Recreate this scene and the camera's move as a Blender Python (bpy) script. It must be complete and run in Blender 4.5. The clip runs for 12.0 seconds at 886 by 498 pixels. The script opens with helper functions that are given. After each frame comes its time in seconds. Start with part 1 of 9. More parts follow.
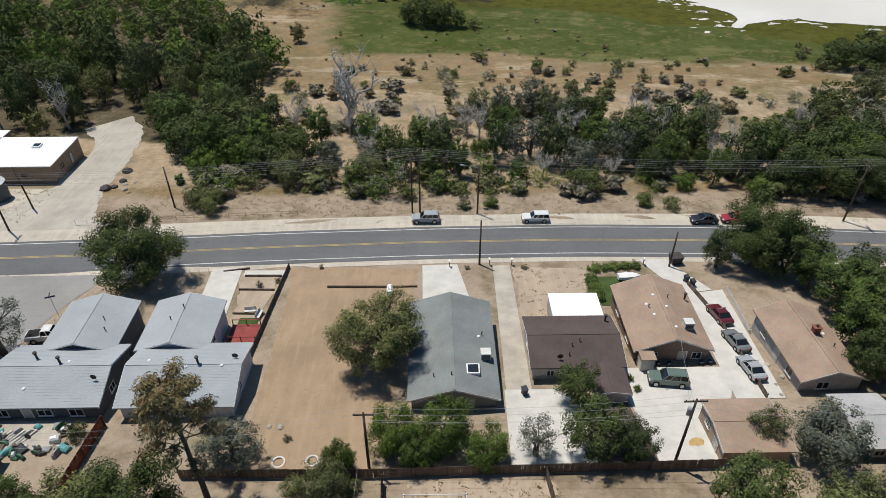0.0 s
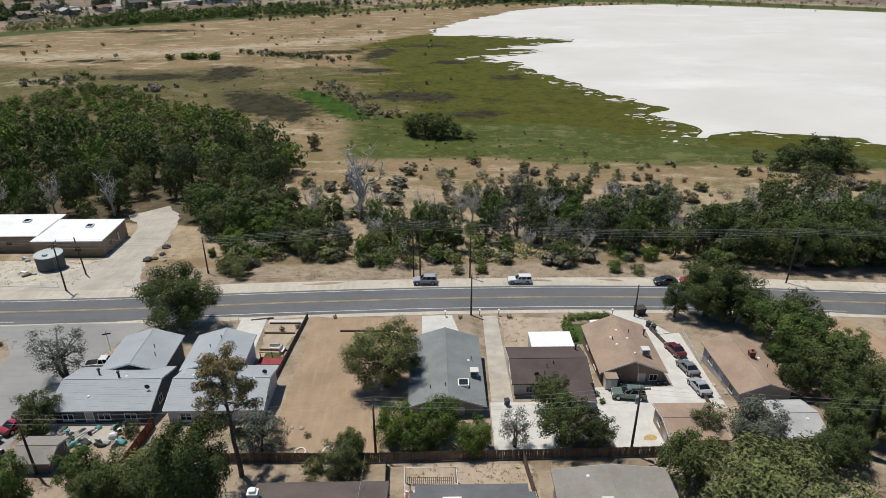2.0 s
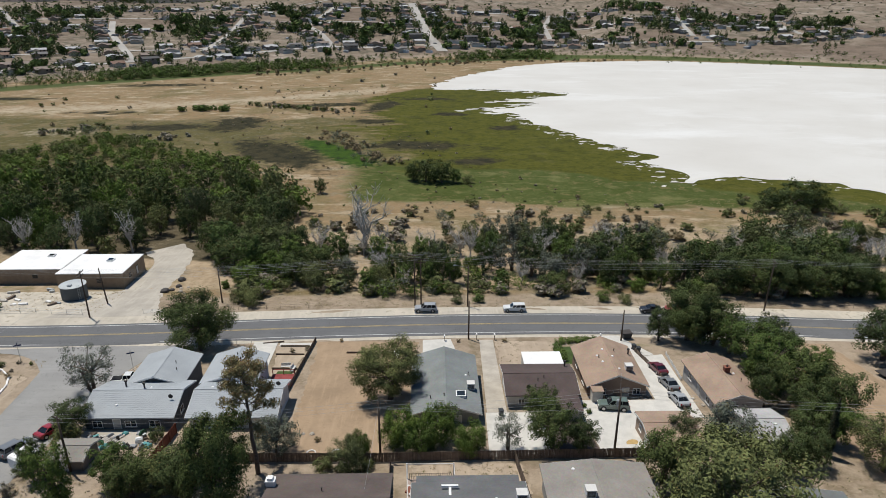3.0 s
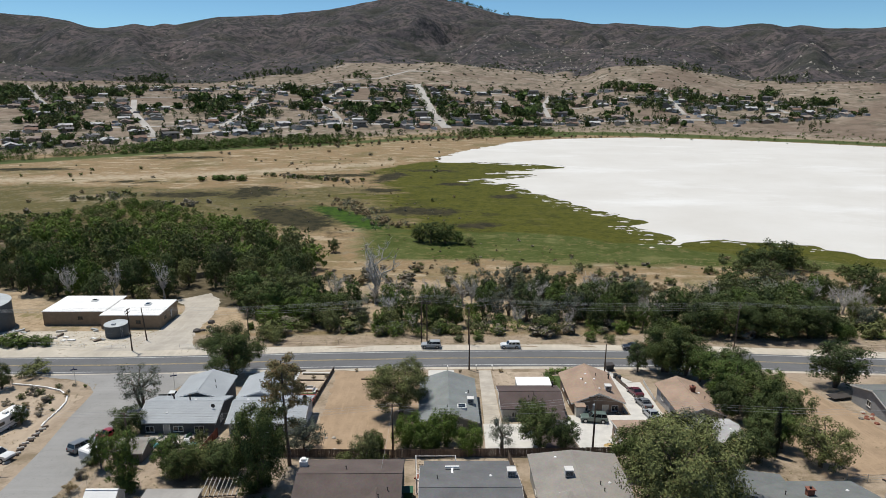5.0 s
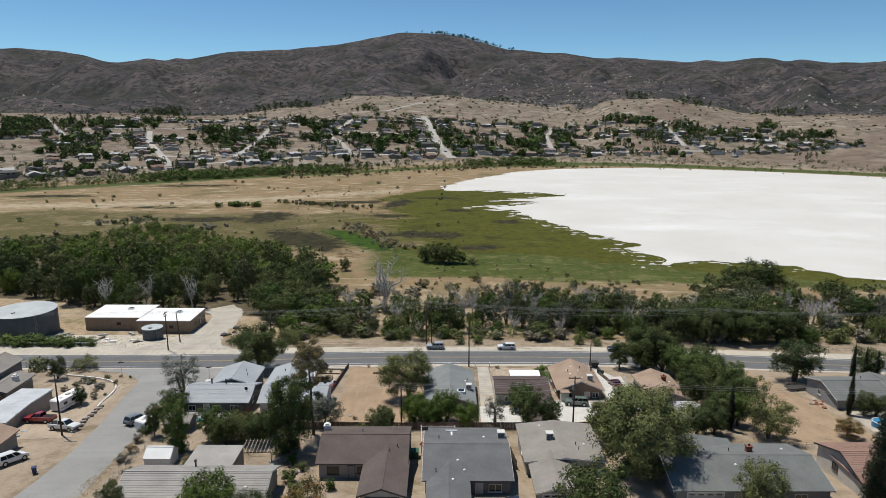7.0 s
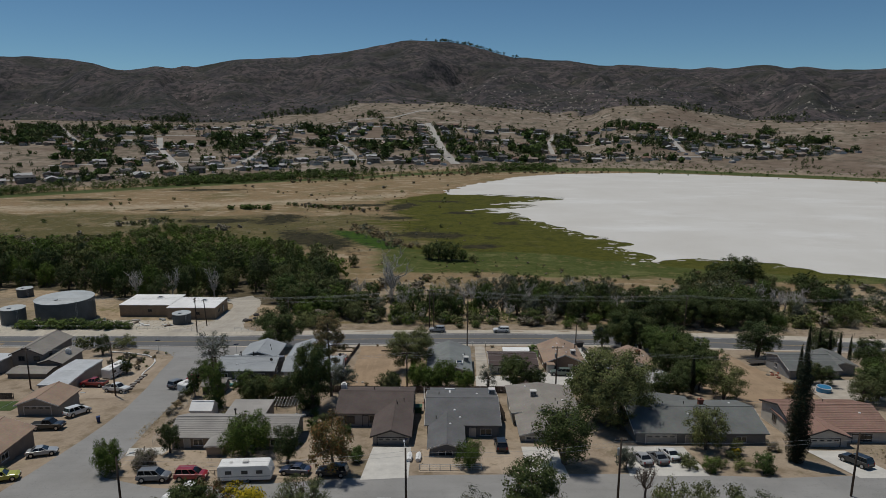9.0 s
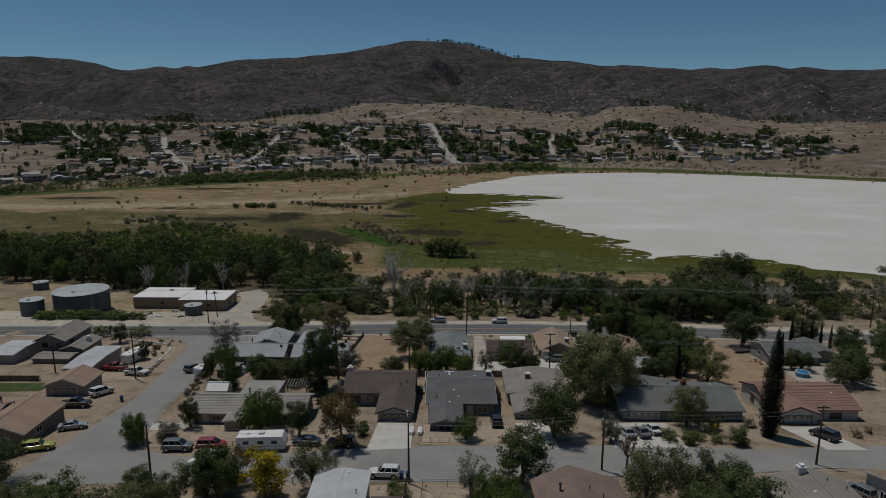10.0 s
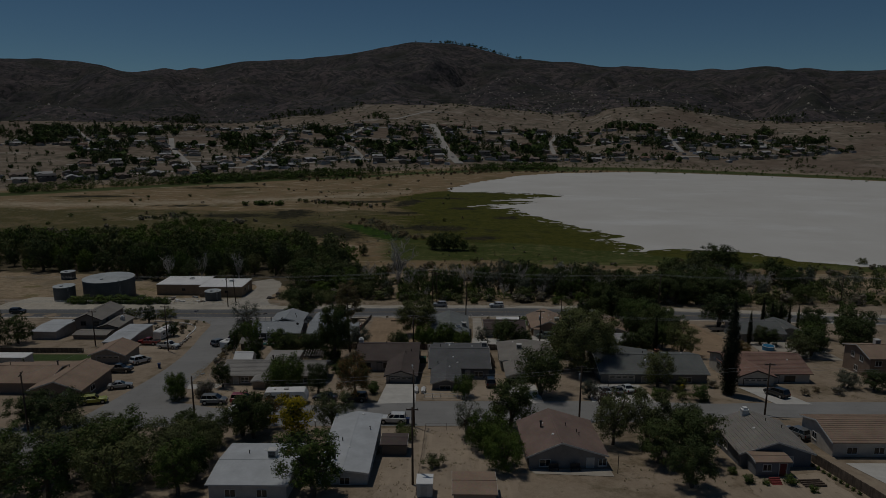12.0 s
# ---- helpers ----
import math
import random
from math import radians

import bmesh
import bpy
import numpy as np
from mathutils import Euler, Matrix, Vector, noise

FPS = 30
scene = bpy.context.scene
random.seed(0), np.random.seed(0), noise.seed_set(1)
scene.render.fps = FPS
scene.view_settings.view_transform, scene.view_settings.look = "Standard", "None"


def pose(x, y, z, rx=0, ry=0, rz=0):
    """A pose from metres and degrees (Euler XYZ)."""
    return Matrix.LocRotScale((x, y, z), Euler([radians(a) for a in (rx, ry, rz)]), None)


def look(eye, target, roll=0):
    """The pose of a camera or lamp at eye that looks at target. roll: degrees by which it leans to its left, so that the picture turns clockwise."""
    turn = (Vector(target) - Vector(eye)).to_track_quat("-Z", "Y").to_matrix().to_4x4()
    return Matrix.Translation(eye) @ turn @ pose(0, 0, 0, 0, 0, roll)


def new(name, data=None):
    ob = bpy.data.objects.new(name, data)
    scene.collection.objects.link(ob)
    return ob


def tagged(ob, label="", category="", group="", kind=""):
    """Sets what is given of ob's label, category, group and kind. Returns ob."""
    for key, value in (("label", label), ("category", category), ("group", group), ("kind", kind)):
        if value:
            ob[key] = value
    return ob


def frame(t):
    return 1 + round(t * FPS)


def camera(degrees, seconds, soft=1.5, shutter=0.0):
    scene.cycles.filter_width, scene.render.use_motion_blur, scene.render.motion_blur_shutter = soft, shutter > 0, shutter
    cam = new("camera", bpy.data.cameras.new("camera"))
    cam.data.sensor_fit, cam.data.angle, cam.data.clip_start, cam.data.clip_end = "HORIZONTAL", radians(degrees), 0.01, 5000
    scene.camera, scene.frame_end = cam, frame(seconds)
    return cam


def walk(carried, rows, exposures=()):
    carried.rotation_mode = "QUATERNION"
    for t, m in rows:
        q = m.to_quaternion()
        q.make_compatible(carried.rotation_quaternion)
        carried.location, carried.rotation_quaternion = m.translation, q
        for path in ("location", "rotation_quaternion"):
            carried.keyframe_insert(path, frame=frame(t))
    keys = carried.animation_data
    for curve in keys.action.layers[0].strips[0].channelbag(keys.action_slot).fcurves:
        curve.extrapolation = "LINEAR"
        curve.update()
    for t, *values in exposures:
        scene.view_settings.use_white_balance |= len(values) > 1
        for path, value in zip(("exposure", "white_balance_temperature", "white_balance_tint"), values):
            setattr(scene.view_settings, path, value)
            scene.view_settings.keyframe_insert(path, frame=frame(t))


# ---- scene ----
cam = camera(68.711, 12.0, 0.62)
PATH = [
    (0, pose(-7.22, -78.51, 60.97, 53.428, -0.075, -1.155)),
    (0.5, pose(-7.13, -83.36, 61.25, 56.252, 0.005, -1.192)),
    (1, pose(-6.92, -88.48, 61.17, 59.049, 0.060, -1.118)),
    (1.5, pose(-6.80, -93.64, 61.08, 61.629, 0.049, -1.051)),
    (2, pose(-6.76, -98.69, 60.99, 64.039, 0.032, -1.059)),
    (2.5, pose(-6.80, -103.78, 60.97, 66.315, -0.015, -1.049)),
    (3, pose(-6.81, -108.82, 60.99, 68.591, -0.007, -1.029)),
    (5, pose(-7.28, -127.93, 60.75, 75.107, -0.182, -0.671)),
    (5.5, pose(-7.24, -132.70, 60.60, 76.270, -0.191, -0.519)),
    (6, pose(-7.04, -137.47, 60.52, 77.208, -0.166, -0.331)),
    (6.5, pose(-6.91, -142.16, 60.54, 77.624, -0.197, -0.219)),
    (7, pose(-6.75, -146.73, 60.43, 77.844, -0.207, -0.124)),
    (9, pose(-5.94, -165.53, 60.40, 78.426, -0.171, 0.247)),
    (9.5, pose(-5.67, -169.83, 60.40, 78.446, -0.182, 0.341)),
    (10, pose(-5.60, -174.03, 60.38, 78.434, -0.207, 0.406)),
    (10.5, pose(-5.47, -178.15, 60.27, 78.482, -0.179, 0.481)),
    (11, pose(-5.41, -182.30, 60.20, 78.488, -0.180, 0.543)),
    (11.5, pose(-5.30, -186.42, 60.13, 78.493, -0.195, 0.590)),
    (12, pose(-5.05, -190.40, 59.98, 78.526, -0.148, 0.634)),
]
SKY_STRENGTH, SUN_STRENGTH = 0.098, 4.45
EXPOSURES = [(0, -0.03), (1.2, -0.09), (3.0, -0.06), (5.0, 0.0), (6.5, 0.0), (7.1, -0.04), (7.6, -0.22), (8.2, -0.47), (9.0, -0.84), (9.5, -1.10), (10.0, -1.32), (10.5, -1.57), (11.0, -1.86), (11.5, -2.16), (12, -2.48)]

walk(cam, PATH, EXPOSURES)

# ---- world and sun ----
SUN_EL, SUN_AZ = radians(70), radians(-48)      # azimuth from +y towards +x
sun_dir = Vector((math.sin(SUN_AZ) * math.cos(SUN_EL), math.cos(SUN_AZ) * math.cos(SUN_EL), math.sin(SUN_EL)))
world = bpy.data.worlds.new("sky")
scene.world = world
world.use_nodes = True
wn = world.node_tree.nodes
sky = wn.new("ShaderNodeTexSky")
sky.sky_type, sky.sun_disc = "NISHITA", False
sky.sun_elevation, sky.sun_rotation = SUN_EL, SUN_AZ
sky.altitude, sky.air_density, sky.dust_density, sky.ozone_density = 2200, 0.85, 0.05, 1.2
wn["Background"].inputs[1].default_value = SKY_STRENGTH
tone = wn.new("ShaderNodeMix")
tone.data_type, tone.blend_type = "RGBA", "MULTIPLY"
tone.inputs[0].default_value = 1.0
tone.inputs[7].default_value = (0.70, 0.97, 1.06, 1)      # clear dry desert air
world.node_tree.links.new(sky.outputs[0], tone.inputs[6])
world.node_tree.links.new(tone.outputs[2], wn["Background"].inputs[0])
sun = new("sun", bpy.data.lights.new("sun", "SUN"))
sun.data.energy, sun.data.angle, sun.data.color = SUN_STRENGTH, radians(0.53), (1.0, 0.965, 0.885)
sun.matrix_world = look(sun_dir * 500, (0, 0, 0))


# ---- materials ----
class Nodes:
    """Short hand for building a node material."""

    def __init__(self, name, rough=0.8, metal=0.0, spec=0.3):
        self.mat = bpy.data.materials.new(name)
        self.mat.use_nodes = True
        self.tree = self.mat.node_tree
        self.bsdf = self.tree.nodes["Principled BSDF"]
        self.put(self.bsdf, "Roughness", rough)
        self.put(self.bsdf, "Metallic", metal)
        self.put(self.bsdf, "Specular IOR Level", spec)

    def put(self, node, key, value):
        if isinstance(value, bpy.types.NodeSocket):
            self.tree.links.new(value, node.inputs[key])
        else:
            node.inputs[key].default_value = value

    def node(self, kind, **inputs):
        n = self.tree.nodes.new(kind)
        for key, value in inputs.items():
            self.put(n, key.replace("_", " "), value)
        return n

    def coords(self, which="Object"):
        if which == "World":
            return self.tree.nodes.new("ShaderNodeNewGeometry").outputs["Position"]
        return self.tree.nodes.new("ShaderNodeTexCoord").outputs[which]

    def noise(self, at, scale, detail=4.0, rough=0.6):
        return self.node("ShaderNodeTexNoise", Vector=at, Scale=scale, Detail=detail, Roughness=rough).outputs["Fac"]

    def ramp(self, fac, a, b, lo=0.0, hi=1.0):
        n = self.node("ShaderNodeMapRange", Value=fac)
        n.inputs[1].default_value, n.inputs[2].default_value = a, b
        n.inputs[3].default_value, n.inputs[4].default_value = lo, hi
        return n.outputs[0]

    def math(self, op, a, b=0.0):
        n = self.tree.nodes.new("ShaderNodeMath")
        n.operation = op
        for k, v in ((0, a), (1, b)):
            self.put(n, k, v)
        return n.outputs[0]

    def mix(self, fac, a, b, mode="MIX"):
        n = self.tree.nodes.new("ShaderNodeMix")
        n.data_type, n.blend_type = "RGBA", mode
        for k, v in ((0, fac), (6, a), (7, b)):
            self.put(n, k, (*v, 1) if isinstance(v, tuple) and len(v) == 3 else v)
        return n.outputs[2]

    def bump(self, height, strength=0.3, distance=0.05):
        self.put(self.bsdf, "Normal", self.node("ShaderNodeBump", Height=height, Strength=strength, Distance=distance).outputs[0])

    def colour(self, c):
        self.put(self.bsdf, "Base Color", (*c, 1) if isinstance(c, tuple) and len(c) == 3 else c)
        return self.mat


def plain(name, c, rough=0.7, metal=0.0, vary=0.12, scale=1.5, grain=30.0, spec=0.3, island=0.0, random_obj=0.0):
    """A surface of one colour with large and fine variation."""
    n = Nodes(name, rough, metal, spec)
    at = n.coords("World")
    big = n.noise(at, scale, 3)
    fine = n.noise(at, grain, 2)
    dark = tuple(v * (1 - vary * 1.6) for v in c)
    light = tuple(min(1, v * (1 + vary)) for v in c)
    col = n.mix(n.ramp(big, 0.3, 0.7), dark, light)
    col = n.mix(n.ramp(fine, 0.3, 0.7, 0, 0.35), col, tuple(v * 0.75 for v in c))
    if island or random_obj:
        r = n.tree.nodes.new("ShaderNodeNewGeometry").outputs["Random Per Island"] if island else n.tree.nodes.new("ShaderNodeObjectInfo").outputs["Random"]
        k = island or random_obj
        col = n.mix(n.ramp(r, 0, 1, 0, 1), n.mix(1.0, col, (1 - k,) * 3, "MULTIPLY"), n.mix(1.0, col, (1 + k,) * 3, "MULTIPLY"))
    n.bump(fine, 0.25, 0.02)
    return n.colour(col)


def leaf_material(name, dark, light, dry=(0.13, 0.105, 0.045), dry_share=0.03):
    """Leaves: each one its own shade, some dry, some letting light through."""
    n = Nodes(name, 0.75, 0.0, 0.1)
    r = n.tree.nodes.new("ShaderNodeNewGeometry").outputs["Random Per Island"]
    o = n.tree.nodes.new("ShaderNodeObjectInfo").outputs["Random"]
    at = n.coords("World")
    patch = n.noise(at, 0.5, 2)
    stand = n.noise(at, 0.085, 2)
    f = n.math("ADD", n.math("MULTIPLY", r, 0.35), n.math("MULTIPLY", n.math("ADD", n.math("MULTIPLY", patch, 0.5), n.math("MULTIPLY", stand, 0.5)), 0.8))
    col = n.mix(n.ramp(f, 0.25, 0.88), dark, light)
    col = n.mix(n.math("GREATER_THAN", r, 1 - dry_share), col, dry)
    col = n.mix(n.ramp(o, 0, 1, 0, 1), n.mix(1.0, col, (0.78, 0.8, 0.85), "MULTIPLY"), n.mix(1.0, col, (1.2, 1.15, 1.0), "MULTIPLY"))
    n.colour(col)
    thin = n.node("ShaderNodeBsdfTranslucent", Color=col)
    both = n.node("ShaderNodeMixShader", Fac=0.05)
    n.tree.links.new(n.bsdf.outputs[0], both.inputs[1])
    n.tree.links.new(thin.outputs[0], both.inputs[2])
    n.tree.links.new(both.outputs[0], n.tree.nodes["Material Output"].inputs[0])
    return n.mat


def glass_dark(name, c=(0.02, 0.024, 0.028)):
    n = Nodes(name, 0.08, 0.0, 0.6)
    return n.colour(c)


M = {}


def paint(c, rough=0.35, metal=0.0):
    """Car paint, one material for each colour."""
    key = ("paint", c, rough)
    if key not in M:
        M[key] = plain("car_paint", c, rough, metal, 0.04, 0.6, 8.0, 0.5)
        M[key].node_tree.nodes["Principled BSDF"].inputs["Coat Weight"].default_value = 0.6
    return M[key]


def wall_paint(c):
    key = ("wall", c)
    if key not in M:
        M[key] = plain("stucco", c, 0.9, 0, 0.1, 0.8, 14.0)
    return M[key]


def roof_shingle(c, name="shingle", course=0.14):
    """Asphalt shingles: fine rows, mottled, with weather stains."""
    key = ("roof", c, name)
    if key not in M:
        n = Nodes(name, 0.95, 0, 0.15)
        at = n.coords("Object")
        tiles = n.node("ShaderNodeTexVoronoi", Vector=at, Scale=5.0).outputs["Color"]
        big = n.noise(n.coords("World"), 0.35, 4)
        fine = n.noise(at, 9.0, 3)
        col = n.mix(n.ramp(big, 0.3, 0.72), tuple(v * 0.8 for v in c), tuple(v * 1.12 for v in c))
        col = n.mix(0.16, col, tiles, "MULTIPLY")
        col = n.mix(n.ramp(fine, 0.35, 0.75, 0, 0.45), col, tuple(v * 0.7 for v in c))
        n.bump(fine, 0.5, 0.02)
        M[key] = n.colour(col)
    return M[key]


MAT_BARK = plain("bark", (0.13, 0.10, 0.08), 0.95, 0, 0.25, 2.0, 12.0)
MAT_DEAD = plain("bleached_wood", (0.50, 0.47, 0.43), 0.9, 0, 0.18, 2.0, 10.0)
MAT_POLE = plain("creosote_wood", (0.075, 0.055, 0.042), 0.9, 0, 0.2, 1.0, 12.0)
MAT_WIRE = plain("wire", (0.42, 0.42, 0.42), 0.5, 0.2, 0.05)
MAT_FENCE = plain("weathered_fence", (0.15, 0.115, 0.09), 0.95, 0, 0.22, 1.3, 9.0, random_obj=0.25)
MAT_REDWOOD = plain("stained_fence", (0.19, 0.062, 0.035), 0.9, 0, 0.2, 1.2, 9.0, random_obj=0.2)
MAT_WHITE = plain("white_paint", (0.78, 0.77, 0.75), 0.6, 0, 0.06, 1.0, 10.0)
MAT_WHITEROOF = plain("white_roof_coating", (0.82, 0.81, 0.79), 0.7, 0, 0.07, 0.35, 6.0)
MAT_TRIM = plain("trim_paint", (0.62, 0.60, 0.57), 0.7, 0, 0.06)
MAT_DARKTRIM = plain("dark_trim", (0.06, 0.052, 0.048), 0.7, 0, 0.1)
MAT_GLASS = glass_dark("window_glass")
MAT_CARGLASS = glass_dark("car_glass", (0.012, 0.014, 0.016))
MAT_RUBBER = plain("rubber", (0.02, 0.02, 0.02), 0.85, 0, 0.1)
MAT_RIM = plain("alloy", (0.45, 0.45, 0.46), 0.35, 0.9, 0.05)
MAT_LAMP = plain("lamp_glass", (0.7, 0.7, 0.68), 0.15, 0, 0.03, spec=0.6)
MAT_TAIL = plain("tail_lamp", (0.28, 0.012, 0.01), 0.2, 0, 0.03, spec=0.5)
MAT_METAL = plain("galvanised", (0.40, 0.42, 0.43), 0.5, 0.5, 0.14, 0.9, 7.0)
MAT_TANK = plain("tank_steel", (0.10, 0.112, 0.12), 0.6, 0.2, 0.16, 0.4, 5.0)
MAT_TANKTOP = plain("tank_roof_steel", (0.44, 0.46, 0.46), 0.6, 0.2, 0.10, 0.3, 4.0)
MAT_BRICK = plain("chimney_brick", (0.24, 0.095, 0.065), 0.95, 0, 0.25, 3.0, 14.0)
MAT_PLASTIC = plain("bin_plastic", (0.035, 0.04, 0.045), 0.6, 0, 0.08)
MAT_ROCK = plain("pale_rock", (0.36, 0.32, 0.27), 0.95, 0, 0.25, 0.8, 5.0, random_obj=0.25)


# ---- mesh helpers ----
class Shape:
    """Collects boxes, prisms and tubes into one mesh."""

    def __init__(self):
        self.v, self.f = [], []

    def add(self, verts, faces, m=None):
        k = len(self.v)
        self.v += [tuple(m @ Vector(p)) if m else tuple(p) for p in verts]
        self.f += [tuple(k + i for i in f) for f in faces]
        return self

    def box(self, x0, y0, z0, x1, y1, z1, m=None):
        v = [(x0, y0, z0), (x1, y0, z0), (x1, y1, z0), (x0, y1, z0), (x0, y0, z1), (x1, y0, z1), (x1, y1, z1), (x0, y1, z1)]
        return self.add(v, [(0, 3, 2, 1), (4, 5, 6, 7), (0, 1, 5, 4), (1, 2, 6, 5), (2, 3, 7, 6), (3, 0, 4, 7)], m)

    def rings(self, loops, cap=True, m=None):
        """Skins a row of loops with equally many points."""
        n, k = len(loops[0]), len(loops)
        v = [p for loop in loops for p in loop]
        f = [(a * n + i, a * n + (i + 1) % n, (a + 1) * n + (i + 1) % n, (a + 1) * n + i) for a in range(k - 1) for i in range(n)]
        if cap:
            f += [tuple(reversed(range(n))), tuple((k - 1) * n + i for i in range(n))]
        return self.add(v, f, m)

    def tube(self, a, b, ra, rb=None, n=8, cap=True):
        a, b = Vector(a), Vector(b)
        rb = ra if rb is None else rb
        q = (b - a).to_track_quat("Z", "Y")
        ring = lambda c, r: [tuple(c + q @ Vector((r * math.cos(6.28319 * i / n), r * math.sin(6.28319 * i / n), 0))) for i in range(n)]
        return self.rings([ring(a, ra), ring(b, rb)], cap)

    def dome(self, c, rx, ry, rz, n=10, k=4):
        loops = []
        for j in range(k):
            a = math.pi / 2 * j / k
            loops.append([(c[0] + rx * math.cos(a) * math.cos(6.28319 * i / n), c[1] + ry * math.cos(a) * math.sin(6.28319 * i / n), c[2] + rz * math.sin(a)) for i in range(n)])
        return self.rings(loops)

    def mesh(self, name, mat, smooth=False):
        me = bpy.data.meshes.new(name)
        me.from_pydata(self.v, [], self.f)
        me.materials.append(mat)
        if smooth:
            me.polygons.foreach_set("use_smooth", [True] * len(me.polygons))
        me.update()
        return me


def part(name, shape, mat, parent, label="", smooth=False):
    """Links a shape as one mesh under a thing or a part."""
    ob = new(name, shape.mesh(name, mat, smooth) if isinstance(shape, Shape) else shape)
    ob.parent = parent
    if label:
        ob["label"] = label
    return ob


def thing(name, x, y, z, turn, label, category, group="", kind=""):
    ob = new(name)
    ob.matrix_basis = pose(x, y, z, 0, 0, turn)
    ob.empty_display_size = 0.3
    return tagged(ob, label, category, group, kind)

# ---- the lie of the land ----
AZ_RIDGE = [(-60, 3.4), (-33.1, 4.16), (-32.3, 4.29), (-29.3, 4.07), (-27.9, 3.89), (-26.8, 3.57), (-25.4, 3.45), (-23.6, 3.84), (-22.4, 3.71), (-21.5, 3.95), (-20.7, 3.85), (-18.1, 4.44), (-15.5, 4.65), (-13.2, 4.83), (-11.4, 5.05), (-10.5, 5.07),
            (-8.6, 5.38), (-6.7, 5.68), (-5.3, 6.01), (-3.9, 6.26), (-1, 6.28), (0.4, 6.24), (2.3, 5.88), (4.2, 5.34), (5.7, 4.88), (6.9, 4.96), (8.5, 4.68), (10.4, 4.66), (12.7, 4.23), (15, 4.24), (17.7, 4.02), (20.3, 3.79), (21.5, 3.98), (22.8, 3.82), (25.5, 4.0),
            (27.3, 3.74), (28.1, 3.88), (29.4, 3.6), (30.5, 3.45), (33.3, 3.47), (60, 3.2)]
AZ_FRONT = [(-60, 1.4), (-33.4, 1.5), (-31.4, 1.73), (-28.8, 2.31), (-26.1, 2.26), (-23.3, 2.53), (-20.8, 2.76), (-17.8, 3.0), (-15.6, 3.13), (-13.3, 3.0), (-10.6, 2.6), (-7.5, 1.9), (-4, 2.5), (-1, 2.7), (2, 2.2), (5, 2.9), (8, 2.7), (11, 1.9), (14, 2.5),
            (17, 2.9), (20, 2.1), (23.5, 2.7), (27, 2.5), (30, 2.0), (34, 2.3), (60, 2.2)]
AZ_BASE = [(-60, -0.35), (-33.7, -0.34), (-27.5, -0.38), (-21, -0.46), (-18, -0.46), (-15.3, -0.13), (-13.5, 0.24), (-10.7, 0.26), (-9.2, 0.73), (-7.8, 1.02), (-5.9, 1.13), (-2, 1.01), (0.4, 1.25), (3.8, 0.79), (7.7, 0.51), (9.6, 0.14), (12.6, 0.15), (13.9, 1.0),
           (15, 1.15), (18.7, 1.07), (21, 0.53), (23, 0.2), (24, -0.17), (28, -0.23), (60, -0.2)]
AZ_SHORE = [(-60, 600), (-33, 640), (-20, 660), (-8, 700), (0, 760), (8, 800), (34, 800), (60, 800)]
EYE0 = (-6.0, -140.0)


def soft_step(a, b, x):
    t = np.clip((x - a) / (b - a), 0, 1)
    return t * t * (3 - 2 * t)


def wave(x, y, seed, scale, octaves=4):
    """Cheap smooth noise in about -1..1 from sums of turned sines."""
    rng = np.random.RandomState(seed)
    out, amp, total = 0.0, 1.0, 0.0
    for k in range(octaves):
        for _ in range(3):
            a, p, q = rng.uniform(0, 6.283, 3)
            f = scale * 2**k * rng.uniform(0.8, 1.3)
            out = out + amp * np.sin(f * (x * np.cos(a) + y * np.sin(a)) + p + 0.9 * np.sin(f * 0.6 * (x * np.sin(a) - y * np.cos(a)) + q))
        total += amp * 1.8
        amp *= 0.55
    return out / total


def smooth_table(rows, width):
    """A table of bearings turned into a fine, rounded one."""
    a = np.arange(-60, 60.01, 0.1)
    v = np.interp(a, *zip(*rows))
    k = np.hanning(int(width / 0.1) | 1)
    return a, np.convolve(np.pad(v, len(k) // 2, "edge"), k / k.sum(), "valid")


RIDGE, FRONT, BASE = smooth_table(AZ_RIDGE, 1.3), smooth_table(AZ_FRONT, 3.0), smooth_table(AZ_BASE, 1.8)
R_FOOT, R_CREST = 1450, 3100


def crease(v):
    """Sharp crests and round hollows from a smooth wave."""
    return 0.55 - np.sqrt(v * v + 0.006) * 1.5


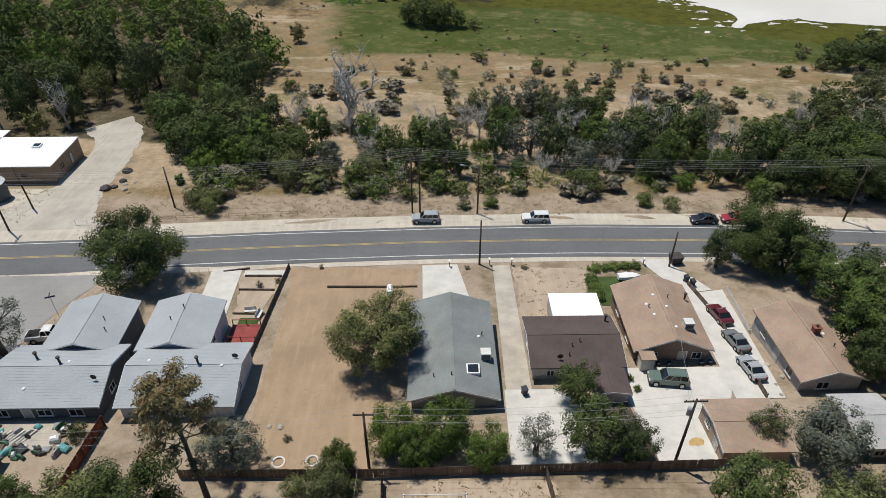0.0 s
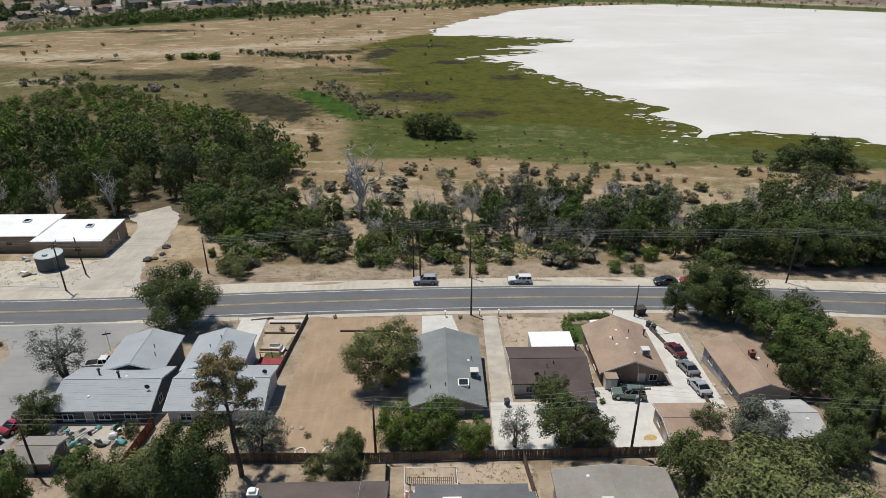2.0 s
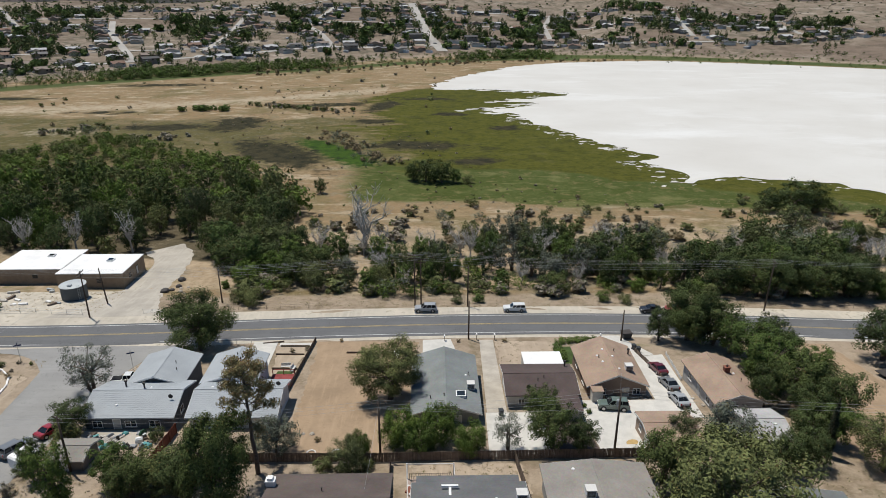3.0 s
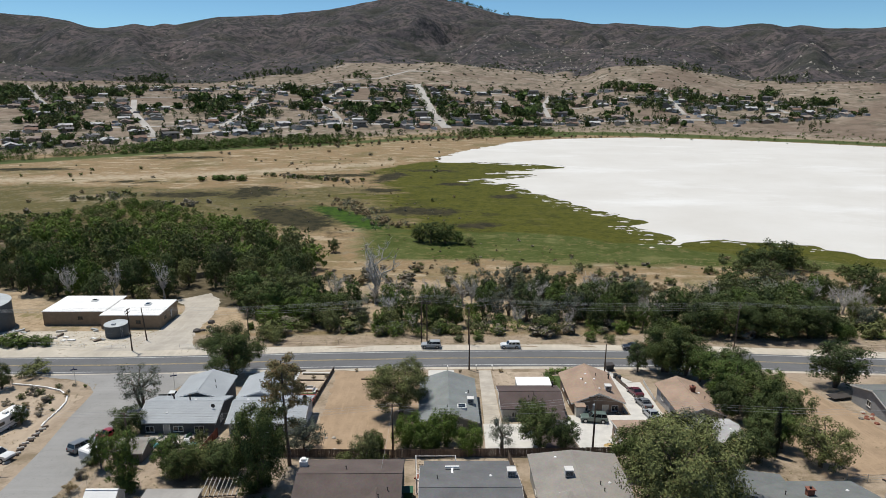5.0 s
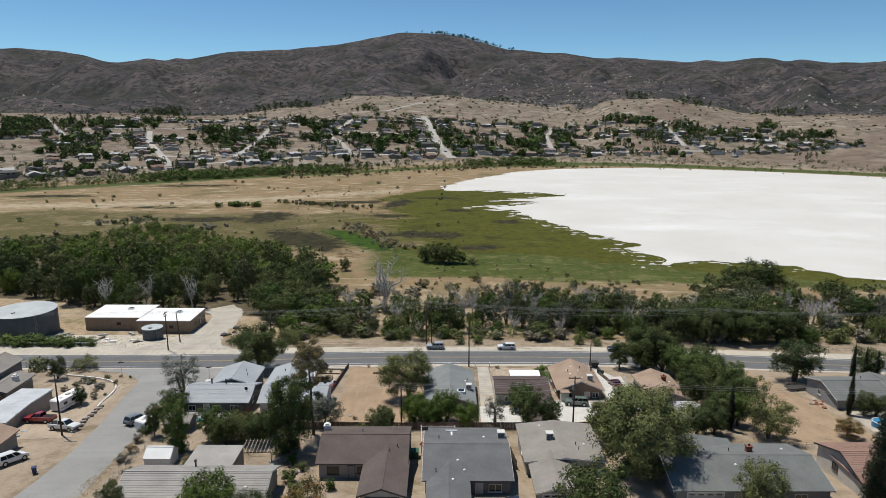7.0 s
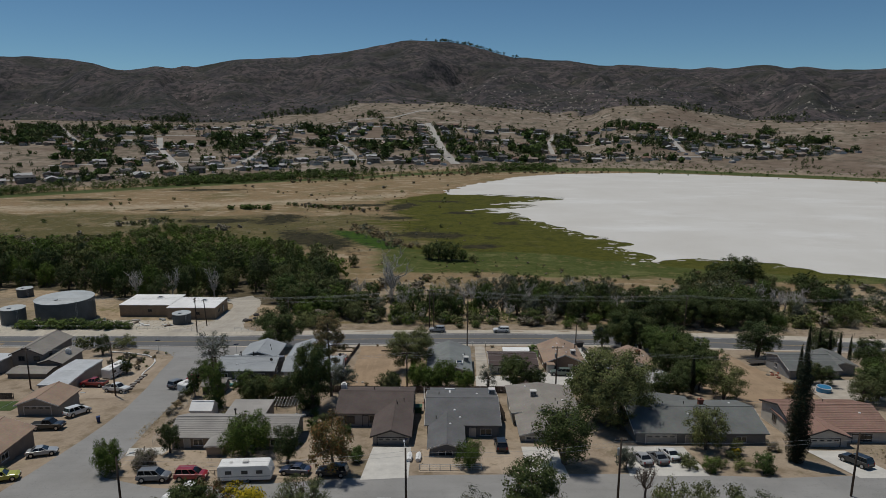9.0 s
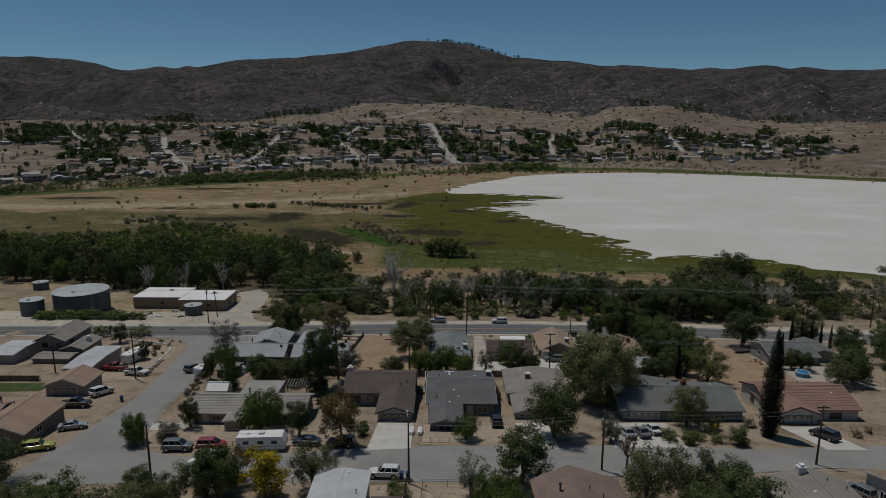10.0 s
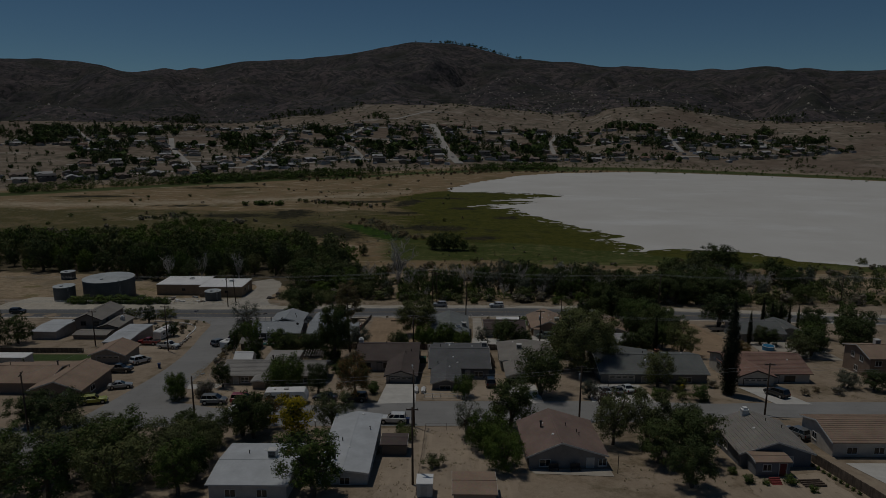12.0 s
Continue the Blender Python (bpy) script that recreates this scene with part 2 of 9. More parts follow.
def hills(x, y, r, az):
    """The scrub hills: a broken front crest, a hollow, and the long back ridge, cut by side canyons."""
    elb, el1, elr = (np.interp(az, *t) for t in (BASE, FRONT, RIDGE))
    r1 = 2050 + 170 * np.sin(az * 0.31 + 1.0) + 90 * np.sin(az * 0.83)
    zb, z1, zr = (60 + d * np.tan(np.radians(e)) for d, e in ((R_FOOT, elb), (r1, el1), (R_CREST, elr)))
    u = np.clip((r - R_FOOT) / (r1 - R_FOOT), 0, 1)
    low = zb + (z1 - zb) * (0.35 * u + 0.65 * u**1.5)
    w = np.clip((r - r1) / (R_CREST - r1), 0, 1)
    dip = 34 + 26 * np.sin(az * 0.5 + 0.4)
    high = z1 + (zr - z1) * w**1.25 - dip * np.sin(np.pi * np.clip(w * 2.2, 0, 1)) ** 1.5
    z = np.where(r < r1, low, high)
    bend = 60 * wave(x, y, 6, 1 / 260, 2)
    spur = crease(wave(az * 34 + bend + 0.16 * r, r * 0.22, 3, 1 / 95, 2))
    gully = crease(wave(x + bend, y, 12, 1 / 95, 3))
    rill = crease(wave(x, y, 13, 1 / 42, 2))
    room = np.clip(np.sin(np.pi * np.clip((r - R_FOOT) / (R_CREST - R_FOOT), 0, 1)), 0, 1) ** 0.6
    z = z + room * (46 * spur + 26 * gully + 9 * rill) + np.where(r > R_CREST - 300, 2.5 * wave(x, y, 14, 1 / 30, 2), 0)
    # nothing in front may hide the back ridge
    el = np.degrees(np.arctan2(z - 60, r))
    cap = elr - 0.10 - 0.5 * (1 - np.clip((r - R_FOOT) / (R_CREST - R_FOOT), 0, 1))
    z = np.where(r < R_CREST - 60, 60 + r * np.tan(np.radians(np.minimum(el, cap))), z)
    return z - np.maximum(r - R_CREST, 0) * 0.18


def land(x, y):
    """Height of the ground."""
    x, y = np.asarray(x, float), np.asarray(y, float)
    near = np.where(y < -1, 0.11 * (-np.maximum(y, -115) - 1), 0.0) + np.where(y < -115, 4 * (1 - np.exp((np.minimum(y, -115) + 115) / 60)), 0.0)
    near = near + np.where(y > 12, np.interp(y, [12, 28, 45, 80, 96, 600], [0, -2, -2.6, -4.9, -6, -6]), 0)
    dx, dy = x - EYE0[0], y - EYE0[1]
    r, az = np.hypot(dx, dy), np.degrees(np.arctan2(dx, dy))
    r0 = np.interp(az, *zip(*AZ_SHORE))
    zb = 60 + R_FOOT * np.tan(np.radians(np.interp(az, *BASE)))
    s = np.clip((r - r0) / (R_FOOT - r0), 0, 1)
    knoll = np.exp(-(((az - 16.6) / 2.6) ** 4)) * np.clip(1 - np.abs(r - 1380) / 210, 0, 1) * 4
    town = -6 + (zb + 6) * (0.75 * s + 0.25 * s * s) + 7 * s * (1 - s) * wave(x, y, 5, 1 / 110, 2) + knoll * wave(x, y, 15, 1 / 40, 2)
    far = np.where(r > R_FOOT, hills(x, y, r, az), town)
    side = 1 - soft_step(55, 80, np.abs(az))
    k = side * soft_step(0, 1, (r - r0) / 60 + 0.5) * (y > 100)
    return near * (1 - k) + far * k


def land_z(x, y):
    return float(land(x, y))


def road_y(x):
    """Centre line of the main road."""
    return np.interp(x, [-400, -200, -140, -110, -80, -62, -46, -32, -8, 16, 38, 56, 72, 107, 160, 400], [-4, 0, 1.2, 1.9, 2.2, 2.9, 3.8, 4.6, 5.5, 5.75, 5.1, 4.0, 2.6, -0.6, -6, -40])


road_x = np.linspace(-400, 400, 401)
_ry = road_y(road_x)
for _ in range(6):
    _ry[1:-1] = (_ry[:-2] + 2 * _ry[1:-1] + _ry[2:]) / 4
road_mid = lambda x: np.interp(x, road_x, _ry)

LAKE_RIM = [(30, 396), (60, 386), (93, 373), (72, 352), (48, 338), (60, 322), (34, 300), (44, 280), (50, 259), (58, 240), (65, 224), (78, 199), (94, 174), (84, 164), (93, 146), (91, 131),
            (108, 137), (123, 134), (144, 127), (168, 105), (215, 96), (330, 120), (700, 200), (900, 420), (860, 600), (520, 636), (341, 628), (204, 615), (101, 583), (39, 507), (0, 430), (-8, 398), (8, 390)]


def rim_curve(points, per, rough, seed):
    """A closed smooth curve through the points, roughened like a shore."""
    n = len(points)
    out = []
    for i in range(n):
        p = [Vector(points[(i + k) % n]) for k in (-1, 0, 1, 2)]
        steps = max(4, int((p[2] - p[1]).length / per))
        for s in range(steps):
            t = s / steps
            q = 0.5 * (2 * p[1] + (p[2] - p[0]) * t + (2 * p[0] - 5 * p[1] + 4 * p[2] - p[3]) * t**2 + (3 * p[1] - p[0] - 3 * p[2] + p[3]) * t**3)
            k = rough * min(1, 0.3 + abs(q.y) / 400)
            nx = noise.fractal(Vector((q.x * 0.09, q.y * 0.09, seed)), 0.9, 2.1, 5)
            ny = noise.fractal(Vector((q.x * 0.09, q.y * 0.09, seed + 40)), 0.9, 2.1, 5)
            out.append((q.x + nx * k * 1.6, q.y + ny * k))
    return out


def inside(px, py, poly):
    """Which of the points lie inside the polygon."""
    poly = np.array(poly)
    res = np.zeros(px.shape, bool)
    j = len(poly) - 1
    for i in range(len(poly)):
        xi, yi, xj, yj = *poly[i], *poly[j]
        hit = ((yi > py) != (yj > py)) & (px < (xj - xi) * (py - yi) / (yj - yi + 1e-12) + xi)
        res ^= hit
        j = i
    return res


def shore_distance(px, py):
    """Rough distance to the lake's rim."""
    pts = np.array(rim_curve(LAKE_RIM, 25, 0, 0))
    best = np.full(px.shape, 1e9)
    for x, y in pts:
        best = np.minimum(best, np.hypot(px - x, py - y))
    return best


# ---- ground sheet: fine rays ahead, coarse ones behind ----
azs = np.radians(np.concatenate([np.arange(-40, 40, 0.2), np.arange(40, 320, 2.0)]))
rad = [4.0]
while rad[-1] < 4600:
    rad.append(rad[-1] + (21 if 1430 < rad[-1] < 3150 else max(1.7, rad[-1] * 0.0155)))
rad = np.array(rad)
RR, AA = np.meshgrid(rad, azs, indexing="ij")
GX, GY = EYE0[0] + RR * np.sin(AA), EYE0[1] + RR * np.cos(AA)
GZ = land(GX, GY)
nr, na = GX.shape
verts = np.stack([GX.ravel(), GY.ravel(), GZ.ravel()], 1)
idx = np.arange(nr * na).reshape(nr, na)
nxt = np.roll(idx, -1, 1)
quads = np.stack([idx[:-1], nxt[:-1], nxt[1:], idx[1:]], -1).reshape(-1, 4)
me = bpy.data.meshes.new("ground")
me.from_pydata([(EYE0[0], EYE0[1], land_z(*EYE0))] + verts.tolist(), [], (quads + 1).tolist() + [(0, 1 + (i + 1) % na, 1 + i) for i in range(na)])
me.polygons.foreach_set("use_smooth", [True] * len(me.polygons))

# what covers the ground: marsh, olive sedge, dry grass; hill scrub, dirt, far soil
D = shore_distance(GX, GY)
AZG = np.degrees(AA)
AZG = np.where(AZG > 180, AZG - 360, AZG)
SH = np.interp(AZG, *zip(*AZ_SHORE))
w1, w2 = wave(GX, GY, 21, 1 / 18, 3), wave(GX, GY, 22, 1 / 45, 3)
front = soft_step(100, 118, GY + 6 * w1 + 0.35 * np.maximum(GX - 90, 0)) * (1 - soft_step(-60, 0, RR - SH))
sedge_side = 1 - soft_step(-10, 12, GY - 391 - 1.02 * (GX + 17) + 12 * w1)      # olive below the line from the meadow to the salt's western tip
lakeside = front * (1 - soft_step(55, 150, D + 25 * w2 + np.maximum(60 - GX, 0) * 0.3 * (GY > 250))) * sedge_side
sedge_low = np.interp(GX, [-110, 25, 77, 106, 137, 150, 240], [146, 150, 132, 121, 110, 102, 88])
olive = lakeside * soft_step(-5, 5, GY + 7 * w1 - sedge_low)
green = soft_step(-6, 6, GY + 6 * w1 - np.interp(GX, [-40, 100, 150, 240], [106, 104, 90, 72])) * (1 - soft_step(12, 30, GY + 7 * w1 - sedge_low)) * soft_step(-55, -20, GX)
green_run = 1.15 * front * np.exp(-(((GX + 50 + 0.62 * (GY - 184)) / 10) ** 2) - ((GY - 184) / 30) ** 4)
far_green = np.exp(-(((RR - SH + 8 + 8 * w2) / 17) ** 2)) * (AZG < 12) * 0.9 + np.exp(-(((RR - SH - 15) / 16) ** 2)) * (AZG >= 6) * 0.8
plain_olive = front * soft_step(150, 185, GY + 14 * w2) * (1 - soft_step(250, 285, GY + 24 * w2)) * (1 - olive)
pale_run = np.maximum(np.exp(-(((GY - 318 - 0.30 * (GX + 197) - 0.0012 * (GX + 197) ** 2) / 15) ** 2)), 0.9 * np.exp(-(((GX + 202) / 22) ** 2) - ((GY - 234) / 9) ** 2)) * front * (GX < -40)
dark_patch = 0 * GX
for px, py, pw, ph, lean in ((-116, 255, 15, 25, 0.1), (-77, 182, 17, 32, -0.6), (-72, 322, 23, 9, 1.2), (-38, 318, 9, 25, 0.2), (-12, 197, 23, 11, -0.4), (-12, 348, 24, 5, -1.0), (-203, 293, 28, 4, 0.5), (-222, 423, 36, 9, 1.5), (-305, 350, 40, 7, 1.0),
                             (-40, 262, 12, 7, 0.0), (30, 240, 10, 6, 0.2), (6, 285, 12, 6, 0.0), (12, 165, 12, 5, 0.0), (-150, 246, 26, 9, 0.6)):
    ex, ey = GX - px, GY - py
    dark_patch = np.maximum(dark_patch, 1.2 * np.exp(-(((ex - lean * ey) / pw) ** 2) - (ey / ph) ** 2))
dark_patch = dark_patch * front
dry = soft_step(14, 30, GY) * (1 - soft_step(-5, 50, RR - SH))
scrub = soft_step(1400, 1500, RR + 35 * w2 + 30 * wave(GX, GY, 8, 1 / 60, 3))
town_soil = soft_step(0, 70, RR - SH) * (1 - scrub)
forest_floor = soft_step(22, 30, GY + 3 * w1) * (1 - soft_step(60, 90, GY + 8 * w1 + 0.5 * np.minimum(GX + 40, 0))) * (RR < 600)
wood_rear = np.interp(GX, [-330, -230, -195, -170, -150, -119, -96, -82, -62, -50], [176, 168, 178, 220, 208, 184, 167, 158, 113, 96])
# where the western wood's shade is painted into the ground
wood_shade = soft_step(-2, 2, GY + 3 * w1 - np.interp(GX, [-330, -170, -140, -120, -110], [84, 74, 67, 52, 48])) * (1 - soft_step(-4, 4, GY - wood_rear + 4 * w1)) * (1 - soft_step(-62, -52, GX + 3 * w1 - 0.1 * (GY - 60)))
for name, a, b, c in (("pale", pale_run, green_run, wood_shade), ("cover", green + 0 * GX, olive, dry), ("soil", scrub, town_soil, forest_floor), ("belt", np.clip(far_green, 0, 1), dark_patch, plain_olive)):
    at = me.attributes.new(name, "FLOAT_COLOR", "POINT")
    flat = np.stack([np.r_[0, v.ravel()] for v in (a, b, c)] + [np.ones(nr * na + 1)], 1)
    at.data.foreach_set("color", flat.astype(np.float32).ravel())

n = Nodes("open_ground", 0.98, 0, 0.1)
at = n.coords("World")
fine, mid, big, huge = n.noise(at, 2.6, 5, 0.7), n.noise(at, 0.45, 8, 0.72), n.noise(at, 0.06, 8, 0.68), n.noise(at, 0.011, 8, 0.68)
drift = n.noise(n.node("ShaderNodeMapping", Vector=at, Scale=(0.05, 0.11, 1), Rotation=(0, 0, 0.25)).outputs[0], 1.0, 7, 0.68)
sep = {}
for name in ("cover", "soil", "belt", "pale"):
    a = n.tree.nodes.new("ShaderNodeAttribute")
    a.attribute_name = name
    s = n.tree.nodes.new("ShaderNodeSeparateColor")
    n.tree.links.new(a.outputs["Color"], s.inputs[0])
    sep[name] = s.outputs


def ragged(mask, grain, k=0.8, sharp=0.12):
    """A soft mask cut to an uneven edge by the grain."""
    f = n.math("ADD", mask, n.math("MULTIPLY", n.math("SUBTRACT", grain, 0.5), k))
    return n.ramp(f, 0.5 - sharp, 0.5 + sharp)


dirt = n.mix(n.ramp(mid, 0.3, 0.7), (0.295, 0.228, 0.165), (0.395, 0.32, 0.24))
dirt = n.mix(n.ramp(fine, 0.35, 0.8, 0, 0.5), dirt, (0.215, 0.165, 0.118))
yard_n = n.noise(at, 0.14, 6, 0.7)
dirt = n.mix(n.ramp(yard_n, 0.48, 0.62, 0, 0.65), dirt, (0.165, 0.125, 0.08))
dirt = n.mix(n.ramp(n.math("MULTIPLY", yard_n, mid), 0.30, 0.40, 0, 0.5), dirt, (0.115, 0.10, 0.055))
grass = n.mix(n.ramp(mid, 0.32, 0.7), (0.195, 0.134, 0.072), (0.32, 0.24, 0.14))
grass = n.mix(n.ramp(big, 0.42, 0.58, 0, 0.7), grass, (0.25, 0.165, 0.09))
tuft = n.noise(at, 0.2, 7, 0.78)
grass = n.mix(n.ramp(n.noise(at, 0.022, 6, 0.7), 0.5, 0.6, 0, 0.7), grass, (0.135, 0.115, 0.05))
grass = n.mix(n.ramp(tuft, 0.52, 0.62, 0, 0.75), grass, (0.13, 0.105, 0.06))
grass = n.mix(n.ramp(drift, 0.53, 0.62, 0, 0.8), grass, (0.42, 0.34, 0.235))
grass = n.mix(n.ramp(n.noise(at, 0.35, 6, 0.7), 0.56, 0.66, 0, 0.6), grass, (0.16, 0.12, 0.065))
grass = n.mix(n.ramp(fine, 0.5, 0.75, 0, 0.6), grass, (0.15, 0.115, 0.06))
marsh = n.mix(n.ramp(mid, 0.3, 0.75), (0.054, 0.069, 0.017), (0.108, 0.122, 0.040))
marsh = n.mix(n.ramp(big, 0.40, 0.6, 0, 0.8), marsh, (0.048, 0.064, 0.013))
marsh = n.mix(n.ramp(drift, 0.54, 0.62, 0, 0.7), marsh, (0.155, 0.150, 0.06))
marsh = n.mix(n.ramp(tuft, 0.54, 0.62, 0, 0.7), marsh, (0.17, 0.14, 0.06))
sedge = n.mix(n.ramp(mid, 0.3, 0.72), (0.058, 0.060, 0.009), (0.098, 0.096, 0.018))
sedge = n.mix(n.ramp(big, 0.54, 0.62, 0, 0.6), sedge, (0.042, 0.044, 0.012))
sedge = n.mix(n.ramp(tuft, 0.5, 0.6, 0, 0.7), sedge, (0.040, 0.046, 0.008))
sedge = n.mix(n.ramp(drift, 0.56, 0.66, 0, 0.5), sedge, (0.112, 0.104, 0.035))
scrub_c = n.mix(n.ramp(n.noise(at, 0.012, 8, 0.7), 0.42, 0.58), (0.062, 0.055, 0.058), (0.128, 0.103, 0.099))
scrub_c = n.mix(n.ramp(n.noise(at, 0.05, 7, 0.75), 0.47, 0.56, 0, 0.9), scrub_c, (0.029, 0.033, 0.030))
scrub_c = n.mix(n.ramp(n.noise(at, 0.006, 5, 0.65), 0.50, 0.60, 0, 0.75), scrub_c, (0.034, 0.038, 0.030))
scrub_c = n.mix(n.ramp(n.math("ADD", n.noise(at, 0.075, 6, 0.8), n.math("MULTIPLY", n.noise(at, 0.008, 3), 0.6)), 0.94, 1.02, 0, 0.8), scrub_c, (0.20, 0.165, 0.135))
soil_c = n.mix(n.ramp(big, 0.3, 0.7), (0.175, 0.136, 0.10), (0.295, 0.24, 0.185))
soil_c = n.mix(n.ramp(n.noise(at, 0.05, 6, 0.75), 0.47, 0.60, 0, 0.8), soil_c, (0.085, 0.078, 0.053))
soil_c = n.mix(n.ramp(n.noise(at, 0.022, 7, 0.7), 0.56, 0.66, 0, 0.8), soil_c, (0.37, 0.32, 0.265))
soil_c = n.mix(n.ramp(n.noise(at, 0.007, 5, 0.6), 0.5, 0.6, 0, 0.6), soil_c, (0.155, 0.112, 0.085))
# dark brown tone: tree shade put into the soil colour under the wood
wood_shade_c = n.mix(n.ramp(mid, 0.35, 0.65), (0.060, 0.050, 0.030), (0.125, 0.10, 0.062))
floor_c = n.mix(n.ramp(mid, 0.35, 0.65), (0.25, 0.185, 0.115), (0.42, 0.325, 0.22))
floor_c = n.mix(n.ramp(big, 0.50, 0.60, 0, 0.7), floor_c, (0.20, 0.165, 0.115))
floor_c = n.mix(n.ramp(n.noise(at, 0.09, 5, 0.7), 0.54, 0.64, 0, 0.75), floor_c, (0.155, 0.135, 0.052))
col = n.mix(ragged(sep["cover"][2], big, 0.5), dirt, grass)
col = n.mix(ragged(sep["soil"][2], mid, 0.6), col, floor_c)
col = n.mix(ragged(sep["pale"][2], mid, 0.6), col, wood_shade_c)
flat_c = n.mix(n.ramp(mid, 0.3, 0.7), (0.075, 0.068, 0.024), (0.138, 0.115, 0.05))
flat_c = n.mix(n.ramp(big, 0.50, 0.58, 0, 0.75), flat_c, (0.195, 0.148, 0.082))
flat_c = n.mix(n.ramp(tuft, 0.5, 0.6, 0, 0.8), flat_c, (0.06, 0.06, 0.022))
col = n.mix(ragged(n.math("MULTIPLY", sep["belt"][2], 1.25), big, 2.2, 0.3), col, flat_c)
col = n.mix(ragged(n.math("MULTIPLY", sep["pale"][0], 0.62), tuft, 2.6, 0.4), col, (0.42, 0.35, 0.25))
dark_c = n.mix(n.ramp(tuft, 0.42, 0.6), (0.050, 0.043, 0.022), (0.022, 0.022, 0.012))
col = n.mix(ragged(sep["cover"][0], drift, 2.2, 0.22), col, marsh)
col = n.mix(ragged(sep["cover"][1], drift, 1.8, 0.15), col, sedge)
run_c = n.mix(n.ramp(tuft, 0.42, 0.6), (0.046, 0.086, 0.011), (0.024, 0.048, 0.009))
col = n.mix(ragged(sep["pale"][1], tuft, 2.2, 0.2), col, run_c)
col = n.mix(ragged(sep["belt"][1], n.math("ADD", n.math("MULTIPLY", big, 0.55), n.math("MULTIPLY", tuft, 0.45)), 3.2, 0.22), col, dark_c)
col = n.mix(ragged(sep["belt"][0], big, 0.7, 0.15), col, (0.07, 0.088, 0.03))
col = n.mix(ragged(sep["soil"][1], huge, 0.4, 0.2), col, soil_c)
col = n.mix(ragged(sep["soil"][0], huge, 0.5, 0.1), col, scrub_c)
rough_hill = n.math("MULTIPLY", sep["soil"][0], n.math("MULTIPLY", n.noise(at, 0.028, 8, 0.7), 70.0))
n.bump(n.math("ADD", n.math("ADD", n.math("MULTIPLY", fine, 0.3), mid), rough_hill), 0.6, 0.25)
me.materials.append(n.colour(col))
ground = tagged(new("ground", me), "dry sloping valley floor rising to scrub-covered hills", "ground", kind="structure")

# ---- salt flat ----
rim = rim_curve(LAKE_RIM, 1.6, 4.5, 3.3)
bm = bmesh.new()
ring = [bm.verts.new((x, y, -5.90)) for x, y in rim]
edges = [bm.edges.new((ring[i], ring[(i + 1) % len(ring)])) for i in range(len(ring))]
bmesh.ops.triangle_fill(bm, edges=edges, use_beauty=True)
bmesh.ops.recalc_face_normals(bm, faces=bm.faces)
if sum(f.normal.z for f in bm.faces) < 0:
    bmesh.ops.reverse_faces(bm, faces=bm.faces)
me = bpy.data.meshes.new("salt_flat")
bm.to_mesh(me)
bm.free()
n = Nodes("salt_crust", 0.9, 0, 0.2)
at = n.coords("World")
a1, a2 = n.noise(at, 0.02, 5, 0.6), n.noise(at, 0.35, 4)
streak = n.node("ShaderNodeMapping", Vector=at, Scale=(0.009, 0.02, 1), Rotation=(0, 0, 0.6)).outputs[0]
a3 = n.noise(streak, 1.0, 6, 0.62)
a4 = n.noise(at, 0.05, 6, 0.7)
col = n.mix(n.ramp(a1, 0.3, 0.7), (0.545, 0.52, 0.48), (0.605, 0.585, 0.55))
col = n.mix(n.ramp(a3, 0.54, 0.70, 0, 0.65), col, (0.70, 0.69, 0.67))
col = n.mix(n.ramp(a4, 0.55, 0.70, 0, 0.5), col, (0.53, 0.505, 0.465))
col = n.mix(n.ramp(a2, 0.6, 0.8, 0, 0.4), col, (0.50, 0.485, 0.46))
me.materials.append(n.colour(col))
tagged(new("salt_flat", me), "broad white salt crust of a dried-out lake", "dry lake", kind="structure")
rng, v, f = random.Random(8), [], []
front_rim = rim[: int(len(rim) * 0.45)]
while len(f) < 620:
    i = rng.randrange(len(front_rim))
    x, y = front_rim[i]
    a = 0.25 + 1.5 * rng.random() ** 3 * (1 + (y > 260))
    cx, cy = x - abs(rng.gauss(0, 6)) - 1, y + rng.gauss(0, 4)
    if cy < 118:
        continue
    f.append(tuple(range(len(v), len(v) + 9)))
    slant = rng.uniform(-0.5, 0.5)
    for k in range(9):
        u = a * rng.uniform(0.35, 1.25)
        v.append((cx + 2.0 * u * math.cos(k * 0.698) + slant * u * math.sin(k * 0.698), cy + u * math.sin(k * 0.698), -5.94))
crumbs = bpy.data.meshes.new("salt_crumbs")
crumbs.from_pydata(v, [], f)
crumbs.materials.append(me.materials[0])
tagged(new("salt_crumbs", crumbs), "small white salt patches in the marsh", "salt patches", kind="stuff")


# ---- roads and paved ground, draped over the land ----
def draped(name, mat, left, right, lift, label, category, kind="structure", across=2):
    """A strip between two lines of points, laid on the land."""
    v, f = [], []
    k = across + 1
    for (x0, y0), (x1, y1) in zip(left, right):
        for s in range(k):
            t = s / across
            x, y = x0 + (x1 - x0) * t, y0 + (y1 - y0) * t
            v.append((x, y))
    xy = np.array(v)
    v = np.c_[xy, land(xy[:, 0], xy[:, 1]) + lift].tolist()
    for i in range(len(left) - 1):
        for s in range(across):
            f.append((i * k + s, i * k + s + 1, (i + 1) * k + s + 1, (i + 1) * k + s))
    me = bpy.data.meshes.new(name)
    me.from_pydata(v, [], f)
    me.materials.append(mat)
    ob = new(name, me)
    bm = bmesh.new()
    bm.from_mesh(me)
    bmesh.ops.recalc_face_normals(bm, faces=bm.faces)
    if sum(q.normal.z for q in bm.faces) < 0:
        bmesh.ops.reverse_faces(bm, faces=bm.faces)
    bm.to_mesh(me)
    bm.free()
    return tagged(ob, label, category, kind=kind) if label else ob


